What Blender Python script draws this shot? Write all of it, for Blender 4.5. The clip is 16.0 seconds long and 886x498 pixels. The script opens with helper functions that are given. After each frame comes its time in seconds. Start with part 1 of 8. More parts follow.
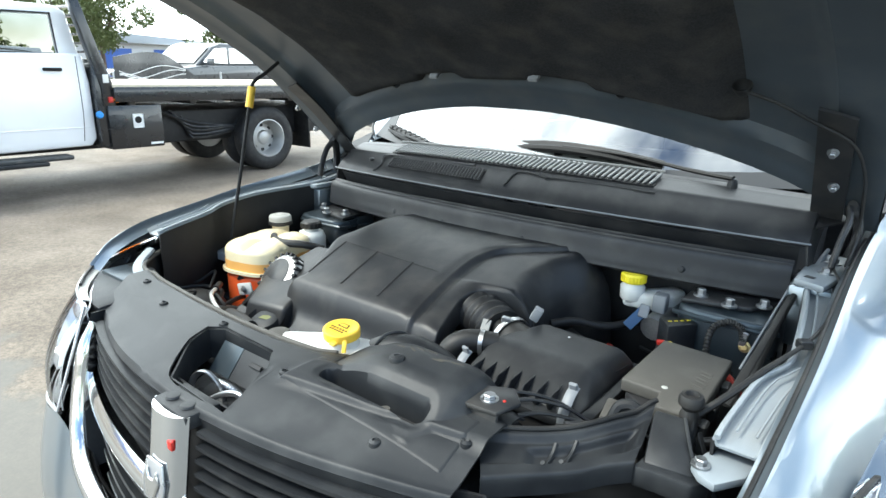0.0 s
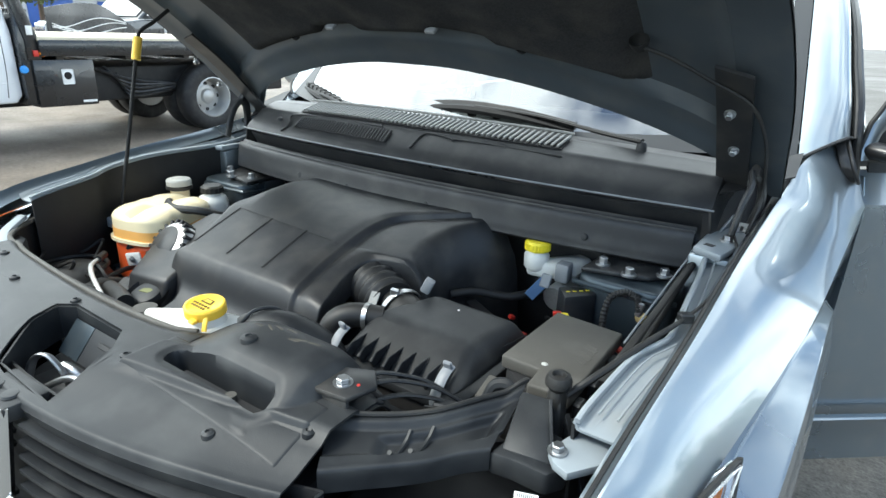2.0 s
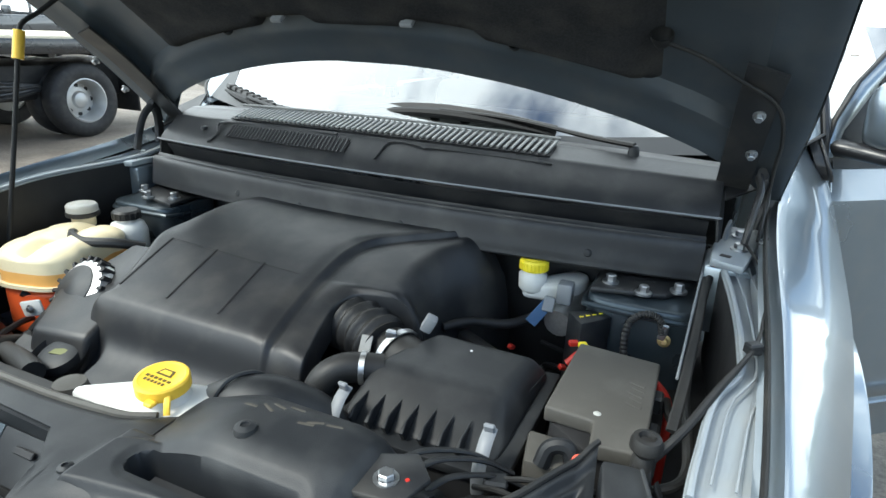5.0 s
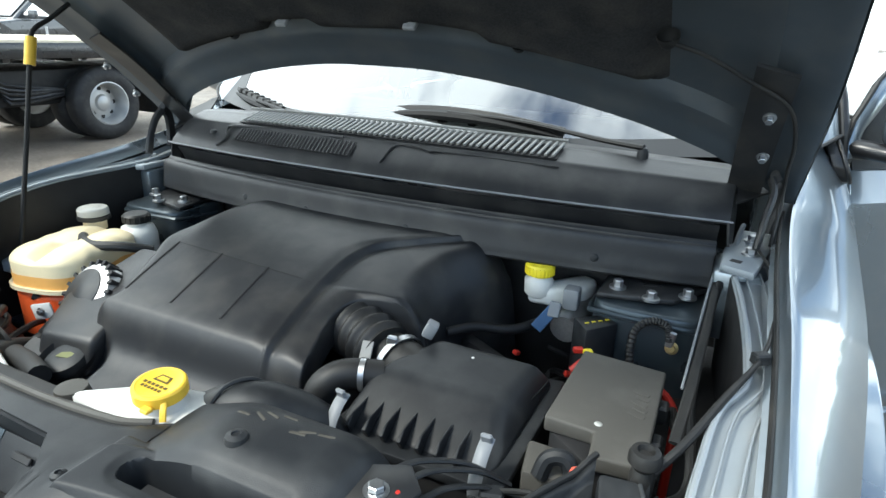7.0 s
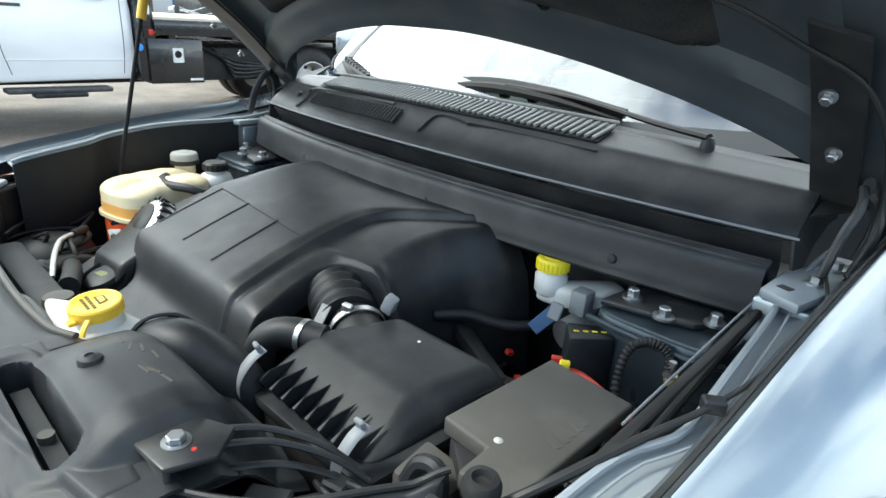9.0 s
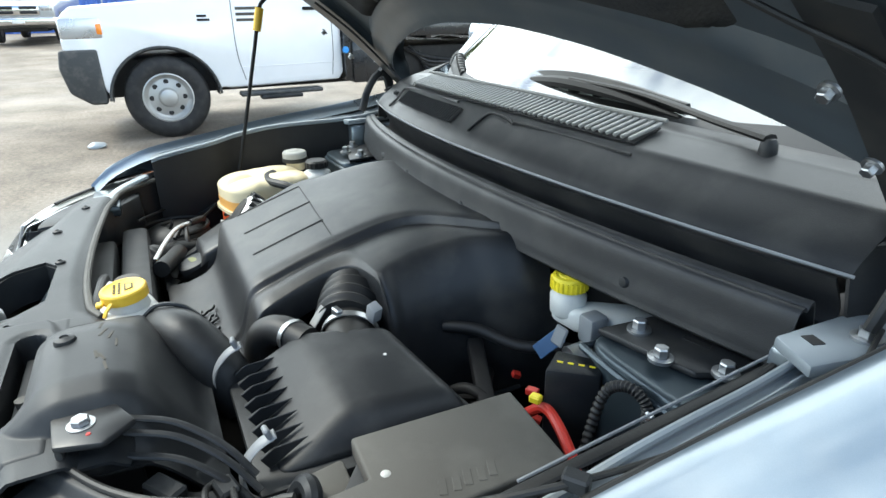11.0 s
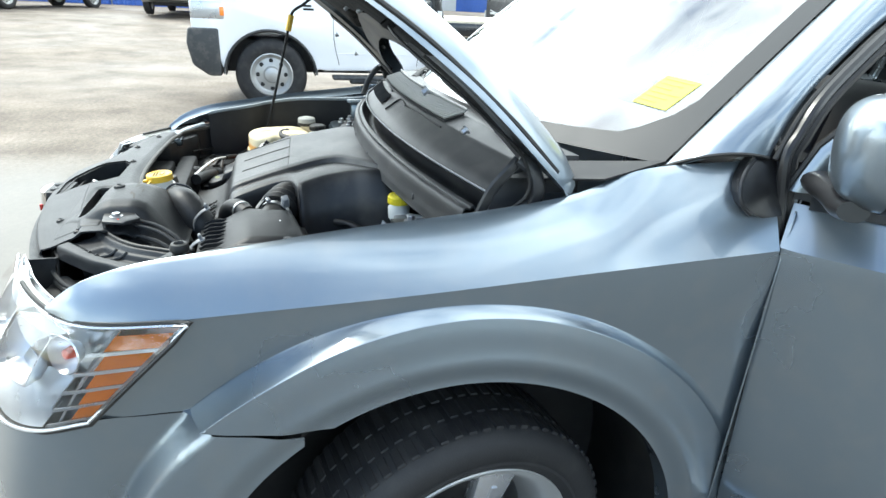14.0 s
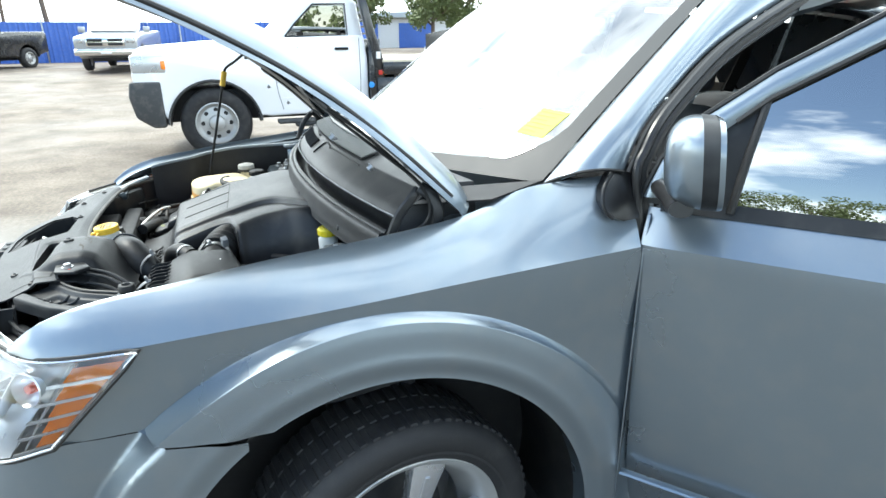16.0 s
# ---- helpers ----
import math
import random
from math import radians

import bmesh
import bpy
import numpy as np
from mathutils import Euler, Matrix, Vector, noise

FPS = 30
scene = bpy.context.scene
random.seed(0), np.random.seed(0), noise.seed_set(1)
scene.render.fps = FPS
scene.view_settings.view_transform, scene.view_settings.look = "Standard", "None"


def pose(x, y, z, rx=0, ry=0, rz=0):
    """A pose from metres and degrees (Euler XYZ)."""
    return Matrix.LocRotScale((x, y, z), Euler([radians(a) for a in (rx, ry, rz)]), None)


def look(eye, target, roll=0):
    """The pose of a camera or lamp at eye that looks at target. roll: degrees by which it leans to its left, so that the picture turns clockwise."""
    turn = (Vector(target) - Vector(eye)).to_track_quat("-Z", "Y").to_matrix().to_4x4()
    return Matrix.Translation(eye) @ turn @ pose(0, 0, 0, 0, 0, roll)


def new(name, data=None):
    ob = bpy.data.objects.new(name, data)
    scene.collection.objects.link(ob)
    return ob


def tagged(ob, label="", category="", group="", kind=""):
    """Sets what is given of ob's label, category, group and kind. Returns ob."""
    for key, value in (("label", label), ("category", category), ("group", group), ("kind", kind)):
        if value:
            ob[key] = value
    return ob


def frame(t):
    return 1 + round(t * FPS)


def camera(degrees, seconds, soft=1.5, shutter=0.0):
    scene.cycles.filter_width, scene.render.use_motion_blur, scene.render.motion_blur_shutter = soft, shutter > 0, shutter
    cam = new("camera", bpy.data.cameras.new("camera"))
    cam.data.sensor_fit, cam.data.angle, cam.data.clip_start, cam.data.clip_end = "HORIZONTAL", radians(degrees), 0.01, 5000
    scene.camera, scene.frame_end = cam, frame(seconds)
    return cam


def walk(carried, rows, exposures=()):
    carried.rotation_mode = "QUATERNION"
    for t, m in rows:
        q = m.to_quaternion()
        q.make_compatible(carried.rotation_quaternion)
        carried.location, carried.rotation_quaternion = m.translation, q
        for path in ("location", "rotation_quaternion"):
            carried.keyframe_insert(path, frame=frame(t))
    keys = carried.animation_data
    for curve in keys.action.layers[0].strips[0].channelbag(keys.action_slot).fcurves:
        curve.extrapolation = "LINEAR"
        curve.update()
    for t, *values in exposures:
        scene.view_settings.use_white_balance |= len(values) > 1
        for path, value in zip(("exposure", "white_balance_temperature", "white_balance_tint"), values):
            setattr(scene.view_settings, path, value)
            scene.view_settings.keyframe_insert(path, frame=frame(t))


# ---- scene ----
cam = camera(74.2, 16.0)
PATH = [
    (0, (0.747, -1.314, 1.417), (-0.397, 0.219, 0.834), 1.4),
    (0.5, (0.759, -1.296, 1.413), (-0.43, 0.155, 0.719), -0.4),
    (1, (0.775, -1.267, 1.417), (-0.393, 0.211, 0.746), 0.8),
    (1.5, (0.817, -1.207, 1.412), (-0.233, 0.371, 0.773), 3.2),
    (2, (0.817, -1.171, 1.406), (-0.202, 0.403, 0.708), 2.4),
    (2.5, (0.734, -1.141, 1.418), (-0.159, 0.521, 0.756), 1.2),
    (3, (0.648, -1.117, 1.398), (-0.056, 0.629, 0.722), 0.9),
    (3.5, (0.595, -1.106, 1.397), (-0.15, 0.619, 0.713), 1.3),
    (4, (0.596, -1.101, 1.388), (-0.131, 0.62, 0.676), 1.5),
    (4.5, (0.607, -1.104, 1.389), (-0.063, 0.651, 0.699), 2.5),
    (5, (0.596, -1.11, 1.391), (-0.124, 0.625, 0.704), 2.7),
    (5.2, (0.595, -1.111, 1.391), (-0.116, 0.623, 0.694), 2.9),
    (7.3, (0.625, -1.075, 1.396), (-0.176, 0.623, 0.709), 2.1),
    (7.5, (0.656, -1.051, 1.395), (-0.21, 0.614, 0.704), 3.6),
    (8, (0.744, -0.989, 1.384), (-0.309, 0.539, 0.638), 4.2),
    (8.5, (0.792, -0.969, 1.363), (-0.41, 0.423, 0.576), 1.6),
    (9, (0.821, -0.867, 1.35), (-0.446, 0.499, 0.622), 3.9),
    (9.5, (0.854, -0.768, 1.366), (-0.496, 0.474, 0.567), 2.6),
    (9.7, (0.856, -0.749, 1.363), (-0.557, 0.416, 0.558), 1.6),
    (11.8, (1.113, -0.562, 1.378), (-0.616, 0.097, 0.617), -1.2),
    (12, (1.167, -0.576, 1.39), (-0.576, 0.041, 0.628), -1.1),
    (12.5, (1.295, -0.59, 1.397), (-0.448, -0.04, 0.584), 0.6),
    (13, (1.398, -0.58, 1.419), (-0.33, -0.064, 0.556), 0.3),
    (13.5, (1.529, -0.493, 1.429), (-0.197, 0.109, 0.617), 0.9),
    (14, (1.657, -0.399, 1.444), (-0.103, 0.136, 0.658), 3.1),
    (14.5, (1.729, -0.348, 1.46), (-0.042, 0.239, 0.739), 1.7),
    (15, (1.779, -0.308, 1.475), (0.011, 0.294, 0.759), 1.6),
    (15.5, (1.814, -0.306, 1.475), (0.061, 0.381, 0.802), 1.1),
    (16, (1.852, -0.357, 1.488), (0.094, 0.307, 0.803), -0.4),
]
walk(cam, [(t, look(eye, target, roll)) for t, eye, target, roll in PATH], [(0, 1.52, 6380, 3), (3, 1.28, 6330, 3), (8, 1.26, 6330, 3), (9.5, 1.34, 6380, 3), (12, 1.50, 6380, 3), (16, 1.62, 6380, 3)])

# ---- world, sun ----
SUN_EL, SUN_AZ = 54.0, 222.0      # height of the sun and its bearing from +y towards +x
world = bpy.data.worlds.new("sky")
scene.world = world
world.use_nodes = True
wn, wl = world.node_tree.nodes, world.node_tree.links
wn.clear()
sky = wn.new("ShaderNodeTexSky")
sky.sky_type = "NISHITA"
sky.sun_disc = False
sky.sun_elevation, sky.sun_rotation = radians(SUN_EL), radians(SUN_AZ)
sky.air_density, sky.dust_density, sky.ozone_density = 1.0, 0.6, 1.0
wco = wn.new("ShaderNodeTexCoord")
wmap = wn.new("ShaderNodeMapping")
wmap.inputs["Scale"].default_value = (1.0, 1.0, 2.6)
wmap.inputs["Location"].default_value = (0.35, 0.1, 0.0)
cloud = wn.new("ShaderNodeTexNoise")
cloud.inputs["Scale"].default_value, cloud.inputs["Detail"].default_value = 1.9, 7.0
cloud.inputs["Roughness"].default_value = 0.58
cover = wn.new("ShaderNodeValToRGB")
cover.color_ramp.elements[0].position, cover.color_ramp.elements[1].position = 0.435, 0.612
wmix = wn.new("ShaderNodeMixRGB")
wmix.inputs[2].default_value = (12.8, 13.6, 14.3, 1)
wbg = wn.new("ShaderNodeBackground")
wbg.inputs["Strength"].default_value = 0.13
wout = wn.new("ShaderNodeOutputWorld")
wl.new(wco.outputs["Generated"], wmap.inputs["Vector"])
wl.new(wmap.outputs[0], cloud.inputs["Vector"])
wdir = wn.new("ShaderNodeVectorMath")          # the cloud bank lies to the west, the east is mostly clear
wdir.operation = "DOT_PRODUCT"
wdir.inputs[1].default_value = (-0.13, 0.115, 0.085)
wl.new(wco.outputs["Generated"], wdir.inputs[0])
wsum = wn.new("ShaderNodeMath")
wsum.operation = "ADD"
wl.new(cloud.outputs[0], wsum.inputs[0])
wl.new(wdir.outputs["Value"], wsum.inputs[1])
wsep = wn.new("ShaderNodeSeparateXYZ")          # clouds gather low over the horizon
wl.new(wco.outputs["Generated"], wsep.inputs[0])
wlow = wn.new("ShaderNodeMapRange")
wlow.inputs[1].default_value, wlow.inputs[2].default_value = 0.10, 0.42
wlow.inputs[3].default_value, wlow.inputs[4].default_value = 0.13, 0.0
wl.new(wsep.outputs[2], wlow.inputs[0])
wtot = wn.new("ShaderNodeMath")
wtot.operation = "ADD"
wl.new(wsum.outputs[0], wtot.inputs[0])
wl.new(wlow.outputs[0], wtot.inputs[1])
wl.new(wtot.outputs[0], cover.inputs[0])
wl.new(cover.outputs[0], wmix.inputs[0])
wl.new(sky.outputs[0], wmix.inputs[1])
wl.new(wmix.outputs[0], wbg.inputs[0])
wl.new(wbg.outputs[0], wout.inputs[0])

sun = new("sun", bpy.data.lights.new("sun", "SUN"))
sun.data.energy, sun.data.angle, sun.data.color = 1.5, radians(14), (1.0, 0.95, 0.88)
_d = Vector((math.sin(radians(SUN_AZ)) * math.cos(radians(SUN_EL)), math.cos(radians(SUN_AZ)) * math.cos(radians(SUN_EL)), math.sin(radians(SUN_EL))))
sun.matrix_basis = look(_d * 30, (0, 0, 0))


# ---- materials ----
def mat(name, color, rough=0.5, metal=0.0, grain=0.0, grain_scale=300.0, vary=0.15, vary_scale=6.0, bump=0.0, coat=0.0,
        spec=0.5, rough_vary=0.1, dust=0.0, dust_color=(0.30, 0.27, 0.22), transmission=0.0, ior=1.45, alpha=1.0, emit=0.0):
    """A surface with colour change at two scales, roughness change, fine relief and a little dust."""
    m = bpy.data.materials.new(name)
    m.use_nodes = True
    n, l = m.node_tree.nodes, m.node_tree.links
    b = n["Principled BSDF"]
    co = n.new("ShaderNodeTexCoord")
    big = n.new("ShaderNodeTexNoise")
    big.inputs["Scale"].default_value, big.inputs["Detail"].default_value = vary_scale, 5.0
    fine = n.new("ShaderNodeTexNoise")
    fine.inputs["Scale"].default_value, fine.inputs["Detail"].default_value = grain_scale, 3.0
    l.new(co.outputs["Object"], big.inputs["Vector"])
    l.new(co.outputs["Object"], fine.inputs["Vector"])
    hsv = n.new("ShaderNodeHueSaturation")
    hsv.inputs["Color"].default_value = (*color, 1)
    add = n.new("ShaderNodeMath")
    add.operation = "MULTIPLY_ADD"
    l.new(big.outputs[0], add.inputs[0])
    add.inputs[1].default_value, add.inputs[2].default_value = 2 * vary, 1 - vary
    add2 = n.new("ShaderNodeMath")
    add2.operation = "MULTIPLY_ADD"
    l.new(fine.outputs[0], add2.inputs[0])
    add2.inputs[1].default_value = 2 * grain
    sub = n.new("ShaderNodeMath")
    sub.operation = "SUBTRACT"
    l.new(add.outputs[0], sub.inputs[0])
    sub.inputs[1].default_value = grain
    l.new(sub.outputs[0], add2.inputs[2])
    l.new(add2.outputs[0], hsv.inputs["Value"])
    col = hsv.outputs[0]
    if dust > 0:
        dn = n.new("ShaderNodeTexNoise")
        dn.inputs["Scale"].default_value, dn.inputs["Detail"].default_value = 14.0, 8.0
        l.new(co.outputs["Object"], dn.inputs["Vector"])
        dr = n.new("ShaderNodeMapRange")
        dr.inputs[1].default_value, dr.inputs[2].default_value = 0.46, 0.75
        dr.inputs[3].default_value, dr.inputs[4].default_value = 0.0, dust
        l.new(dn.outputs[0], dr.inputs[0])
        dm = n.new("ShaderNodeMixRGB")
        l.new(dr.outputs[0], dm.inputs[0])
        l.new(col, dm.inputs[1])
        dm.inputs[2].default_value = (*dust_color, 1)
        col = dm.outputs[0]
    l.new(col, b.inputs["Base Color"])
    rr = n.new("ShaderNodeMapRange")
    rr.inputs[3].default_value, rr.inputs[4].default_value = max(rough - rough_vary, 0.01), min(rough + rough_vary, 1)
    l.new(big.outputs[0], rr.inputs[0])
    l.new(rr.outputs[0], b.inputs["Roughness"])
    b.inputs["Metallic"].default_value = metal
    b.inputs["Coat Weight"].default_value = coat
    b.inputs["Coat Roughness"].default_value = 0.04
    b.inputs["Specular IOR Level"].default_value = spec
    b.inputs["Transmission Weight"].default_value = transmission
    b.inputs["IOR"].default_value = ior
    b.inputs["Alpha"].default_value = alpha
    if emit > 0:
        b.inputs["Emission Color"].default_value = (*color, 1)
        b.inputs["Emission Strength"].default_value = emit
    if bump > 0:
        bp = n.new("ShaderNodeBump")
        bp.inputs["Strength"].default_value, bp.inputs["Distance"].default_value = bump, 0.001
        l.new(fine.outputs[0], bp.inputs["Height"])
        l.new(bp.outputs[0], b.inputs["Normal"])
    return m


PAINT = mat("steel_blue_paint", (0.212, 0.252, 0.286), 0.29, metal=0.75, grain=0.14, grain_scale=1800, vary=0.05, vary_scale=3, coat=1.0, rough_vary=0.08, dust=0.20, dust_color=(0.33, 0.32, 0.30))
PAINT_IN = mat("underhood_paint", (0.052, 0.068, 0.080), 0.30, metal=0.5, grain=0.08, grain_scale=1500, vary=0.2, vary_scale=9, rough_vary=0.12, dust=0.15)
INNER_LIP = mat("dusty_painted_steel", (0.27, 0.30, 0.32), 0.45, metal=0.2, vary=0.15, vary_scale=12, dust=0.45, dust_color=(0.33, 0.32, 0.29))
PLASTIC = mat("black_grained_plastic", (0.014, 0.0155, 0.0175), 0.46, spec=0.38, grain=0.25, grain_scale=900, vary=0.25, vary_scale=7, bump=0.25, dust=0.13, dust_color=(0.20, 0.20, 0.19))
COVER = mat("satin_black_cover", (0.016, 0.017, 0.019), 0.42, grain=0.2, grain_scale=1200, vary=0.25, vary_scale=5, bump=0.2, dust=0.16, dust_color=(0.22, 0.20, 0.17))
GREY_LID = mat("dusty_grey_plastic", (0.066, 0.062, 0.054), 0.62, grain=0.2, grain_scale=900, vary=0.2, vary_scale=9, bump=0.3, dust=0.5, dust_color=(0.13, 0.125, 0.11))
COWL = mat("cowl_plastic", (0.022, 0.0225, 0.024), 0.44, grain=0.2, grain_scale=800, vary=0.3, vary_scale=8, bump=0.25, dust=0.16, dust_color=(0.20, 0.19, 0.17))
RUBBER = mat("black_rubber", (0.013, 0.013, 0.013), 0.52, grain=0.2, grain_scale=400, vary=0.2, bump=0.2, dust=0.06)
TYRE = mat("tyre_rubber", (0.015, 0.015, 0.016), 0.66, grain=0.25, grain_scale=260, vary=0.25, bump=0.4, dust=0.22, dust_color=(0.10, 0.095, 0.085))
HOOD_IN = mat("hood_inner_paint", (0.075, 0.090, 0.104), 0.36, metal=0.35, grain=0.1, grain_scale=900, vary=0.2, vary_scale=6, rough_vary=0.1, dust=0.12)
FELT = mat("hood_insulation_felt", (0.030, 0.031, 0.033), 0.95, grain=0.5, grain_scale=260, vary=0.55, vary_scale=9, dust=0.10, bump=0.8, spec=0.15)
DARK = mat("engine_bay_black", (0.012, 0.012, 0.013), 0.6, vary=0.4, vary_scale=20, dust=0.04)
STEEL = mat("galvanised_steel", (0.42, 0.43, 0.44), 0.36, metal=0.95, grain=0.12, vary=0.2, vary_scale=25, rough_vary=0.12)
ALU = mat("cast_aluminium", (0.56, 0.56, 0.55), 0.45, metal=0.9, grain=0.2, grain_scale=200, vary=0.15, bump=0.3)
CHROME = mat("chrome", (0.66, 0.67, 0.68), 0.12, metal=1.0, vary=0.04, rough_vary=0.04)
DARKSTEEL = mat("black_painted_steel", (0.03, 0.031, 0.033), 0.38, metal=0.3, vary=0.25, vary_scale=20, dust=0.15)
BLADE = mat("black_rod_paint", (0.010, 0.010, 0.010), 0.6, vary=0.2, spec=0.3)
YELLOW = mat("yellow_plastic", (0.84, 0.53, 0.05), 0.42, grain=0.06, grain_scale=300, vary=0.06, bump=0.1, dust=0.05)
YELLOW_BRIGHT = mat("bright_yellow_plastic", (0.83, 0.68, 0.03), 0.42, grain=0.05, vary=0.06, bump=0.1)
INK = mat("dark_print", (0.10, 0.075, 0.02), 0.6, vary=0.2)
WHITE_PL = mat("milky_plastic", (0.66, 0.66, 0.62), 0.45, vary=0.08, vary_scale=14, grain=0.05, dust=0.15)
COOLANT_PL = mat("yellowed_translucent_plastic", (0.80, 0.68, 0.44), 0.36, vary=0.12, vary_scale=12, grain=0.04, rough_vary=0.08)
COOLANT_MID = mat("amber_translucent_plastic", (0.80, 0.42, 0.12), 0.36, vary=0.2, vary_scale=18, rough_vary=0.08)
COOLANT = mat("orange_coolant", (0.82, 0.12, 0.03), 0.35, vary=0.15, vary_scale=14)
CAP_GREY = mat("pale_grey_cap", (0.40, 0.40, 0.37), 0.5, vary=0.12, vary_scale=30, grain=0.1, dust=0.2)
VENT = mat("dusty_vent_plastic", (0.22, 0.22, 0.21), 0.5, grain=0.2, grain_scale=700, vary=0.2, vary_scale=12, dust=0.2)
RED = mat("red_plastic", (0.50, 0.03, 0.02), 0.4, vary=0.1)
RED_CLIP = mat("orange_red_plastic", (0.80, 0.12, 0.07), 0.4, vary=0.1)
GREY_CLIP = mat("light_grey_plastic", (0.22, 0.23, 0.24), 0.45, vary=0.1)
BLUE_TAG = mat("blue_tag", (0.05, 0.11, 0.22), 0.5, vary=0.15)
AMBER = mat("amber_reflector", (0.66, 0.17, 0.012), 0.22, vary=0.12, vary_scale=40, grain=0.15, grain_scale=500, bump=0.5, coat=0.6)
LAMP_REFL = mat("lamp_reflector", (0.84, 0.86, 0.88), 0.30, metal=1.0, vary=0.08, vary_scale=30)
LAMP_BEZEL = mat("lamp_bezel", (0.55, 0.56, 0.58), 0.28, metal=0.8, vary=0.08)
WHITE_PAINT = mat("white_truck_paint", (0.80, 0.81, 0.82), 0.30, vary=0.03, coat=0.8, rough_vary=0.05)
BLACK_PAINT = mat("black_truck_paint", (0.016, 0.017, 0.019), 0.28, vary=0.15, coat=0.6)
BUMPER_DK = mat("dark_bumper_plastic", (0.045, 0.048, 0.05), 0.55, vary=0.15, dust=0.2)
WHEEL_GREY = mat("steel_wheel_grey", (0.46, 0.46, 0.45), 0.42, metal=0.6, vary=0.1, dust=0.15)
WOOD_BED = mat("pale_bed_deck", (0.62, 0.55, 0.42), 0.6, vary=0.12, vary_scale=3, grain=0.1, grain_scale=60)
LABEL_W = mat("white_label", (0.78, 0.78, 0.76), 0.5, vary=0.05)
SCUFF = mat("dusty_scuff", (0.055, 0.050, 0.040), 0.8, vary=0.3, vary_scale=60)
OIL_MARK = mat("faded_yellow_print", (0.16, 0.17, 0.06), 0.6, vary=0.2)
LABEL_Y = mat("yellow_paper", (0.62, 0.62, 0.10), 0.7, vary=0.06)
LABEL_TXT = mat("label_print", (0.42, 0.40, 0.10), 0.7, vary=0.1)
ORANGE_LAMP = mat("orange_marker_lens", (0.85, 0.25, 0.03), 0.25, vary=0.1, coat=0.5)
BLUE_LAMP = mat("blue_cap", (0.05, 0.30, 0.75), 0.3, vary=0.1)
SEAT = mat("dark_seat_fabric", (0.05, 0.05, 0.055), 0.85, grain=0.3, grain_scale=300, vary=0.15, bump=0.4)
TRIM_GREY = mat("grey_interior_trim", (0.10, 0.10, 0.10), 0.6, vary=0.1)
BLUE_WALL = mat("blue_sheet_wall", (0.05, 0.13, 0.46), 0.5, vary=0.2, vary_scale=0.6, grain=0.1, grain_scale=5, dust=0.2, dust_color=(0.25, 0.28, 0.35))
BARK = mat("bark", (0.12, 0.09, 0.07), 0.9, vary=0.3, grain=0.3, grain_scale=40, bump=0.5)
LEAF = mat("leaves", (0.12, 0.15, 0.055), 0.6, vary=0.45, vary_scale=1.2, grain=0.2, grain_scale=20)
MIRROR = mat("mirror_silver", (0.85, 0.86, 0.87), 0.03, metal=1.0, vary=0.01, rough_vary=0.01)
WALL_WHITE = mat("pale_building", (0.62, 0.63, 0.64), 0.7, vary=0.1, vary_scale=0.5)
SILVER_PAINT = mat("silver_paint", (0.38, 0.39, 0.40), 0.32, metal=0.6, vary=0.05, coat=0.7)
GREY_PAINT = mat("dark_grey_paint", (0.07, 0.075, 0.08), 0.30, metal=0.4, vary=0.08, coat=0.8)


def glass(name, tint, rough=0.0, film=0.0, gain=1.6):
    """Thin pane: see-through with a mirror coat, so that it keeps its reflections."""
    m = bpy.data.materials.new(name)
    m.use_nodes = True
    n, l = m.node_tree.nodes, m.node_tree.links
    n.clear()
    out = n.new("ShaderNodeOutputMaterial")
    tr = n.new("ShaderNodeBsdfTransparent")
    tr.inputs[0].default_value = (*tint, 1)
    gl = n.new("ShaderNodeBsdfGlossy")
    gl.inputs["Roughness"].default_value = rough
    fr = n.new("ShaderNodeFresnel")
    fr.inputs["IOR"].default_value = 1.52
    mx = n.new("ShaderNodeMixShader")
    boost = n.new("ShaderNodeMath")
    boost.operation = "MULTIPLY_ADD"
    boost.use_clamp = True
    boost.inputs[1].default_value, boost.inputs[2].default_value = gain, film
    l.new(fr.outputs[0], boost.inputs[0])
    l.new(boost.outputs[0], mx.inputs[0])
    l.new(tr.outputs[0], mx.inputs[1])
    l.new(gl.outputs[0], mx.inputs[2])
    l.new(mx.outputs[0], out.inputs[0])
    return m


CERAMIC = mat("black_ceramic_print", (0.035, 0.036, 0.037), 0.48, spec=0.35, vary=0.2, vary_scale=8, rough_vary=0.08)
FRIT = mat("smooth_black", (0.016, 0.016, 0.017), 0.30, vary=0.2, vary_scale=8, rough_vary=0.08)
WINDSHIELD = glass("windshield_glass", (0.66, 0.74, 0.71), 0.03, 0.18, 1.6)
SIDE_GLASS = glass("side_glass", (0.62, 0.67, 0.66), 0.01, 0.10)
DARK_GLASS = glass("tinted_glass", (0.05, 0.07, 0.09), 0.01, 0.34)
LENS = glass("lamp_lens", (0.93, 0.94, 0.95), 0.02, 0.04, 1.0)


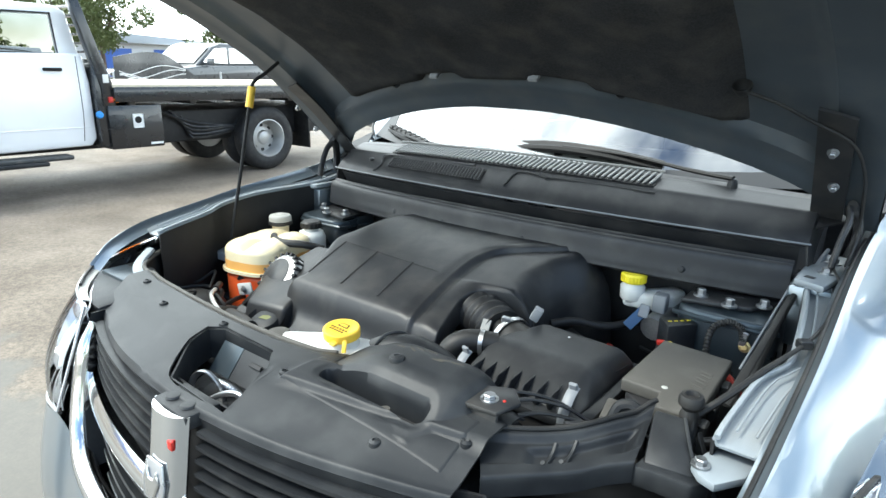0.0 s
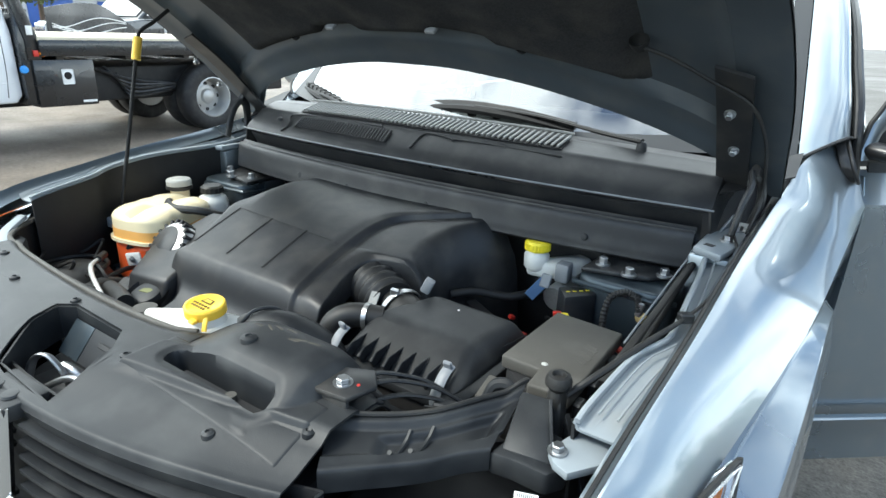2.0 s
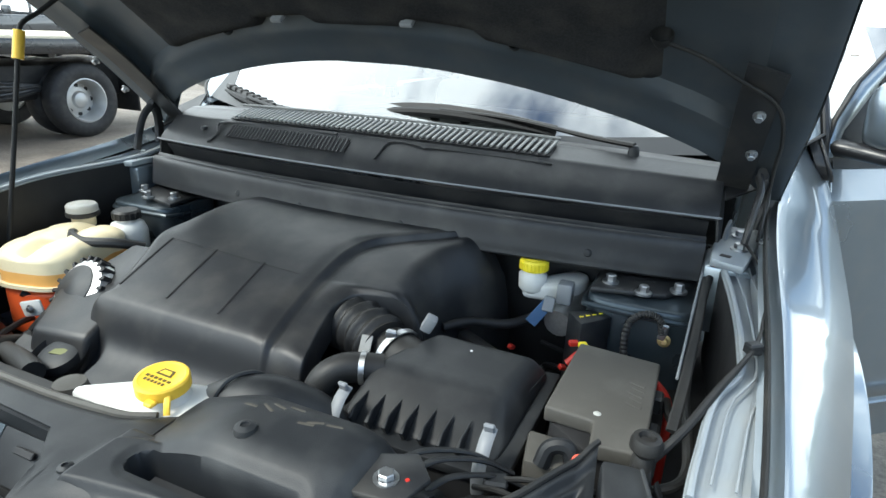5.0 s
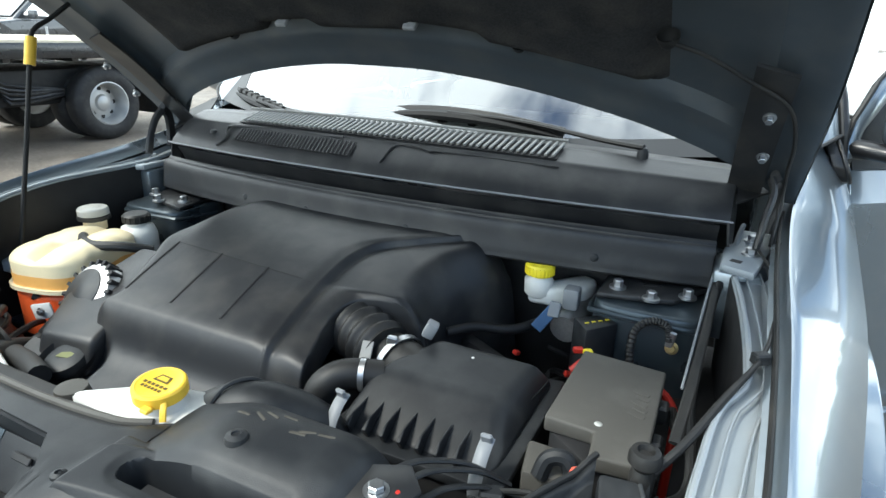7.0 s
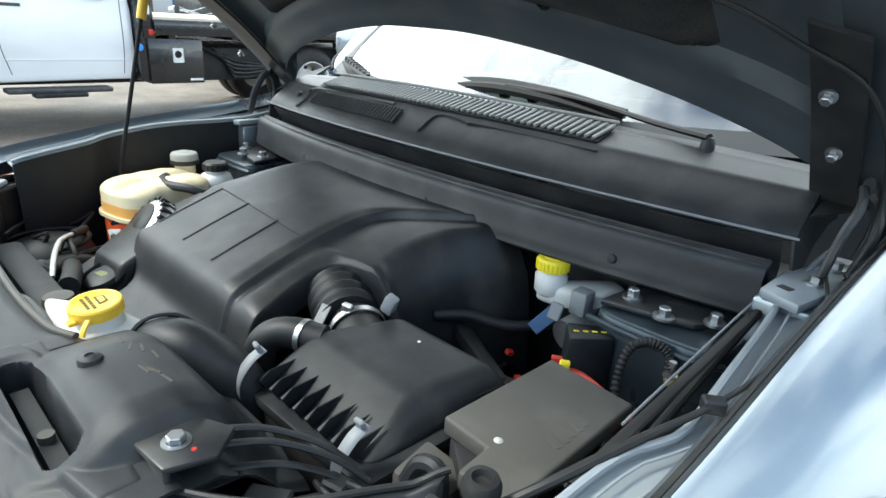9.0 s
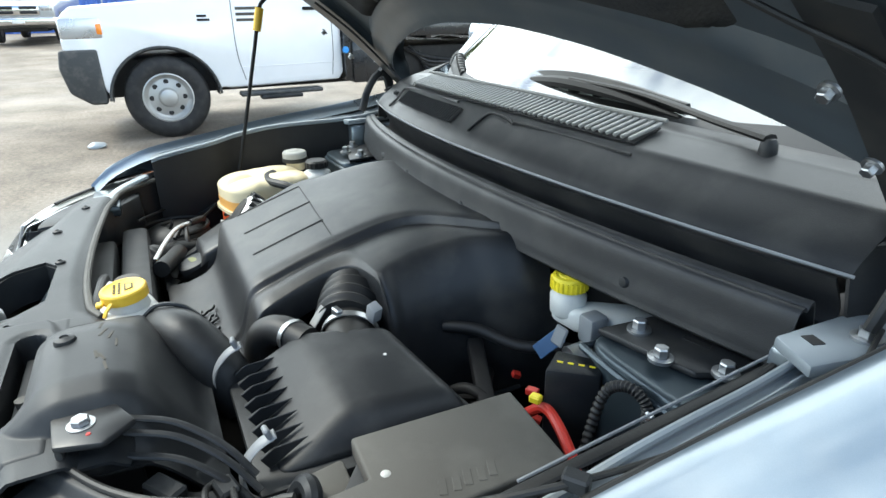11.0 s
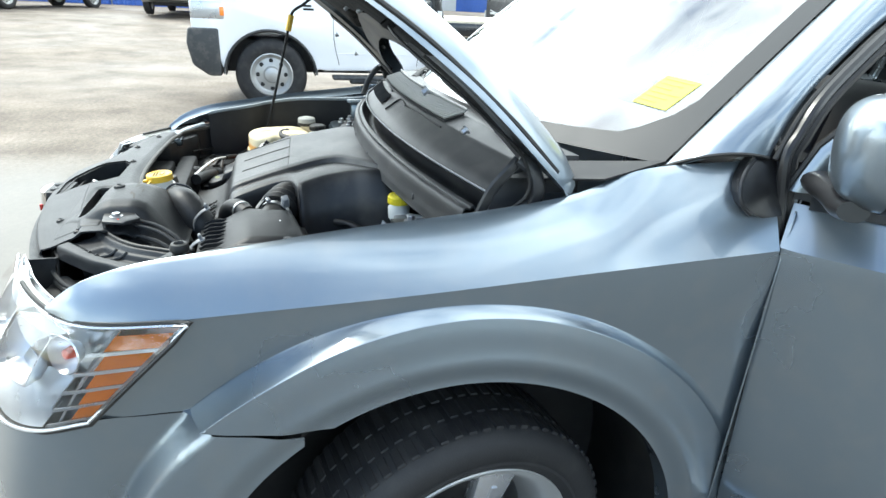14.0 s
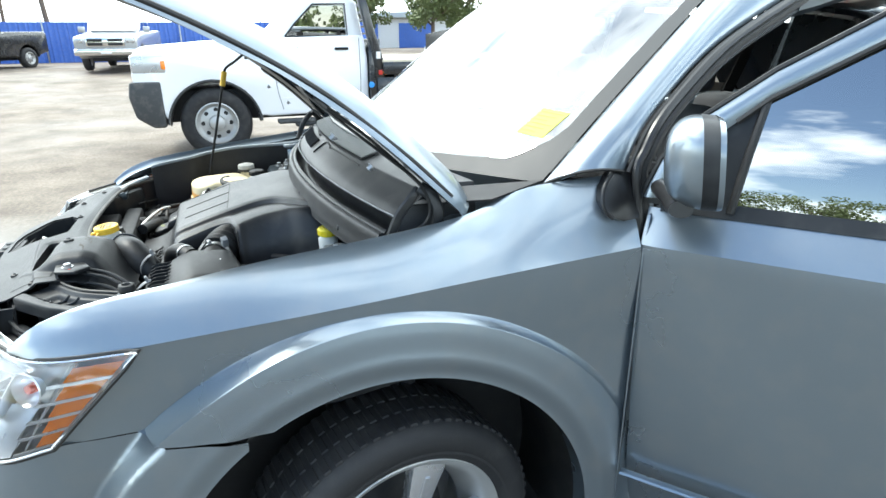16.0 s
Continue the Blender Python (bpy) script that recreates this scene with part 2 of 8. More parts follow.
def ground_material():
    """Damp brown asphalt with gravel specks, pale dry patches and standing water."""
    m = bpy.data.materials.new("damp_lot_asphalt")
    m.use_nodes = True
    n, l = m.node_tree.nodes, m.node_tree.links
    b = n["Principled BSDF"]
    co = n.new("ShaderNodeTexCoord")

    def noise_node(scale, detail=6.0, rough=0.6):
        t = n.new("ShaderNodeTexNoise")
        t.inputs["Scale"].default_value, t.inputs["Detail"].default_value, t.inputs["Roughness"].default_value = scale, detail, rough
        l.new(co.outputs["Object"], t.inputs["Vector"])
        return t
    grit, patch, wide = noise_node(85, 4), noise_node(1.1, 8), noise_node(0.22, 6)
    base = n.new("ShaderNodeValToRGB")
    e = base.color_ramp.elements
    e[0].position, e[0].color = 0.34, (0.092, 0.075, 0.058, 1)
    e[1].position, e[1].color = 0.66, (0.190, 0.160, 0.130, 1)
    l.new(patch.outputs[0], base.inputs[0])
    sep = n.new("ShaderNodeSeparateXYZ")
    l.new(co.outputs["Object"], sep.inputs[0])
    # the strip on the driver side is darker asphalt with a ragged edge
    rag = n.new("ShaderNodeMath")
    rag.operation = "MULTIPLY_ADD"
    rag.inputs[1].default_value = 1.6
    l.new(patch.outputs[0], rag.inputs[0])
    l.new(sep.outputs[0], rag.inputs[2])
    strip_mask = n.new("ShaderNodeMapRange")
    strip_mask.inputs[1].default_value, strip_mask.inputs[2].default_value = 0.9, 1.9
    l.new(rag.outputs[0], strip_mask.inputs[0])
    strip_tone = n.new("ShaderNodeMixRGB")
    l.new(strip_mask.outputs[0], strip_tone.inputs[0])
    l.new(base.outputs[0], strip_tone.inputs[1])
    strip_tone.inputs[2].default_value = (0.096, 0.092, 0.085, 1)
    # pale and dark gravel specks
    chips = noise_node(24, 2)
    speck = n.new("ShaderNodeValToRGB")
    speck.color_ramp.elements[0].position, speck.color_ramp.elements[0].color = 0.36, (0.30, 0.30, 0.30, 1)
    speck.color_ramp.elements[1].position, speck.color_ramp.elements[1].color = 0.68, (0.78, 0.77, 0.75, 1)
    l.new(chips.outputs[0], speck.inputs[0])
    sm = n.new("ShaderNodeMixRGB")
    sm.blend_type = "OVERLAY"
    sm.inputs[0].default_value = 0.42
    l.new(strip_tone.outputs[0], sm.inputs[1])
    l.new(speck.outputs[0], sm.inputs[2])
    gm = n.new("ShaderNodeMixRGB")
    gm.blend_type = "OVERLAY"
    gm.inputs[0].default_value = 0.8
    l.new(sm.outputs[0], gm.inputs[1])
    l.new(grit.outputs[0], gm.inputs[2])
    # standing water: a band on the passenger side ahead of the axle, ragged by noise
    edge = n.new("ShaderNodeMath")
    edge.operation = "MULTIPLY_ADD"
    edge.inputs[1].default_value, edge.inputs[2].default_value = 1.5, -0.75
    l.new(patch.outputs[0], edge.inputs[0])
    yy = n.new("ShaderNodeMath")
    yy.operation = "ADD"
    l.new(sep.outputs[1], yy.inputs[0])
    l.new(edge.outputs[0], yy.inputs[1])
    pud = n.new("ShaderNodeMapRange")
    pud.interpolation_type = "SMOOTHSTEP"
    pud.inputs[1].default_value, pud.inputs[2].default_value = -0.42, -0.56
    l.new(yy.outputs[0], pud.inputs[0])
    far = n.new("ShaderNodeMapRange")
    far.inputs[1].default_value, far.inputs[2].default_value = -4.4, -3.2
    xx = n.new("ShaderNodeMath")
    xx.operation = "ADD"
    l.new(sep.outputs[0], xx.inputs[0])
    l.new(edge.outputs[0], xx.inputs[1])
    l.new(xx.outputs[0], far.inputs[0])
    front = n.new("ShaderNodeMapRange")
    front.inputs[1].default_value, front.inputs[2].default_value = -5.2, -4.0
    l.new(yy.outputs[0], front.inputs[0])
    right = n.new("ShaderNodeMapRange")
    right.inputs[1].default_value, right.inputs[2].default_value = 2.2, 1.6
    l.new(xx.outputs[0], right.inputs[0])
    near = n.new("ShaderNodeMath")
    near.operation = "MULTIPLY"
    l.new(front.outputs[0], near.inputs[0])
    l.new(right.outputs[0], near.inputs[1])
    both = n.new("ShaderNodeMath")
    both.operation = "MULTIPLY"
    l.new(near.outputs[0], both.inputs[0])
    l.new(pud.outputs[0], both.inputs[1])
    water = n.new("ShaderNodeMath")
    water.operation = "MULTIPLY"
    l.new(both.outputs[0], water.inputs[0])
    l.new(far.outputs[0], water.inputs[1])
    damp = n.new("ShaderNodeMapRange")
    damp.inputs[1].default_value, damp.inputs[2].default_value = 0.42, 0.62
    l.new(wide.outputs[0], damp.inputs[0])
    thin = n.new("ShaderNodeMath")
    thin.operation = "MULTIPLY"
    thin.inputs[1].default_value = 0.8
    l.new(water.outputs[0], thin.inputs[0])
    silt = n.new("ShaderNodeMixRGB")
    l.new(thin.outputs[0], silt.inputs[0])
    l.new(gm.outputs[0], silt.inputs[1])
    silt.inputs[2].default_value = (0.100, 0.094, 0.082, 1)
    l.new(silt.outputs[0], b.inputs["Base Color"])
    r1 = n.new("ShaderNodeMapRange")
    r1.inputs[3].default_value, r1.inputs[4].default_value = 0.85, 0.55
    l.new(damp.outputs[0], r1.inputs[0])
    r2 = n.new("ShaderNodeMixRGB")
    l.new(water.outputs[0], r2.inputs[0])
    l.new(r1.outputs[0], r2.inputs[1])
    r2.inputs[2].default_value = (0.48, 0.48, 0.48, 1)
    l.new(r2.outputs[0], b.inputs["Roughness"])
    b.inputs["Specular IOR Level"].default_value = 0.3
    bp = n.new("ShaderNodeBump")
    bp.inputs["Distance"].default_value = 0.006
    inv = n.new("ShaderNodeMath")
    inv.operation = "SUBTRACT"
    inv.inputs[0].default_value = 0.9
    l.new(water.outputs[0], inv.inputs[1])
    l.new(inv.outputs[0], bp.inputs["Strength"])
    l.new(grit.outputs[0], bp.inputs["Height"])
    l.new(bp.outputs[0], b.inputs["Normal"])
    return m


# ---- building helpers ----
def thing(name, base, label, category, group="", kind=""):
    ob = new(name)
    ob.location = base
    ob.empty_display_size = 0.05
    return tagged(ob, label, category, group, kind)


def part(name, bm, material, parent=None, label="", sharp=32, m=None):
    """Link a bmesh, given in world places, as one mesh under a thing or a part."""
    if m is not None:
        bm.transform(m)
    bmesh.ops.recalc_face_normals(bm, faces=bm.faces)
    me = bpy.data.meshes.new(name)
    bm.to_mesh(me)
    bm.free()
    me.shade_smooth()
    me.set_sharp_from_angle(angle=radians(sharp))
    for mm in (material if isinstance(material, (list, tuple)) else [material]):
        me.materials.append(mm)
    ob = new(name, me)
    if parent is not None:
        ob.parent = parent
        if parent.type == "EMPTY":
            ob.matrix_parent_inverse = Matrix.Translation(-parent.location)
    if label:
        ob["label"] = label
    return ob


def lerp(a, b, t):
    return a + (b - a) * t


def step(a, b, x):
    t = min(max((x - a) / (b - a), 0.0), 1.0)
    return t * t * (3 - 2 * t)


def curve(keys):
    """A smooth function through (x, y) keys."""
    xs, ys = [k[0] for k in keys], [k[1] for k in keys]

    def f(x):
        if x <= xs[0]:
            return ys[0]
        if x >= xs[-1]:
            return ys[-1]
        i = max(j for j in range(len(xs)) if xs[j] <= x)
        i = min(i, len(xs) - 2)
        h = xs[i + 1] - xs[i]
        t = (x - xs[i]) / h
        m0 = (ys[i + 1] - ys[i - 1]) / (xs[i + 1] - xs[i - 1]) if i > 0 else (ys[i + 1] - ys[i]) / h
        m1 = (ys[i + 2] - ys[i]) / (xs[i + 2] - xs[i]) if i + 2 < len(xs) else (ys[i + 1] - ys[i]) / h
        return (2 * t**3 - 3 * t**2 + 1) * ys[i] + (t**3 - 2 * t**2 + t) * h * m0 + (-2 * t**3 + 3 * t**2) * ys[i + 1] + (t**3 - t**2) * h * m1
    return f


def surf(f, nu, nv, thick=0.0, close_u=False, bm=None):
    """A sheet f(u, v), u and v from 0 to 1, given a thickness."""
    made = bmesh.new()
    rows = [[made.verts.new(f(i / nu, j / nv)) for j in range(nv + 1)] for i in range(nu + (0 if close_u else 1))]
    for i in range(nu):
        a, b = rows[i], rows[(i + 1) % len(rows)]
        for j in range(nv):
            vs = [a[j], b[j], b[j + 1], a[j + 1]]
            try:
                made.faces.new(vs)
            except ValueError:
                pass
    bmesh.ops.remove_doubles(made, verts=made.verts, dist=1e-5)
    bmesh.ops.recalc_face_normals(made, faces=made.faces)
    if thick:
        bmesh.ops.solidify(made, geom=made.faces[:], thickness=thick)
    return made if bm is None else join(bm, made)


def join(a, b, m=None):
    """Add bmesh b to a."""
    if m is not None:
        b.transform(m)
    me = bpy.data.meshes.new("scrap")
    b.to_mesh(me)
    b.free()
    a.from_mesh(me)
    bpy.data.meshes.remove(me)
    return a


def box(x0, x1, y0, y1, z0, z1, bevel=0.004, seg=2, m=None):
    bm = bmesh.new()
    bmesh.ops.create_cube(bm, size=1.0, matrix=Matrix.Translation(((x0 + x1) / 2, (y0 + y1) / 2, (z0 + z1) / 2)) @ Matrix.Diagonal((abs(x1 - x0), abs(y1 - y0), abs(z1 - z0), 1)))
    if bevel > 0:
        bmesh.ops.bevel(bm, geom=bm.edges[:], offset=bevel, segments=seg, affect="EDGES", profile=0.5)
    if m is not None:
        bm.transform(m)
    return bm


def prism(poly, z0, z1, bevel=0.004, seg=2, top=None, m=None):
    """A polygon (x, y) drawn up from z0 to z1; top: another polygon for the upper face."""
    bm = bmesh.new()
    top = top or poly
    a = [bm.verts.new((x, y, z0)) for x, y in poly]
    b = [bm.verts.new((x, y, z1)) for x, y in top]
    n = len(poly)
    bm.faces.new(a[::-1])
    bm.faces.new(b)
    for i in range(n):
        bm.faces.new((a[i], a[(i + 1) % n], b[(i + 1) % n], b[i]))
    bmesh.ops.recalc_face_normals(bm, faces=bm.faces)
    if bevel > 0:
        bmesh.ops.bevel(bm, geom=bm.edges[:], offset=bevel, segments=seg, affect="EDGES", profile=0.5)
    if m is not None:
        bm.transform(m)
    return bm


def side_prism(poly, x0, x1, bevel=0.01, seg=2, m=None):
    """A profile (y, z) drawn across from x0 to x1."""
    bm = prism([(y, z) for y, z in poly], x0, x1, bevel, seg)
    bm.transform(Matrix(((0, 0, 1, 0), (1, 0, 0, 0), (0, 1, 0, 0), (0, 0, 0, 1))))
    if m is not None:
        bm.transform(m)
    return bm


def lathe(prof, n=32, m=None):
    """A profile (r, z) turned round the z axis."""
    bm = bmesh.new()
    rings = []
    for r, z in prof:
        if r < 1e-6:
            rings.append([bm.verts.new((0, 0, z))])
        else:
            rings.append([bm.verts.new((r * math.cos(2 * math.pi * k / n), r * math.sin(2 * math.pi * k / n), z)) for k in range(n)])
    for a, b in zip(rings, rings[1:]):
        for k in range(n):
            k2 = (k + 1) % n
            if len(a) == 1 and len(b) == 1:
                continue
            if len(a) == 1:
                bm.faces.new((a[0], b[k], b[k2]))
            elif len(b) == 1:
                bm.faces.new((a[k], b[0], a[k2]))
            else:
                bm.faces.new((a[k], b[k], b[k2], a[k2]))
    if m is not None:
        bm.transform(m)
    return bm


def smooth_path(pts, per=8):
    pts = [Vector(p) for p in pts]
    out = []
    for i in range(len(pts) - 1):
        p0 = pts[i - 1] if i else pts[i] * 2 - pts[i + 1]
        p1, p2 = pts[i], pts[i + 1]
        p3 = pts[i + 2] if i + 2 < len(pts) else p2 * 2 - p1
        for k in range(per):
            t = k / per
            out.append(0.5 * ((2 * p1) + (p2 - p0) * t + (2 * p0 - 5 * p1 + 4 * p2 - p3) * t * t + (3 * p1 - p0 - 3 * p2 + p3) * t**3))
    return out + [pts[-1]]


def tube(pts, r, n=10, per=8, wave=0.0, waves=0, flat=1.0, m=None):
    """A round bar or hose along pts; r may be a function of the way along; wave and waves make a corrugated hose."""
    path = smooth_path(pts, per) if per > 1 else [Vector(p) for p in pts]
    if waves:
        fine_path, cnt = [], waves * 8
        for k in range(cnt + 1):
            q = k / cnt * (len(path) - 1)
            i = min(int(q), len(path) - 2)
            fine_path.append(path[i].lerp(path[i + 1], q - i))
        path = fine_path
    bm = bmesh.new()
    tan = [(path[min(i + 1, len(path) - 1)] - path[max(i - 1, 0)]).normalized() for i in range(len(path))]
    ref = Vector((0, 0, 1)) if abs(tan[0].z) < 0.9 else Vector((1, 0, 0))
    side = tan[0].cross(ref).normalized()
    rings = []
    for i, p in enumerate(path):
        side = (side - tan[i] * side.dot(tan[i])).normalized()
        up = side.cross(tan[i])
        s = i / (len(path) - 1)
        rad = (r(s) if callable(r) else r) + (wave * math.sin(s * waves * 2 * math.pi) if waves else 0)
        rings.append([bm.verts.new(p + side * (rad * math.cos(2 * math.pi * k / n)) + up * (flat * rad * math.sin(2 * math.pi * k / n))) for k in range(n)])
    for a, b in zip(rings, rings[1:]):
        for k in range(n):
            bm.faces.new((a[k], a[(k + 1) % n], b[(k + 1) % n], b[k]))
    bm.faces.new(rings[0][::-1])
    bm.faces.new(rings[-1])
    if m is not None:
        bm.transform(m)
    return bm


def bolt(p, r=0.008, h=0.008, washer=1.6, m=None):
    bm = lathe([(0, 0), (r * washer, 0), (r * washer, h * 0.25), (r, h * 0.3)], 18)
    join(bm, lathe([(r, h * 0.2), (r, h * 0.9), (r * 0.85, h), (0, h)], 6))
    bm.transform(Matrix.Translation(p) @ (m or Matrix()))
    return bm


def push_pin(p, r=0.011):
    return lathe([(0, 0.004), (r * 0.35, 0.004), (r * 0.4, 0.006), (r * 0.9, 0.004), (r, 0.0), (r, -0.003)], 18, Matrix.Translation(p))


def mirror_x(bm):
    bm.transform(Matrix.Diagonal((-1, 1, 1, 1)))
    bmesh.ops.reverse_faces(bm, faces=bm.faces)
    return bm


# ---- ground ----
def ground():
    bm = bmesh.new()
    xs = [-3000, -300, -80, -40, -28, -26, -24, -22, -20, -18, -16, -14] + [-12 + i for i in range(25)] + [30, 80, 300, 3000]
    grid = [[bm.verts.new((x, y, 0.42 * step(-11, -26, x))) for y in xs] for x in xs]
    for i in range(len(xs) - 1):
        for j in range(len(xs) - 1):
            bm.faces.new((grid[i][j], grid[i + 1][j], grid[i + 1][j + 1], grid[i][j + 1]))
    ob = part("ground", bm, ground_material())
    tagged(ob, "damp brown asphalt yard with gravel and puddles", "ground", kind="structure")


ground()

# ---- the car: body ----
car = thing("car", (0, 0, 0), "steel-blue metallic crossover with its hood propped open and driver door ajar", "car")
AY, AZ, AR = -0.10, 0.385, 0.465       # wheel arch centre and lip
f_xi = curve([(-0.765, 0.700), (-0.70, 0.712), (-0.6, 0.722), (-0.38, 0.735), (-0.1, 0.745), (0.13, 0.762), (0.29, 0.79), (0.445, 0.832)])
f_zi = curve([(-0.765, 0.962), (-0.72, 1.0), (-0.66, 1.026), (-0.6, 1.041), (-0.44, 1.063), (-0.325, 1.080), (-0.115, 1.101), (0.0, 1.115), (0.10, 1.132), (0.15, 1.148), (0.205, 1.178), (0.26, 1.190), (0.32, 1.197), (0.445, 1.210)])
f_xc = curve([(-0.765, 0.704), (-0.72, 0.745), (-0.66, 0.774), (-0.545, 0.797), (-0.19, 0.855), (0.1, 0.883), (0.445, 0.915)])
f_xs = curve([(-0.80, 0.755), (-0.755, 0.779), (-0.65, 0.792), (-0.545, 0.797), (-0.19, 0.855), (0.1, 0.883), (0.445, 0.915)])
x_ledge = curve([(-0.75, 0.815), (-0.6, 0.835), (-0.4, 0.862), (-0.1, 0.878), (0.15, 0.892), (0.45, 0.902)])
f_zc = curve([(-0.765, 0.956), (-0.72, 0.955), (-0.66, 0.955), (-0.545, 0.969), (-0.19, 1.008), (0.1, 1.036), (0.445, 1.067)])


def even(f, w=0.075):
    """The same curve with its small waves smoothed away behind the nose."""
    def g(y):
        k = w * step(-0.74, -0.45, y) * step(0.445, 0.36, y)
        return sum(f(y + k * (i - 4) / 4) for i in range(9)) / 9
    return g


f_xi, f_zi, f_xc, f_xs, f_zc = even(f_xi, 0.10), even(f_zi, 0.045), even(f_xc), even(f_xs), even(f_zc)


def ledge_r(a):
    """Radius of the ledge over the wheel arch, larger towards the door and the bumper."""
    return 0.600 + 0.028 * step(1.1, 0.15, a) + 0.034 * step(2.1, 2.85, a)


def side_x(y, z, ledge=0.016):
    """How far out the fender's side lies."""
    r = math.hypot(y - AY, z - AZ)
    base = f_xs(y) - 0.014 * step(1.06, 0.80, z)
    lr = ledge_r(math.atan2(z - AZ, y - AY))
    t = min(max((lr - r) / ledge, 0.0), 1.0)          # ledge above, then a band that leans out to the lip
    out = x_ledge(y) + 0.032 * min(max((lr - r) / (lr - AR), 0.0), 1.0)
    flare = max(out - base, 0.0) * (0.9 * t + 0.1 * t * t) * step(0.505, 0.44, y)
    return base + flare - 0.004 * step(0.57, 0.52, r) - 0.016 * step(0.515, 0.465, r)


SIDE_EDGE = [(0.55, -0.2), (0.515, 0.30), (0.492, 0.47), (0.462, 0.842), (0.445, 1.067), (0.1, 1.036), (-0.19, 1.008), (-0.545, 0.969), (-0.60, 0.915), (-0.66, 0.845), (-0.70, 0.80), (-0.748, 0.788)]


def ray_edge(a):
    dy, dz = math.cos(a), math.sin(a)
    best = 9.0
    for (y0, z0), (y1, z1) in zip(SIDE_EDGE, SIDE_EDGE[1:]):
        ey, ez = y1 - y0, z1 - z0
        den = dy * ez - dz * ey
        if abs(den) < 1e-9:
            continue
        t = ((y0 - AY) * ez - (z0 - AZ) * ey) / den
        s = ((y0 - AY) * dz - (z0 - AZ) * dy) / den
        if t > 0 and -0.001 <= s <= 1.001:
            best = min(best, t)
    return best


def fender_bm():
    def top(u, v):
        y = lerp(-0.765, 0.443, u)
        if v < 0.18:                       # rolled inner edge and drop flange
            k = v / 0.18
            return (f_xi(y) - 0.022 * (1 - k) ** 2, y, f_zi(y) - 0.028 * (1 - k))
        k = (v - 0.18) / 0.82
        a, b = Vector((f_xi(y), y, f_zi(y))), Vector((f_xc(y), y, f_zc(y)))
        p = a.lerp(b, k)
        base = lerp(1.105, 1.150, (y + 0.1) / 0.55)          # the rear rises in a swoop towards the glass
        lift = max(a.z - base, 0.0) * step(0.0, 0.14, y)
        z = lerp(a.z - lift, b.z, k) + lift * max(1 - k, 0.0) ** 1.4
        bulge = math.sin(math.pi * k) * 0.075 * (b - a).length
        return (p.x + bulge * 0.55, y, z + bulge * 0.6)
    bm = surf(top, 60, 18, 0.0)

    def side(u, v):
        a = radians(lerp(-18, 148.0, u))
        r0 = max(AR, 0.402 / max(math.sin(a), 0.05)) if a > math.pi / 2 else AR
        r1 = max(ray_edge(a), r0 + 0.0005)
        if v < 0.06 and r0 == AR:
            y, z = AY + r0 * math.cos(a), AZ + r0 * math.sin(a)
            return (side_x(y, z) - 0.05 * (1 - v / 0.06), y, z)
        ra, rb = max(r0, ledge_r(a) - 0.019), max(r0, ledge_r(a) + 0.002)
        ra, rb = min(ra, r1), min(rb, r1)
        if v < 0.38:                       # band, ledge, then the plain side
            r = lerp(r0, ra, max(v - 0.06, 0) / 0.32)
        elif v < 0.63:
            r = lerp(ra, rb, (v - 0.38) / 0.25)
        else:
            r = lerp(rb, r1, (v - 0.63) / 0.37)
        y, z = AY + r * math.cos(a), AZ + r * math.sin(a)
        return (side_x(y, z), y, z)
    join(bm, surf(side, 160, 100, 0.0))
    return bm


part("fender", fender_bm(), PAINT, car, sharp=24)
part("fender", mirror_x(fender_bm()), PAINT, car, sharp=24)


def bumper_bm():
    top = [(0.925, -0.380, 0.775), (0.88, -0.46, 0.783), (0.845, -0.535, 0.784), (0.796, -0.64, 0.785), (0.786, -0.725, 0.788), (0.745, -0.815, 0.757), (0.67, -0.885, 0.732), (0.57, -0.940, 0.728), (0.47, -0.952, 0.740), (0.425, -0.950, 0.70), (0.30, -0.978, 0.635), (0.0, -0.995, 0.61)]
    tc = [curve([(i / 11, p[k]) for i, p in enumerate(top)]) for k in range(3)]

    def f(u, v):
        x, y, zt = (c(u) for c in tc)
        z = lerp(zt, 0.20, v)
        arch_y = AY - math.sqrt(max(AR * AR - (z - AZ) ** 2, 0.0))
        k = step(0.40, 0.0, u)
        y2 = y + k * (min(arch_y, -0.38) + 0.380)
        bulge = 0.04 * math.sin(math.pi * min(v * 1.2, 1)) * step(0.25, 0.55, u)
        pull = 0.05 * step(0.5, 1.0, v) * step(0.2, 0.5, u)
        side = side_x(y2, z, 0.030) if y2 > -0.80 else 0.0
        xx = lerp(side, x, step(0.28, 0.40, u)) if u < 0.40 else x
        return (xx * (1 - 0.02 * v * step(0.3, 0.6, u)) + 0.3 * bulge * step(0.8, 0.4, u), y2 - bulge + pull, z)
    return surf(f, 150, 90, 0.0)


part("bumper", bumper_bm(), PAINT, car, sharp=75)
part("bumper", mirror_x(bumper_bm()), PAINT, car, sharp=75)


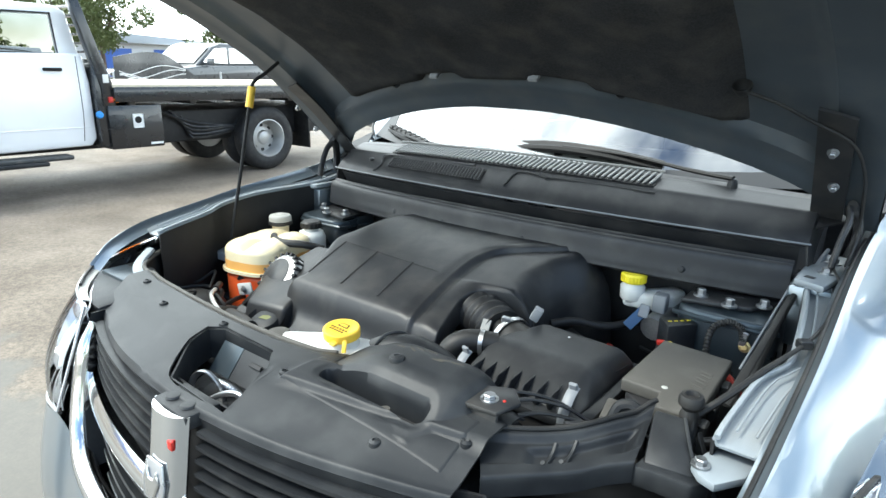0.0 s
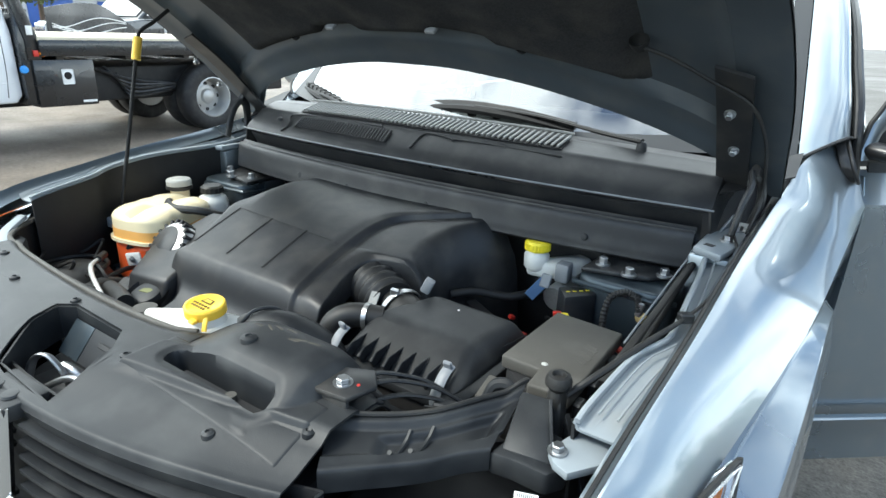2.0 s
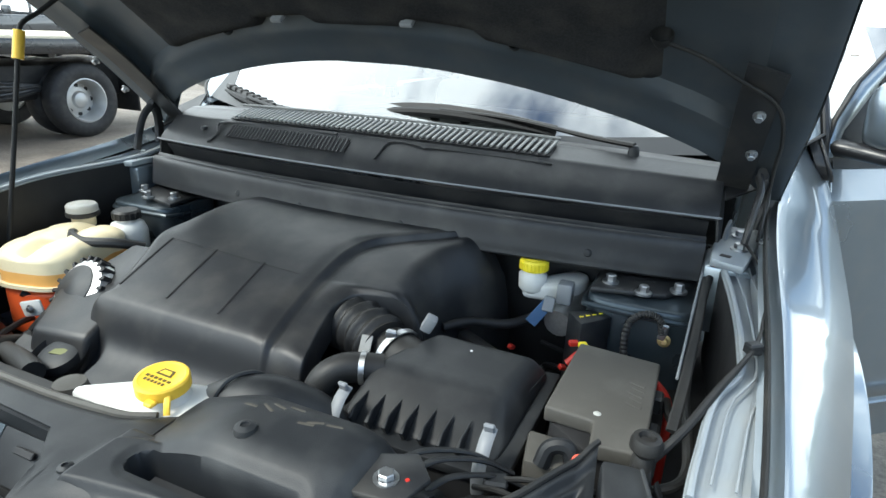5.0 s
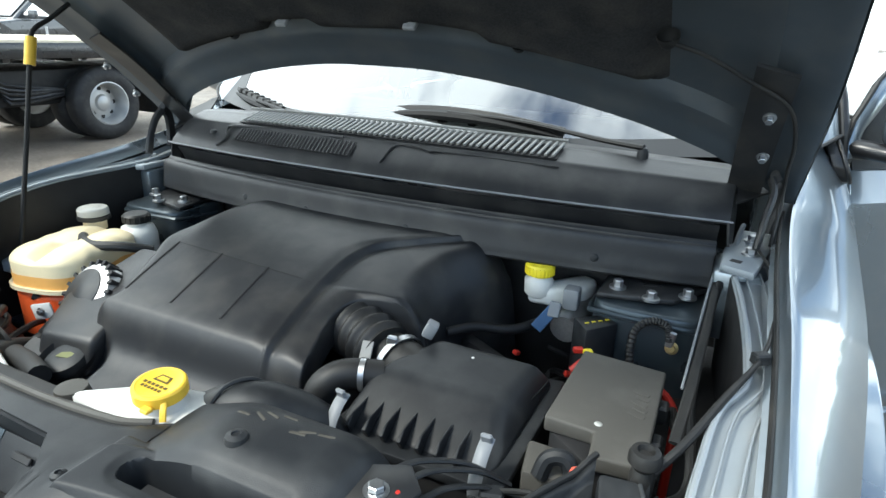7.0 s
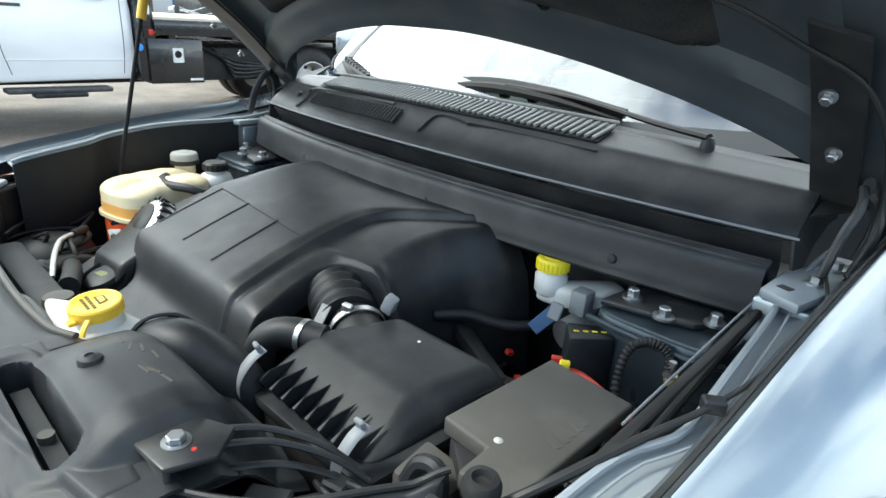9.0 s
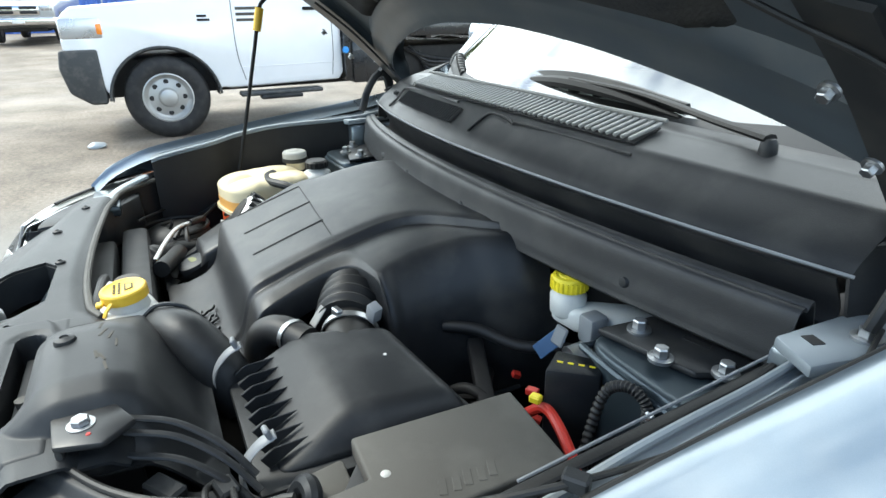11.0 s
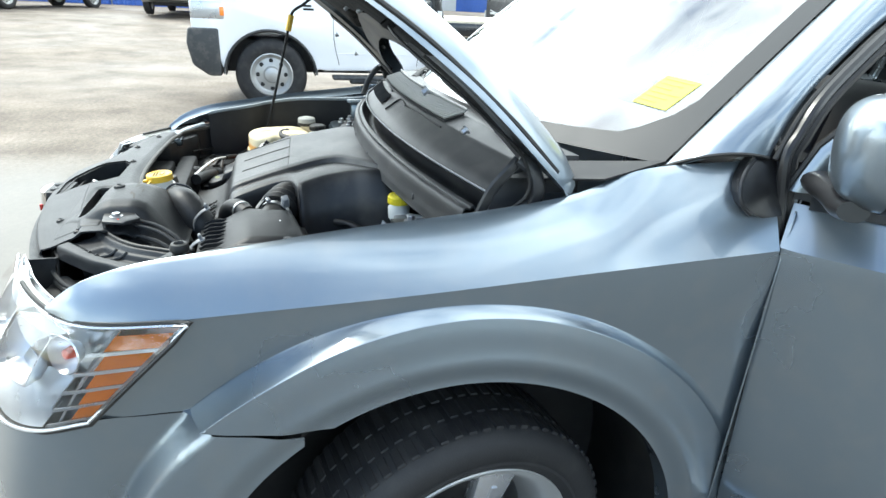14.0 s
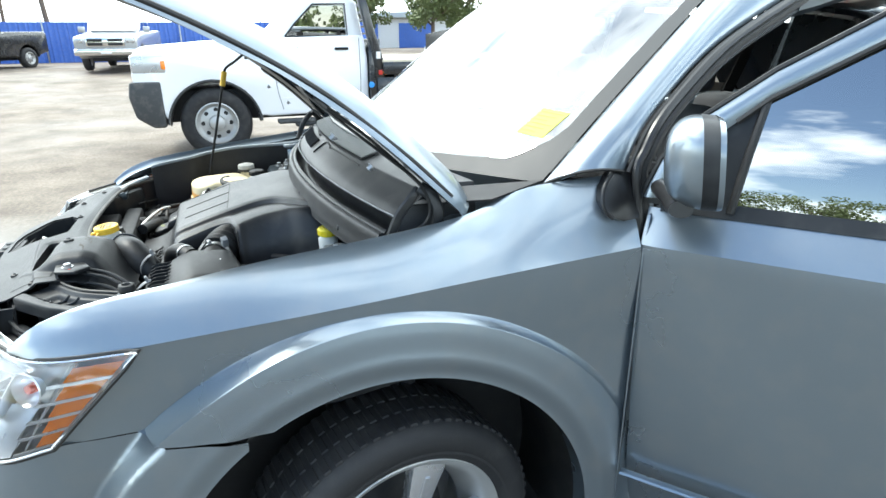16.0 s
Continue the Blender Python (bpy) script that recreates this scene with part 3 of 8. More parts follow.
# headlamps
def headlamp(sign):
    top = [(0.455, -0.880, 0.953), (0.58, -0.842, 0.951), (0.70, -0.765, 0.949), (0.765, -0.685, 0.952), (0.813, -0.540, 0.968)]
    low = [(0.465, -0.955, 0.752), (0.57, -0.936, 0.735), (0.675, -0.880, 0.739), (0.755, -0.800, 0.765), (0.797, -0.708, 0.799)]
    tc = [curve([(i / 4, p[k]) for i, p in enumerate(top)]) for k in range(3)]
    lc = [curve([(i / 4, p[k]) for i, p in enumerate(low)]) for k in range(3)]

    def lens_p(u, v, off=0.0):
        a, b = Vector([c(u) for c in tc]), Vector([c(u) for c in lc])
        p = a.lerp(b, v)
        out = Vector((0.35 + 0.65 * u, -(1 - 0.65 * u), 0.15)).normalized()
        p += out * (0.032 * math.sin(math.pi * v) * (1 - 0.75 * u) - off)
        return p
    fin = (lambda b: b) if sign > 0 else mirror_x
    lamp = part("headlamp", fin(surf(lambda u, v: lens_p(u, v, 0.075 * math.sin(math.pi * min(max(u, 0.02), 0.98)) ** 0.5 * (0.4 + 0.6 * math.sin(math.pi * v))), 28, 14, 0.002)), LAMP_REFL, car, "chromed headlamp housing behind a clear lens")
    ln = part("lens", fin(surf(lambda u, v: lens_p(u, v, 0.0), 32, 16, 0.0)), LENS, lamp, "clear lens")
    ln.visible_shadow = False
    # rim round the lens
    rim = [lens_p(i / 30, 0.0, -0.001) for i in range(31)] + [lens_p(1 - i / 30, 1.0, -0.001) for i in range(31)]
    part("rim", fin(tube([*rim, rim[0]], 0.0030, 6, 1)), LAMP_BEZEL, lamp)
    gap = [lens_p(i / 30, 0.0, 0.001) + Vector((0.0, 0.004, 0.005)) for i in range(8, 31)] + [lens_p(1.0, v / 6, 0.0) + Vector((0.001, 0.006, 0.0)) for v in range(1, 6)] + [lens_p(1 - i / 30, 1.0, 0.001) + Vector((0.0, 0.003, -0.005)) for i in range(31)]
    part("gap_seal", fin(tube(gap, 0.0036, 6, 1)), RUBBER, lamp, "dark gap round the lamp")
    # chromed chambers: squared troughs, a round signal bowl
    for u0, u1, v0, v1, deep in ((0.05, 0.30, 0.17, 0.62, 0.055), (0.33, 0.57, 0.17, 0.62, 0.055)):
        def trough(u, v):
            a, b = (2 * u - 1) ** 4, (2 * v - 1) ** 4
            return lens_p(lerp(u0, u1, u), lerp(v0, v1, v), 0.014 + deep * max(1 - max(a, b), 0.0) ** 0.7)
        part("reflector_trough", fin(surf(trough, 18, 14, 0.002)), LAMP_REFL, lamp, "squared chrome reflector")
        c = lens_p(lerp(u0, u1, 0.5), lerp(v0, v1, 0.45), 0.05)
        q = (lens_p(lerp(u0, u1, 0.5), 0.4, -0.2) - c).to_track_quat("Z", "Y").to_matrix().to_4x4()
        part("bulb", fin(lathe([(0, 0.014), (0.008, 0.010), (0.010, -0.008), (0.010, -0.02)], 16, Matrix.Translation(c) @ q)), GREY_CLIP, lamp)
    c = lens_p(0.675, 0.30, 0.030)
    q = (lens_p(0.675, 0.30, -0.2) - c).to_track_quat("Z", "Y").to_matrix().to_4x4()
    part("bowl", fin(lathe([(0.006, -0.022), (0.016, -0.018), (0.027, 0.0), (0.032, 0.010), (0.034, 0.008)], 28, Matrix.Translation(c) @ q)), LAMP_REFL, lamp)
    part("bulb", fin(lathe([(0, 0.008), (0.008, 0.005), (0.010, -0.008), (0.010, -0.02)], 16, Matrix.Translation(c) @ q)), RED_CLIP, lamp, "amber signal bulb")
    part("slope", fin(surf(lambda u, v: lens_p(lerp(0.36, 0.75, u), lerp(0.50, 0.80, v), lerp(0.055, 0.030, v) - 0.012 * u), 12, 6, 0.002)), LAMP_REFL, lamp, "smooth bright slope")
    # bezel, ledge, and side reflector split by bars
    part("ledge", fin(surf(lambda u, v: lens_p(lerp(0.03, 0.76, u), lerp(0.76, 0.985, v), lerp(0.030, 0.008, v)), 16, 5, 0.002)), LAMP_REFL, lamp)
    part("upper_bezel", fin(surf(lambda u, v: lens_p(lerp(0.03, 0.985, u), lerp(0.015, 0.16 - 0.08 * u, v), lerp(0.006, 0.03, v)), 24, 4, 0.002)), LAMP_REFL, lamp)
    part("top_flange", fin(surf(lambda u, v: lens_p(lerp(0.10, 0.66, u), 0.0) + Vector((-0.008 - 0.008 * u, 0.015, -0.004 * v)) * v, 18, 3, 0.003)), CAP_GREY, lamp, "pale flange along the lamp top")
    part("divider", fin(surf(lambda u, v: lens_p(lerp(0.785, 0.832, v), lerp(0.04, 0.97, u), 0.008 + 0.03 * (1 - v)), 14, 4, 0.003)), LAMP_BEZEL, lamp)
    for k in range(5):
        v0, v1 = 0.085 + 0.178 * k, 0.085 + 0.178 * (k + 1) - 0.034
        part("reflector", fin(surf(lambda u, v: lens_p(lerp(0.832 + 0.014 * k, 0.982, u), lerp(v0, v1, v), 0.007), 8, 4, 0.003)), AMBER, lamp, "amber side reflector cell")
        part("bar", fin(surf(lambda u, v: lens_p(lerp(0.790, 0.986, u), lerp(v1, v1 + 0.034, v) - 0.010 * u, 0.002), 8, 2, 0.003)), LAMP_BEZEL, lamp)
    part("rear_bezel", fin(surf(lambda u, v: lens_p(lerp(0.982, 0.999, v), lerp(0.02, 0.98, u), 0.004 - 0.004 * v), 14, 2, 0.003)), LAMP_BEZEL, lamp)


headlamp(1)
headlamp(-1)


# grille
def gy(x, z):
    return -0.948 + 0.085 * (x / 0.46) ** 2 - 0.16 * (0.945 - z) * (1 - 0.4 * abs(x) / 0.46)


def grille():
    back = part("grille", surf(lambda u, v: (lerp(-0.45, 0.45, u), gy(lerp(-0.45, 0.45, u), lerp(0.945, 0.60, v)) + 0.045, lerp(0.94, 0.60, v)), 20, 6, 0.004), DARK, car, "black slatted grille with chrome cross bars")
    for side in (-1, 1):
        for k in range(5):
            z = 0.925 - k * 0.021
            x1 = 0.436 - 0.002 * k
            part("slat", surf(lambda u, v: (side * lerp(0.052, x1, u), gy(lerp(0.052, x1, u), z) + lerp(0.0, 0.038, v), z - 0.010 * v + 0.004 * math.sin(v * 3)), 14, 3, 0.006), PLASTIC, back)
        for k in range(5):
            z = 0.765 - k * 0.028
            x1 = 0.41 - 0.035 * k
            part("slat", surf(lambda u, v: (side * lerp(0.052, x1, u), gy(lerp(0.052, x1, u), z) + lerp(0.0, 0.038, v), z - 0.010 * v), 14, 3, 0.006), PLASTIC, back)
        part("chrome_bar", surf(lambda u, v: (side * lerp(0.045, 0.430, u), gy(lerp(0.045, 0.430, u), 0.80) - 0.014 * math.sin(math.pi * v) - 0.006, lerp(0.830, 0.776, v)), 16, 6, 0.006), CHROME, back)
        part("chrome_surround", tube([(side * x, y, z) for x, y, z in ((0.440, -0.872, 0.926), (0.442, -0.890, 0.88), (0.438, -0.912, 0.80), (0.415, -0.936, 0.72), (0.355, -0.958, 0.665), (0.22, -0.975, 0.640), (0.0, -0.985, 0.630))], lambda q: 0.010 + 0.011 * step(0.0, 0.25, q), 12, 6), CHROME, back)
        part("surround_return", surf(lambda u, v: (side * lerp(0.452, 0.36, max(u - 0.4, 0) / 0.6), lerp(lerp(-0.872, -0.955, u), lerp(-0.82, -0.90, u), v), lerp(0.94, 0.665, u)), 10, 3, 0.004), PLASTIC, back)
    part("chrome_bar", surf(lambda u, v: (lerp(-0.046, 0.046, u), gy(0, lerp(0.947, 0.60, v)) - 0.026 + 0.02 * abs(2 * u - 1) ** 3, lerp(0.947, 0.60, v)), 10, 10, 0.012), CHROME, back, "chrome upright bar")
    # red block stands in for a reddish reflection in the chrome
    part("red_reflection", box(0.022, 0.034, -0.9785, -0.973, 0.899, 0.914, 0.0015), RED, back, "small red patch standing for a reflection in the chrome")
    bmx = pose(0, gy(0, 0.842) - 0.0265, 0.842, 81)
    part("badge", prism([(-0.024, -0.030), (0.024, -0.030), (0.029, 0.0), (0.020, 0.034), (-0.020, 0.034), (-0.029, 0.0)], 0, 0.004, 0.0015, 2, m=bmx), LAMP_BEZEL, back, "plain shield badge")
    part("badge_relief", prism([(-0.012, 0.024), (-0.020, 0.004), (-0.008, -0.022), (0.008, -0.022), (0.020, 0.004), (0.012, 0.024), (0.006, 0.008), (-0.006, 0.008)], 0.004, 0.008, 0.002, 1, m=bmx), CHROME, back)
    for x in (-0.020, 0.020):
        part("top_pin", lathe([(0, 0.004), (0.010, 0.003), (0.012, 0.0)], 14, Matrix.Translation((x, -0.940, 0.9495))), PLASTIC, back)
    part("top_pad", prism([(-0.044, -0.960), (0.044, -0.960), (0.048, -0.905), (-0.048, -0.905)], 0.925, 0.9485, 0.004, 2), PLASTIC, back, "black pad over the upright bar")


grille()


# hood, opened
h_y = curve([(0, 0.13), (0.228, -0.035), (0.362, -0.14), (0.478, -0.235), (0.578, -0.323), (0.70, -0.43), (1.06, -0.765)])
h_z = curve([(0, 1.153), (0.228, 1.31), (0.362, 1.394), (0.478, 1.46), (0.578, 1.507), (0.70, 1.56), (1.06, 1.695)])


def hood_p(x, s, off):
    """A place on the hood: x across, s along from its rear corners, off along the outward normal."""
    d = Vector((h_y(s + 0.01) - h_y(s - 0.01), h_z(s + 0.01) - h_z(s - 0.01))).normalized()
    crown = 0.024 * (1 - (x / 0.76) ** 2) * step(0.0, 0.3, s) - 0.010
    o = off + crown
    return Vector((x, h_y(s) + d.y * o, h_z(s) - d.x * o))


s_edge = curve([(0.0, 0.275), (0.1, 0.273), (0.2, 0.260), (0.3, 0.240), (0.4, 0.212), (0.5, 0.178), (0.6, 0.130), (0.66, 0.085), (0.72, 0.026), (0.74, 0.0)])


def s_rear(x):
    return s_edge(abs(x))


def s_front(x):
    return 1.06 - 0.13 * (x / 0.72) ** 2


def hood_w(s):
    return 0.762 - 0.05 * step(0.2, 1.0, s)


def hood():
    def outer(u, v):
        k = 2 * u - 1
        x = math.copysign(1 - (1 - abs(k)) ** 1.5, k) * hood_w(v)
        d = hood_w(v) - abs(x)
        s = lerp(s_rear(x), s_front(x), v)
        return hood_p(x, s, 0.030 - 0.054 * (1 - min(d / 0.06, 1)) ** 2 - 0.006 * (1 - min((s - s_rear(x)) / 0.03, 1)) ** 2)
    hd = part("hood", surf(outer, 70, 40, 0.0), PAINT, car, "raised hood, painted outside and dark beneath")
    # inner panel with a raised edge frame
    def inner(u, v):
        x = lerp(-1, 1, u) * (hood_w(v) - 0.003)
        s = lerp(s_rear(x) + 0.002, s_front(x) - 0.004, v)
        d = min(hood_w(v) - abs(x), (s - s_rear(x)) * 1.0, s_front(x) - s)
        off = -0.022 + 0.018 * step(0.085, 0.11, d) + 0.006 * step(0.012, 0.05, d)
        return hood_p(x, s, off)
    part("inner_panel", surf(inner, 90, 70, 0.002), HOOD_IN, hd, "dark painted inner panel")
    # insulation mat with a scalloped rear edge
    def mat_edge(x):
        return s_rear(x) + 0.085 + 0.022 * step(0.015, 0.0, abs(abs(x - 0.02) - 0.16) - 0.06) + 0.05 * step(0.48, 0.60, abs(x))
    def felt(u, v):
        x = lerp(-0.53, 0.53, u)
        s = lerp(mat_edge(x), s_front(x) - 0.14, v)
        e = min(step(0, 0.05, u), step(0, 0.05, 1 - u), step(0, 0.06, v), step(0, 0.06, 1 - v))
        lump = 0.010 * noise.noise(Vector((x * 5, s * 5, 0.3)))
        return hood_p(x, s, 0.004 - e * (0.026 + lump))
    part("insulation_mat", surf(felt, 70, 50, 0.004), FELT, hd, "black felt insulation mat")
    for x, s in ((-0.141, 0.0), (0.125, 0.0), (-0.30, 0.0), (0.30, 0.0)):
        s = mat_edge(x) + 0.02
        big = abs(x) < 0.2
        m = Matrix.Translation(hood_p(x, s, -0.016)) @ pose(0, 0, 0, 40)
        part("clip", box(-0.012, 0.012, -0.018, 0.018, -0.005, 0.004, 0.003, 2, m) if big else lathe([(0, -0.006), (0.008, -0.005), (0.011, 0.0), (0.011, 0.004)], 14, m), GREY_CLIP if big else PLASTIC, hd)
    # bump stops, studs along the rear edge
    for x in (-0.52, -0.2, 0.02, 0.24, 0.55):
        part("stud", lathe([(0, -0.012), (0.005, -0.01), (0.007, 0.0)], 10, Matrix.Translation(hood_p(x, s_rear(x) + 0.012, -0.002)) @ pose(0, 0, 0, 40)), BLADE, hd)
    # washer hose
    pts = [hood_p(0.533, 0.40, -0.028), hood_p(0.585, 0.385, -0.036), hood_p(0.64, 0.345, -0.040), hood_p(0.700, 0.29, -0.040), hood_p(0.724, 0.20, -0.038), hood_p(0.730, 0.11, -0.036), (0.733, 0.035, 1.13), (0.727, -0.02, 1.082)]
    part("washer_hose", tube(pts, 0.0032, 8, 8), RUBBER, hd, "thin black washer hose")
    part("grommet", lathe([(0, -0.014), (0.010, -0.012), (0.016, 0.0), (0.016, 0.006)], 16, Matrix.Translation(hood_p(0.530, 0.40, -0.022)) @ pose(0, 0, 0, 40)), RUBBER, hd)
    # weatherstrip along the side edges
    for sx in (-1, 1):
        part("edge_seal", tube([hood_p(sx * (hood_w(s) - 0.012), s, -0.012) for s in (0.05, 0.2, 0.4, 0.6, 0.8, 0.93)], 0.006, 8, 6), RUBBER, hd)
    return hd


hood()


def hinge(sx):
    """Hood hinge: plate on the hood, two links, foot on the fender rail."""
    fin = (lambda b: b) if sx > 0 else mirror_x
    hg = part("hood_hinge", fin(surf(lambda u, v: hood_p(lerp(0.646, 0.702, u), lerp(0.03, 0.375 - 0.02 * u, v), -0.030), 6, 16, 0.006)), DARKSTEEL, car, "black steel hood hinge bolted to the hood")
    for p in ((0.676, -0.143, 1.302), (0.683, -0.071, 1.236)):
        part("bolt", fin(bolt(p, 0.006, 0.011, 1.5, pose(0, 0, 0, 128))), STEEL, hg)
    part("link", fin(tube([(0.705, -0.045, 1.08), (0.710, -0.025, 1.13), (0.716, 0.0, 1.165), (0.71, 0.02, 1.185)], 0.011, 8, 5, flat=0.55)), DARKSTEEL, hg)
    part("link", fin(tube([(0.725, 0.045, 1.085), (0.732, 0.055, 1.13), (0.725, 0.045, 1.17), (0.715, 0.02, 1.19)], 0.014, 8, 5, flat=0.6)), DARKSTEEL, hg)
    part("foot", fin(prism([(0.655, -0.105), (0.705, -0.125), (0.735, 0.02), (0.745, 0.09), (0.70, 0.09), (0.66, -0.01)], 1.052, 1.066, 0.004)), INNER_LIP, hg)
    part("pedestal", fin(box(0.648, 0.735, -0.10, 0.03, 0.93, 1.050, 0.006)), PAINT, hg, "body-coloured pedestal")
    part("slot", fin(prism([(0.668, -0.085), (0.684, -0.090), (0.688, -0.078), (0.672, -0.073)], 1.0655, 1.0668, 0.0)), DARK, hg)
    part("bolt", fin(bolt((0.70, -0.035, 1.066), 0.009, 0.012)), STEEL, hg)
    part("bolt", fin(bolt((0.705, 0.045, 1.066), 0.009, 0.012)), STEEL, hg)


hinge(1)
hinge(-1)


# rails under the fender gap: stepped, dusty painted steel, with folded rim
def rail(sx):
    fin = (lambda b: b) if sx > 0 else mirror_x
    sink = 0.030 if sx > 0 else 0.012
    inx = curve([(-0.76, 0.648), (-0.62, 0.648), (-0.56, 0.654), (-0.47, 0.668), (-0.42, 0.692), (-0.38, 0.695), (-0.2, 0.686), (-0.06, 0.675), (0.05, 0.68), (0.12, 0.69)])

    def f(u, v):
        y = lerp(-0.62, 0.10, u)
        xo = f_xi(y) - 0.018
        x = lerp(inx(y), xo, v)
        z = lerp(0.985, f_zi(y) - sink - 0.018 * step(-0.35, -0.05, y), step(-0.76, -0.60, y)) - 0.016 + 0.008 * step(0.10, 0.0, v) + 0.010 * step(0.82, 1.0, v)
        return (x, y, z)
    rl = part("inner_fender_rail", fin(surf(f, 70, 12, 0.004)), INNER_LIP, car, "dusty painted steel inner fender rail")

    def drop(u, v):
        y = lerp(-0.62, 0.10, u)
        z = lerp(0.985, f_zi(y) - sink - 0.018 * step(-0.35, -0.05, y), step(-0.76, -0.60, y)) - 0.012
        return (inx(y) + 0.012 * v, y, z - 0.34 * v)
    part("inner_fender_wall", fin(surf(drop, 60, 8, 0.004)), DARK, car, "dark painted inner fender wall")
    for off in (0.018, 0.040):
        part("fold", fin(tube([(inx(y) + off, y, lerp(0.985, f_zi(y) - sink - 0.018 * step(-0.35, -0.05, y), step(-0.76, -0.60, y)) - 0.0055) for y in [-0.60 + 0.0225 * i for i in range(24)]], 0.0016, 6, 1)), INNER_LIP, rl)
    if sx > 0:
        # black tube added to darken the open gap beside the fender
        part("fender_gap_shade", fin(tube([(f_xi(y) - 0.013, y, f_zi(y) - 0.020) for y in [-0.74 + 0.02 * i for i in range(43)]], 0.0035, 8, 1)), RUBBER, rl, "black line added for the shade in the fender gap")
    part("rim_fold", fin(tube([(inx(y) + 0.002, y, lerp(0.985, f_zi(y) - sink - 0.018 * step(-0.35, -0.05, y), step(-0.76, -0.60, y)) - 0.006) for y in [-0.62 + 0.018 * i for i in range(41)]], 0.0042, 8, 1)), INNER_LIP, rl)


rail(1)
rail(-1)


# ---- cowl, windshield, pillars ----
def lip_y(x):
    return -0.112 + 0.095 * (x / 0.64) ** 2


def lip_z(x):
    return 1.124 - 0.016 * (x / 0.64) ** 2




def cowl_parts():
    prof = [(0.0, 0.0), (0.018, 0.022), (0.055, 0.052), (0.066, 0.062), (0.075, 0.066), (0.11, 0.078), (0.125, 0.082), (0.18, 0.080)]
    fo, fz = curve([(i / 7, p[0]) for i, p in enumerate(prof)]), curve([(i / 7, p[1]) for i, p in enumerate(prof)])

    def deck(u, v):
        x = lerp(-0.66, 0.66, u)
        return (x, lip_y(x) + fo(v), lip_z(x) + fz(v) * (1 - 0.12 * (x / 0.66) ** 2))
    cowl = part("cowl_panel", surf(deck, 70, 28, 0.004), COWL, car, "black grained cowl panel with slotted air vents")
    # raised vent field: bars over a dark slot bed
    def top(x, o):
        return Vector((x, lip_y(x) + o, lip_z(x) + (0.062 + (o - 0.066) * 0.36) * (1 - 0.12 * (x / 0.66) ** 2)))
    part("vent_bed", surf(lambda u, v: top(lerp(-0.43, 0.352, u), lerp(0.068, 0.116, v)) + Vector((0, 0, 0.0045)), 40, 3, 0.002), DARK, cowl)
    sb = bmesh.new()
    bmesh.ops.create_cube(sb, size=1.0, matrix=Matrix.Diagonal((0.0060, 0.056, 0.005, 1)))
    bmesh.ops.bevel(sb, geom=sb.edges[:], offset=0.0012, segments=1, affect="EDGES")
    sme = bpy.data.meshes.new("vent_bar")
    sb.to_mesh(sme)
    sb.free()
    sme.materials.append(VENT)
    n = 58
    for k in range(n):
        x = lerp(-0.405, 0.348, k / (n - 1))
        ob = new("vent_bar", sme)
        ob.parent = cowl
        ob.matrix_basis = Matrix.Translation(top(x, 0.093) + Vector((0, 0, 0.0095))) @ pose(0, 0, 0, 19, 0, -12 + 6 * (x + 0.04))
    part("vent_rim", tube([top(lerp(-0.435, 0.358, i / 16), 0.118) + Vector((0, 0, 0.014)) for i in range(17)], 0.0032, 6, 2), VENT, cowl)
    # lower vent with fine bars
    def face(x, o):
        return Vector((x, lip_y(x) + fo(o), lip_z(x) + fz(o) * (1 - 0.12 * (x / 0.66) ** 2)))
    part("lower_vent_bed", surf(lambda u, v: face(lerp(-0.405, -0.060, u), lerp(0.17, 0.28, v)) + Vector((0, -0.002, 0.003)), 20, 3, 0.001), DARK, cowl)
    for k in range(34):
        x = lerp(-0.400, -0.065, k / 33)
        part("vent_bar", tube([face(x, 0.17) + Vector((0, -0.003, 0.004)), face(x, 0.28) + Vector((0, -0.003, 0.004))], 0.0015, 5, 2), COWL, cowl)
    # access panel seam, end steps, front lip
    part("panel_seam", tube([face(0.015, 0.16) + Vector((0, -0.001, 0.002)), face(0.03, 0.31) + Vector((0, 0, 0.002)), face(0.09, 0.31) + Vector((0, 0, 0.002)), face(0.11, 0.28) + Vector((0, 0, 0.002)), face(0.135, 0.30) + Vector((0, 0, 0.002)), face(0.36, 0.29) + Vector((0, 0, 0.002))], 0.0022, 6, 4), DARK, cowl)
    part("panel_step", tube([face(-0.455, 0.08) + Vector((0, -0.002, 0.003)), face(-0.435, 0.18) + Vector((0, -0.002, 0.003)), face(-0.43, 0.32) + Vector((0, 0, 0.003)), face(-0.10, 0.34) + Vector((0, 0, 0.003))], 0.003, 6, 5), COWL, cowl)
    part("front_lip", tube([(x, lip_y(x) - 0.004, lip_z(x) + 0.004) for x in [lerp(-0.665, 0.665, i / 24) for i in range(25)]], 0.0020, 6, 2), GREY_CLIP, cowl, "dusty front lip")
    for x, o in ((-0.50, 0.22),):
        part("push_pin", push_pin(face(x, o) + Vector((0, -0.003, 0.002)), 0.008), COWL, cowl)
    # end cap walls
    for sx in (-1, 1):
        part("end_wall", surf(lambda u, v: (sx * lerp(0.660, 0.672, v), lip_y(0.66) + fo(u) * 1.0, lip_z(0.66) + fz(u) * 0.88 - 0.07 * v), 10, 4, 0.004), COWL, cowl)


cowl_parts()


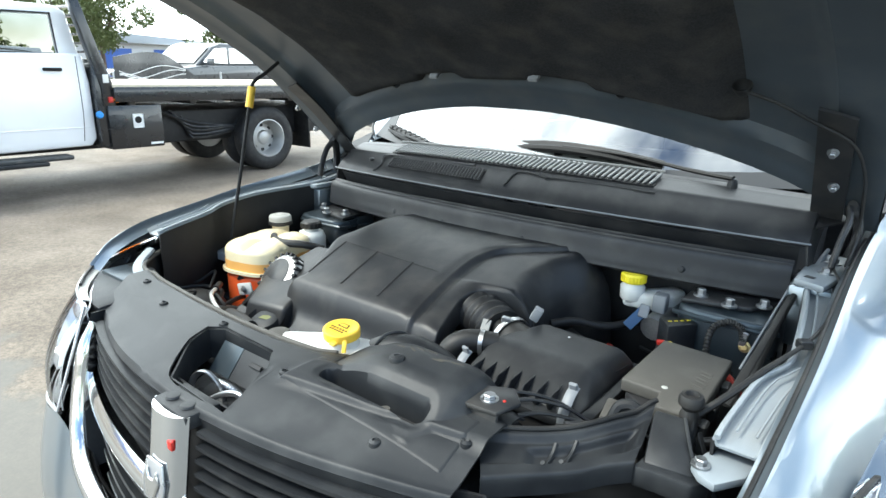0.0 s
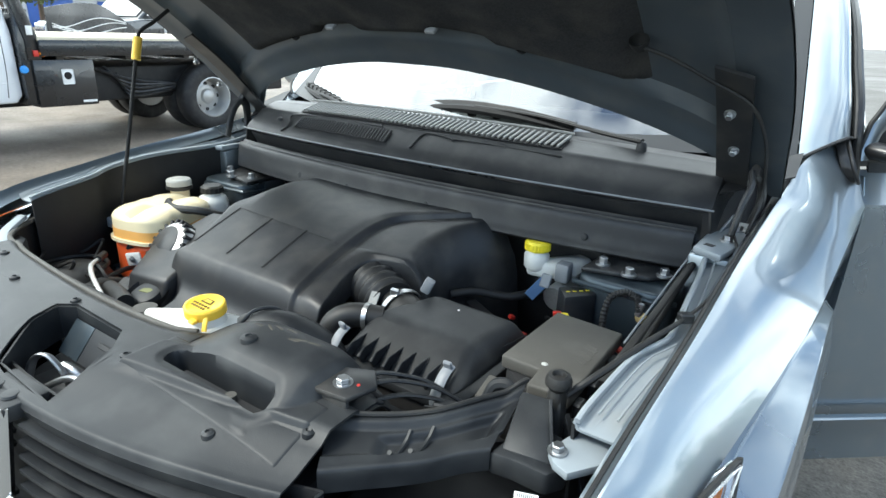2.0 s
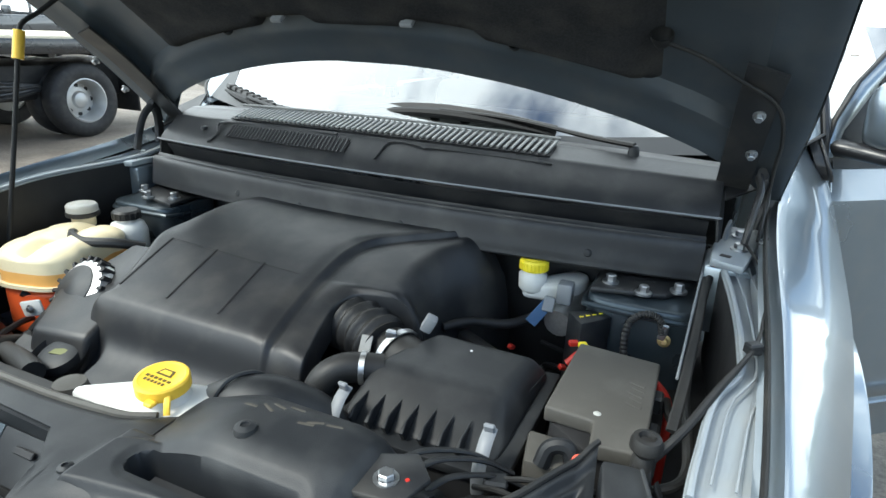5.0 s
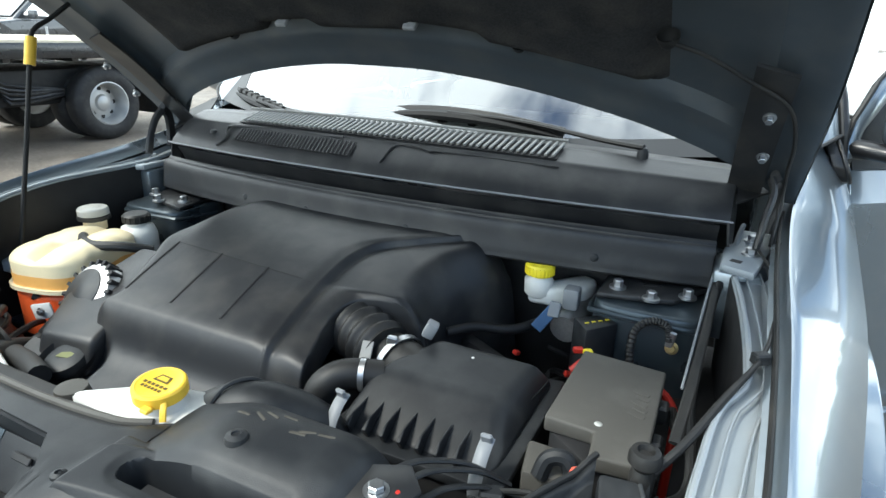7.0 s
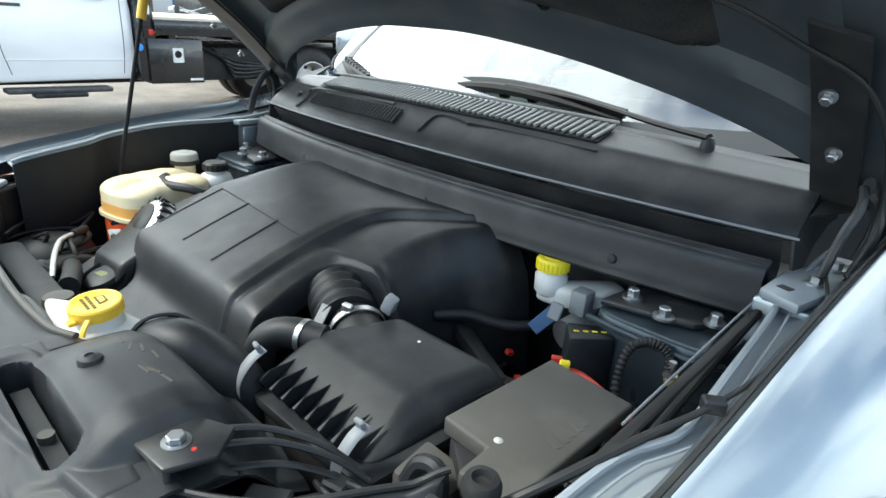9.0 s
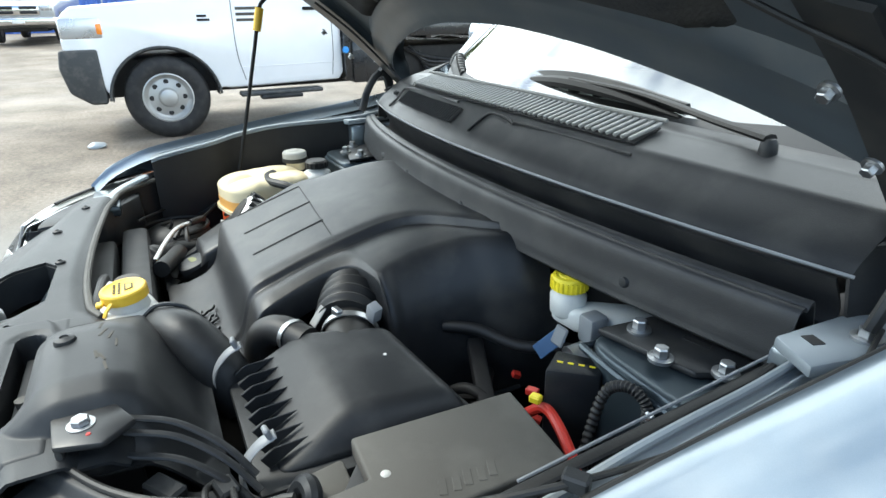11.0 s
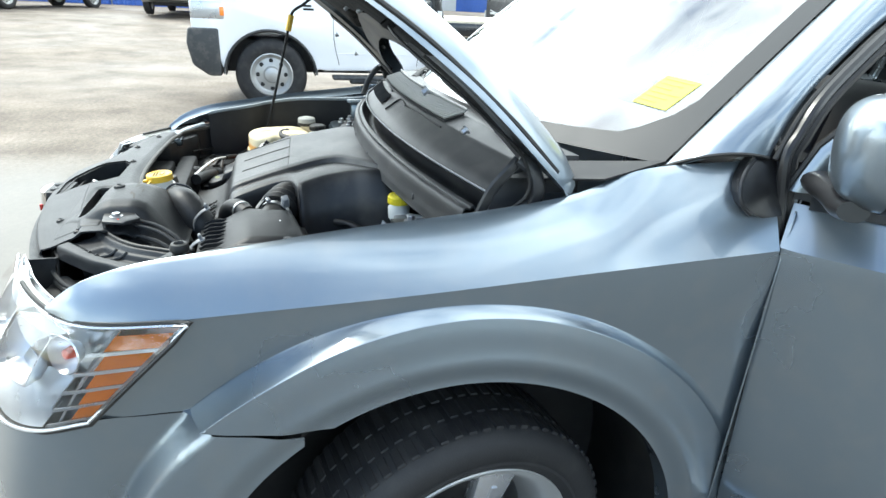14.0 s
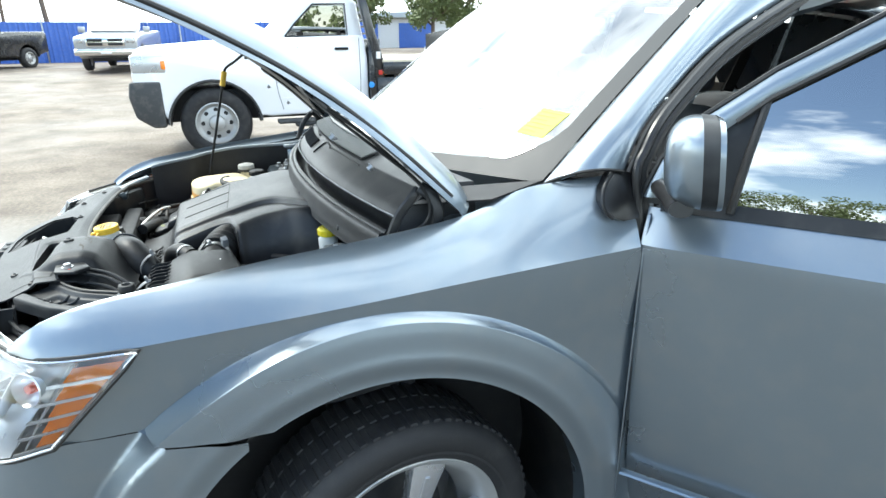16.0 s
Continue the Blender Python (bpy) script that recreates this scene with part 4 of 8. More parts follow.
def tray():
    """The trough in front of the cowl with its ribbed front face."""
    prof = [(0.010, -0.006), (0.034, -0.050), (0.022, -0.078), (-0.004, -0.072), (-0.016, -0.036), (-0.021, -0.033), (-0.026, -0.039), (-0.032, -0.036), (-0.038, -0.042), (-0.042, -0.068), (-0.046, -0.092), (-0.040, -0.101), (0.02, -0.103)]
    fo, fz = curve([(i / 12, p[0]) for i, p in enumerate(prof)]), curve([(i / 12, p[1]) for i, p in enumerate(prof)])
    tr = part("cowl_trough", surf(lambda u, v: (lerp(-0.635, 0.645, u), lip_y(lerp(-0.635, 0.645, u)) * 1.0 + fo(v), lip_z(lerp(-0.635, 0.645, u)) + fz(v)), 60, 48, 0.004), COWL, car, "black plastic cowl trough cover held by push pins")
    for x in (-0.30, -0.124, 0.109, 0.457):
        part("push_pin", lathe([(0, 0.006), (0.006, 0.005), (0.010, 0.001), (0.011, -0.002)], 16, Matrix.Translation((x, lip_y(x) - 0.044, lip_z(x) - 0.077)) @ pose(0, 0, 0, 80)), PLASTIC, tr)
    for x in (0.02, 0.09):
        part("hook", tube([(x, lip_y(x) - 0.045, lip_z(x) - 0.105), (x + 0.004, lip_y(x) - 0.058, lip_z(x) - 0.098), (x + 0.012, lip_y(x) - 0.066, lip_z(x) - 0.112), (x + 0.012, lip_y(x) - 0.066, lip_z(x) - 0.13)], 0.0025, 6, 4), GREY_CLIP, tr)


tray()


def ws_y(x):
    return 0.035 + 0.25 * (x / 0.75) ** 2


def ws_p(x, t, off=0.0):
    """Windshield: x across at the base, t up the glass in metres."""
    k = 1 - 0.16 * t
    return Vector((x * k, ws_y(x) + 0.845 * t - 0.10 * t * (x / 0.75) ** 2, 1.183 + 0.010 * (x / 0.75) ** 2 + 0.660 * t - 0.06 * t * t + off))


ws = part("windshield", surf(lambda u, v: ws_p(lerp(-0.76, 0.76, u), lerp(-0.01, 0.90, v)), 40, 30, 0.0), WINDSHIELD, car, "clear windshield reflecting the pale sky")
ws.visible_shadow = False
part("black_border", surf(lambda u, v: ws_p(lerp(-0.761, 0.761, u), lerp(-0.012, 0.026 + 0.034 * abs(2 * u - 1) ** 4, v), 0.0015), 40, 4, 0.0), CERAMIC, ws, "black ceramic border")
for sx in (-1, 1):
    part("black_border", surf(lambda u, v: ws_p(sx * lerp(0.722 - 0.10 * (1 - min(u / 0.16, 1)) ** 2, 0.762, v), lerp(0.02, 0.90, u), 0.0015), 20, 3, 0.0), CERAMIC, ws, "black ceramic border")


po = [curve(list(zip((0.0, 0.14, 0.28, 0.6, 1.0), c))) for c in ((0.850, 0.836, 0.820, 0.790, 0.750), (0.430, 0.473, 0.533, 0.687, 0.931), (1.218, 1.292, 1.350, 1.463, 1.574))]


def pillar_out(t, dx=0.0, dy=0.0, dz=0.0):
    """The outer edge of the windshield pillar, t from its foot to the roof."""
    return Vector((po[0](t) + dx, po[1](t) + dy, po[2](t) + dz))


def pillar(sx):
    fin = (lambda b: b) if sx > 0 else mirror_x

    def f(u, v):
        a = ws_p(0.765, lerp(-0.015, 0.90, u))
        p = a.lerp(pillar_out(u), v)
        e = max(math.sin(math.pi * v), 0.0) ** 0.8
        return (p.x + 0.020 * e, p.y - 0.010 * e, p.z + 0.020 * e)
    part("a_pillar", fin(surf(f, 40, 14, 0.010)), PAINT, car)
    part("pillar_gap", fin(tube([Vector(f(0.0, i / 10)) + Vector((0.004, -0.004, -0.001)) for i in range(11)], 0.0035, 6, 1)), RUBBER, car)
    # aperture flange, blackened to stand for shade on its paint, then two rubber seals behind it
    ts = [i / 14 for i in range(15)]
    part("door_aperture", fin(tube([(0.884, 0.470, 0.45), (0.886, 0.462, 0.90), (0.884, 0.457, 1.08), (0.876, 0.456, 1.14)] + [pillar_out(t, 0.014, 0.022, 0.002) for t in ts], 0.011, 10, 4)), FRIT, car)
    part("door_seal", fin(tube([(0.872, 0.486, 0.45), (0.874, 0.480, 0.90), (0.870, 0.478, 1.12)] + [pillar_out(t, 0.006, 0.044, -0.006) for t in ts], 0.012, 8, 4)), RUBBER, car)
    part("outer_seal", fin(tube([pillar_out(t, 0.010, 0.004, -0.002) for t in ts], 0.005, 8, 4)), RUBBER, car)
    # black teardrop trim at the fender's rear corner
    tear = [(0.386, 1.128), (0.372, 1.140), (0.367, 1.160), (0.374, 1.184), (0.392, 1.206), (0.420, 1.228), (0.446, 1.244), (0.452, 1.200), (0.454, 1.122), (0.410, 1.120)]

    def on_fender(y, z, off):
        return Vector((0.838 + 0.46 * (1.222 - z) + off, y, z))
    tb = bmesh.new()
    hi = [tb.verts.new(on_fender(y, z, 0.008)) for y, z in tear]
    lo = [tb.verts.new(on_fender(y, z, -0.020)) for y, z in tear]
    tb.faces.new(hi)
    tb.faces.new(lo[::-1])
    for i in range(len(tear)):
        tb.faces.new((hi[i], lo[i], lo[(i + 1) % len(tear)], hi[(i + 1) % len(tear)]))
    bmesh.ops.recalc_face_normals(tb, faces=tb.faces)
    bmesh.ops.bevel(tb, geom=tb.edges[:], offset=0.004, segments=2, affect="EDGES", profile=0.5)
    part("sail_trim", fin(tb), FRIT, car, "black teardrop trim at the pillar foot")
    part("trim_lip", fin(tube([on_fender(y, z, 0.006) for y, z in tear[:7]], 0.0045, 8, 4)), FRIT, car)
    part("inner_pillar", fin(surf(lambda u, v: pillar_out(u, -0.010 - 0.035 * v, 0.045 + 0.012 * v, -0.01 - 0.02 * v), 16, 3, 0.02)), TRIM_GREY, car)
    part("cowl_corner", fin(surf(lambda u, v: (lerp(0.665, 0.775, u), lerp(0.01, 0.11, v) + 0.15 * u + 0.02 * v, 1.140 + 0.03 * v + 0.025 * u), 8, 6, 0.004)), DARK, car, "black plastic cowl corner")


pillar(1)
pillar(-1)


def shell():
    """Roof, rear body, floor, dash, firewall and the bay's under side."""
    part("roof", surf(lambda u, v: (lerp(-0.62, 0.62, u), lerp(0.80, 3.35, v), 1.675 + 0.04 * math.sin(math.pi * u) - 0.06 * v * v), 20, 20, 0.02), PAINT, car)
    for sx in (-1, 1):
        part("rear_pillar", surf(lambda u, v: (sx * lerp(0.88, 0.66, v), lerp(2.75, 3.45, u) - 0.12 * v, lerp(1.12, 1.64, v)), 6, 8, 0.02), PAINT, car)
        part("b_pillar", surf(lambda u, v: (sx * lerp(0.885, 0.665, v), lerp(1.50, 1.64, u), lerp(1.12, 1.64, v)), 4, 8, 0.03), BLADE, car)
        part("lower_b_pillar", box(sx * 0.80, sx * 0.89, 1.48, 1.66, 0.3, 1.14, 0.01), PAINT, car)
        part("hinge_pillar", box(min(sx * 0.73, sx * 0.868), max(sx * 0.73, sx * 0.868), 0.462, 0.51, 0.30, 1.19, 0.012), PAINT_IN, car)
        part("sill", box(sx * 0.74, sx * 0.90, 0.46, 1.65, 0.22, 0.40, 0.02), PAINT, car)
        part("wheel_liner", surf(lambda u, v: (sx * lerp(0.56, 0.862, v), AY + (AR + 0.012) * math.cos(lerp(-0.4, math.pi + 0.35, u)), AZ + (AR + 0.012) * math.sin(lerp(-0.4, math.pi + 0.35, u))), 30, 3, 0.004), RUBBER, car, "black wheel arch liner")
        part("wheel_house", surf(lambda u, v: (sx * 0.575, AY + (AR + 0.014) * v * math.cos(lerp(-0.4, math.pi + 0.35, u)), AZ + (AR + 0.014) * v * math.sin(lerp(-0.4, math.pi + 0.35, u))), 30, 3, 0.004), DARK, car)
    part("tailgate", surf(lambda u, v: (lerp(-0.85, 0.85, u) * (1 - 0.25 * v), 3.60 - 0.25 * v, lerp(0.3, 1.62, v)), 8, 8, 0.03), PAINT, car)
    part("floor_pan", box(-0.80, 0.80, -0.88, 3.5, 0.22, 0.26, 0.01), DARK, car)
    part("firewall", box(-0.66, 0.66, -0.02, 0.02, 0.25, 1.04, 0.01), DARK, car)
    part("dashboard", surf(lambda u, v: (lerp(-0.74, 0.74, u), lerp(0.30, 0.72, v) + 0.15 * (2 * u - 1) ** 2 * (1 - v), 1.165 + 0.035 * math.sin(math.pi * v) - 0.10 * step(0.75, 1.0, v)), 24, 12, 0.02), FRIT, car, "dark dashboard")
    part("radiator", box(-0.44, 0.40, -0.80, -0.72, 0.30, 0.90, 0.01), DARK, car)
    part("rear_seat", box(-0.68, 0.68, 2.0, 2.25, 0.4, 1.2, 0.06, 3), SEAT, car)


shell()


def seat(x):
    st = part("seat", box(x - 0.25, x + 0.25, 0.95, 1.45, 0.26, 0.62, 0.06, 3), SEAT, car, "dark fabric front seat")
    part("backrest", box(x - 0.24, x + 0.24, -0.07, 0.07, 0.0, 0.66, 0.06, 3, pose(0, 1.50, 0.55, -14)), SEAT, st)
    part("headrest", box(x - 0.13, x + 0.13, -0.05, 0.05, 0.0, 0.20, 0.045, 3, pose(0, 1.70, 1.24, -8)), SEAT, st)


seat(0.37)
seat(-0.37)
sw = part("steering_wheel", lathe([(0.178 + 0.014 * math.cos(a), 0.014 * math.sin(a)) for a in [i * math.pi / 6 for i in range(13)]], 36, pose(0.37, 0.80, 1.10, -62)), RUBBER, car, "black steering wheel")
part("spokes", box(-0.17, 0.17, -0.03, 0.03, -0.02, 0.0, 0.008, 2, pose(0.37, 0.80, 1.10, -62)), PLASTIC, sw)
part("boss", lathe([(0, 0.025), (0.05, 0.02), (0.065, 0.0), (0.06, -0.03)], 20, pose(0.37, 0.80, 1.10, -62)), PLASTIC, sw)


# yellow paper note behind the glass
def note():
    nt = thing("paper_note", ws_p(0.62, 0.14, 0.002), "yellow paper note stuck to the windshield", "note")
    def f(u, v, o=0.002):
        return ws_p(lerp(0.618, 0.688, u) + 0.012 * v, lerp(0.125, 0.205, v) - 0.012 * u, o)
    part("paper", surf(lambda u, v: f(u, v), 4, 4, 0.0006), LABEL_Y, nt)
    for k in range(6):
        v = 0.12 + k * 0.15
        part("print_line", surf(lambda u, w: f(lerp(0.08, 0.55 + 0.35 * ((k * 7) % 3) / 2, u), v + 0.05 * w, 0.0032), 3, 1, 0.0003), LABEL_TXT, nt)


note()


# wipers
def wiper(name, pivot, pts, blade):
    wp = thing(name, pivot, "black windshield wiper resting at the foot of the glass", "wiper", "wipers")
    part("pivot_cap", lathe([(0, 0.014), (0.007, 0.013), (0.010, 0.008), (0.011, 0.0), (0.012, -0.02)], 18, Matrix.Translation(pivot)), PLASTIC, wp)
    part("arm", tube(pts, lambda s: 0.011 - 0.005 * s, 8, 8, flat=0.55), BLADE, wp)
    part("blade", tube(blade, 0.0075, 6, 8, flat=1.3), RUBBER, wp)
    part("blade_beam", tube([(x, y - 0.012, z - 0.010) for x, y, z in blade], lambda s: 0.004 + 0.010 * math.sin(math.pi * s), 8, 8, flat=0.8), BLADE, wp)
    a, b = Vector(blade[0]), Vector(blade[-1])
    for k in range(7):
        q = a.lerp(b, 0.1 + 0.13 * k)
        part("claw", box(-0.010, 0.010, -0.009, 0.009, -0.004, 0.010, 0.003, 1, Matrix.Translation(q)), BLADE, wp)


wiper("windshield_wiper", (0.494, 0.066, 1.195), [(0.494, 0.066, 1.208), (0.40, 0.080, 1.214), (0.25, 0.085, 1.232), (0.08, 0.085, 1.238)], [(0.335, 0.098, 1.218), (0.17, 0.098, 1.236), (0.0, 0.105, 1.236), (-0.24, 0.135, 1.204)])
wiper("windshield_wiper", (-0.33, 0.07, 1.185), [(-0.33, 0.07, 1.196), (-0.42, 0.115, 1.205), (-0.52, 0.165, 1.210)], [(-0.40, 0.125, 1.200), (-0.53, 0.185, 1.210), (-0.665, 0.255, 1.224)])


# ---- front wheel ----
def wheel(sx, y=-0.095, turn=9):
    """Tyre with tread blocks and a cast five-spoke rim; built round its own axle (x)."""
    wh = part("wheel", lathe([(0.10, -0.09), (0.205, -0.09), (0.215, -0.10), (0.222, -0.10), (0.215, -0.07), (0.19, 0.0), (0.222, 0.07), (0.240, 0.092), (0.254, 0.100), (0.259, 0.094)], 60), WHEEL_GREY, car, "silver cast alloy wheel")
    part("tyre", lathe([(0.2318, -0.095), (0.2619, -0.108), (0.3113, -0.112), (0.3291, -0.104), (0.3410, -0.09), (0.3460, -0.08), (0.3479, 0.0), (0.3460, 0.08), (0.3410, 0.09), (0.3291, 0.104), (0.3094, 0.111), (0.2866, 0.11), (0.2807, 0.107), (0.2747, 0.108), (0.2619, 0.102), (0.2520, 0.094)], 96), TYRE, wh, "black all-season tyre")
    tb = bmesh.new()
    for k in range(74):
        a = 2 * math.pi * k / 74
        join(tb, box(0.336, 0.3500, -0.009, 0.009, 0.040, 0.086, 0.002, 1, pose(0, 0, 0, 0, 0, math.degrees(a))))
        join(tb, box(0.336, 0.3505, -0.009, 0.009, -0.015, 0.032, 0.002, 1, pose(0, 0, 0, 0, 0, math.degrees(a) + 2.2)))
        join(tb, box(0.336, 0.3500, -0.009, 0.009, -0.085, -0.023, 0.002, 1, pose(0, 0, 0, 0, 0, math.degrees(a))))
    part("tread", tb, TYRE, wh)
    for k in range(5):
        a = 72 * k + 18
        sp = prism([(0.04, -0.034), (0.12, -0.030), (0.240, -0.048), (0.240, 0.048), (0.12, 0.030), (0.04, 0.034)], 0.045, 0.082, 0.008, 2)
        join(sp, prism([(0.08, -0.006), (0.20, -0.007), (0.20, 0.007), (0.08, 0.006)], 0.080, 0.086, 0.002, 1))
        part("spoke", sp, LAMP_BEZEL, wh, m=pose(0, 0, 0, 0, 0, a))
    part("hub_cap", lathe([(0, 0.088), (0.028, 0.087), (0.034, 0.08), (0.05, 0.06), (0.055, 0.0)], 24), ALU, wh)
    part("brake_disc", lathe([(0.0, -0.02), (0.15, -0.02), (0.15, -0.045), (0.0, -0.045)], 40), DARKSTEEL, wh)
    wh.matrix_basis = pose(sx * 0.756, y + 0.01, 0.350, 0, 0, turn) @ pose(0, 0, 0, 0, 90 * sx, 0)
    return wh


wheel(1)
wheel(-1)
wheel(1, 2.79, 0)
wheel(-1, 2.79, 0)


# ---- engine bay ----
def text_bm(words, size, depth):
    """Raised lettering as a bmesh in the xy plane."""
    cu = bpy.data.curves.new("lettering", "FONT")
    cu.body, cu.size, cu.extrude, cu.align_x, cu.align_y = words, size, depth, "CENTER", "CENTER"
    ob = bpy.data.objects.new("lettering", cu)
    me = bpy.data.meshes.new_from_object(ob)
    bm = bmesh.new()
    bm.from_mesh(me)
    bpy.data.objects.remove(ob)
    bpy.data.curves.remove(cu)
    bpy.data.meshes.remove(me)
    return bm


def engine():
    en = thing("engine", (-0.05, -0.35, 0.26), "dark engine block with pipes and wiring below its cover", "engine")
    part("block", box(-0.34, 0.22, -0.54, -0.12, 0.26, 0.84, 0.03, 3), DARK, en)
    part("transmission", box(0.22, 0.46, -0.50, -0.14, 0.26, 0.70, 0.05, 3), DARK, en)
    part("manifold", box(-0.30, 0.24, -0.22, -0.10, 0.80, 0.95, 0.03, 3), DARK, en)
    rnd = random.Random(5)
    for k in range(26):                      # wiring and small hoses in the gap beside the cover
        x0, y0 = rnd.uniform(0.27, 0.46), rnd.uniform(-0.33, -0.06)
        z0 = rnd.uniform(0.66, 0.80)
        pts = [(x0, y0, z0)]
        for j in range(3):
            pts.append((pts[-1][0] + rnd.uniform(-0.07, 0.08), pts[-1][1] + rnd.uniform(-0.07, 0.07), min(max(pts[-1][2] + rnd.uniform(-0.05, 0.05), 0.62), 0.84)))
        part("cable", tube(pts, rnd.choice((0.003, 0.004, 0.006)), 7, 5), DARK, en)
    part("heater_pipe", tube([(0.30, -0.33, 0.80), (0.345, -0.285, 0.865), (0.395, -0.262, 0.865), (0.445, -0.245, 0.845), (0.47, -0.22, 0.76)], 0.008, 12, 8), DARK, en)
    part("heater_pipe", tube([(0.25, -0.26, 0.91), (0.29, -0.225, 0.915), (0.345, -0.185, 0.905), (0.40, -0.125, 0.91), (0.43, -0.08, 0.87)], 0.009, 12, 8), DARK, en)
    part("harness", tube([(0.30, -0.21, 0.84), (0.36, -0.25, 0.865), (0.42, -0.28, 0.85), (0.47, -0.27, 0.82)], 0.009, 10, 8), DARK, en)
    part("harness_channel", box(-0.07, 0.07, -0.012, 0.012, -0.012, 0.012, 0.004, 2, pose(0.335, -0.245, 0.87, 0, 8, -22)), DARK, en)
    for p in ((0.36, -0.20, 0.87), (0.405, -0.235, 0.86), (0.44, -0.27, 0.85), (0.46, -0.235, 0.875)):
        part("connector", box(-0.006, 0.006, -0.005, 0.005, -0.004, 0.004, 0.001, 1, pose(*p, 10, 20, rnd.uniform(0, 90))), RED, en, "small red connector")
    # left end: pulleys, hoses
    part("coolant_hose", tube([(-0.30, -0.60, 0.74), (-0.40, -0.62, 0.78), (-0.46, -0.60, 0.79), (-0.48, -0.50, 0.82), (-0.46, -0.42, 0.80)], 0.020, 12, 8), RUBBER, en)
    part("upper_hose", tube([(-0.30, -0.69, 0.86), (-0.36, -0.67, 0.865), (-0.42, -0.64, 0.85), (-0.46, -0.58, 0.84), (-0.47, -0.50, 0.80)], 0.022, 14, 8), RUBBER, en, "ribbed radiator hose")
    part("hose_collar", tube([(-0.33, -0.682, 0.863), (-0.37, -0.665, 0.866), (-0.41, -0.645, 0.853)], 0.027, 16, 6, wave=0.002, waves=5), RUBBER, en)


engine()

ec_l = curve([(-0.635, -0.300), (-0.56, -0.297), (-0.512, -0.288), (-0.487, -0.274), (-0.394, -0.306), (-0.286, -0.350), (-0.2, -0.340), (-0.10, -0.28)])
ec_z = curve([(-0.635, 0.845), (-0.59, 0.86), (-0.555, 0.875), (-0.535, 0.895), (-0.520, 0.940), (-0.508, 0.958), (-0.47, 0.972), (-0.36, 1.003), (-0.25, 1.031), (-0.15, 1.050), (-0.10, 1.046)])
ec_c = curve([(-0.635, 0.072), (-0.508, 0.070), (-0.413, 0.060), (-0.341, 0.058), (-0.278, 0.063), (-0.23, 0.088), (-0.19, 0.150), (-0.15, 0.215), (-0.10, 0.255)])
ec_b = curve([(-0.635, 0.150), (-0.515, 0.138), (-0.445, 0.122), (-0.40, 0.117), (-0.372, 0.126), (-0.358, 0.146), (-0.351, 0.185), (-0.345, 0.232), (-0.32, 0.229), (-0.27, 0.228), (-0.21, 0.248), (-0.17, 0.275), (-0.10, 0.300)])


def ec_top(x, y):
    """Height of the cover: a dome, a crease along its driver side, then a band that arches over the intake hose."""
    z = ec_z(y)
    d = x - ec_l(y)
    z -= 0.020 * (1 - min(max(d, 0.0) / 0.022, 1.0)) ** 2 + 0.05 * (1 - min(max(d, 0.0) / 0.09, 1.0)) ** 2 * step(-0.36, -0.22, y)
    c, b = ec_c(y), ec_b(y)
    if x > c:
        t = min((x - c) / max(b - c, 0.01), 1.0)
        z += 0.006 * math.sin(math.pi * t) - 0.014 * step(0.0, 0.014, x - c)
        z -= 0.040 * (1 - min((b - x) / 0.045, 1.0)) ** 2 * step(-0.350, -0.342, y)
    else:
        z -= 0.004 * step(0.030, 0.0, c - x)
    return z - 0.018 * step(-0.15, -0.10, y)


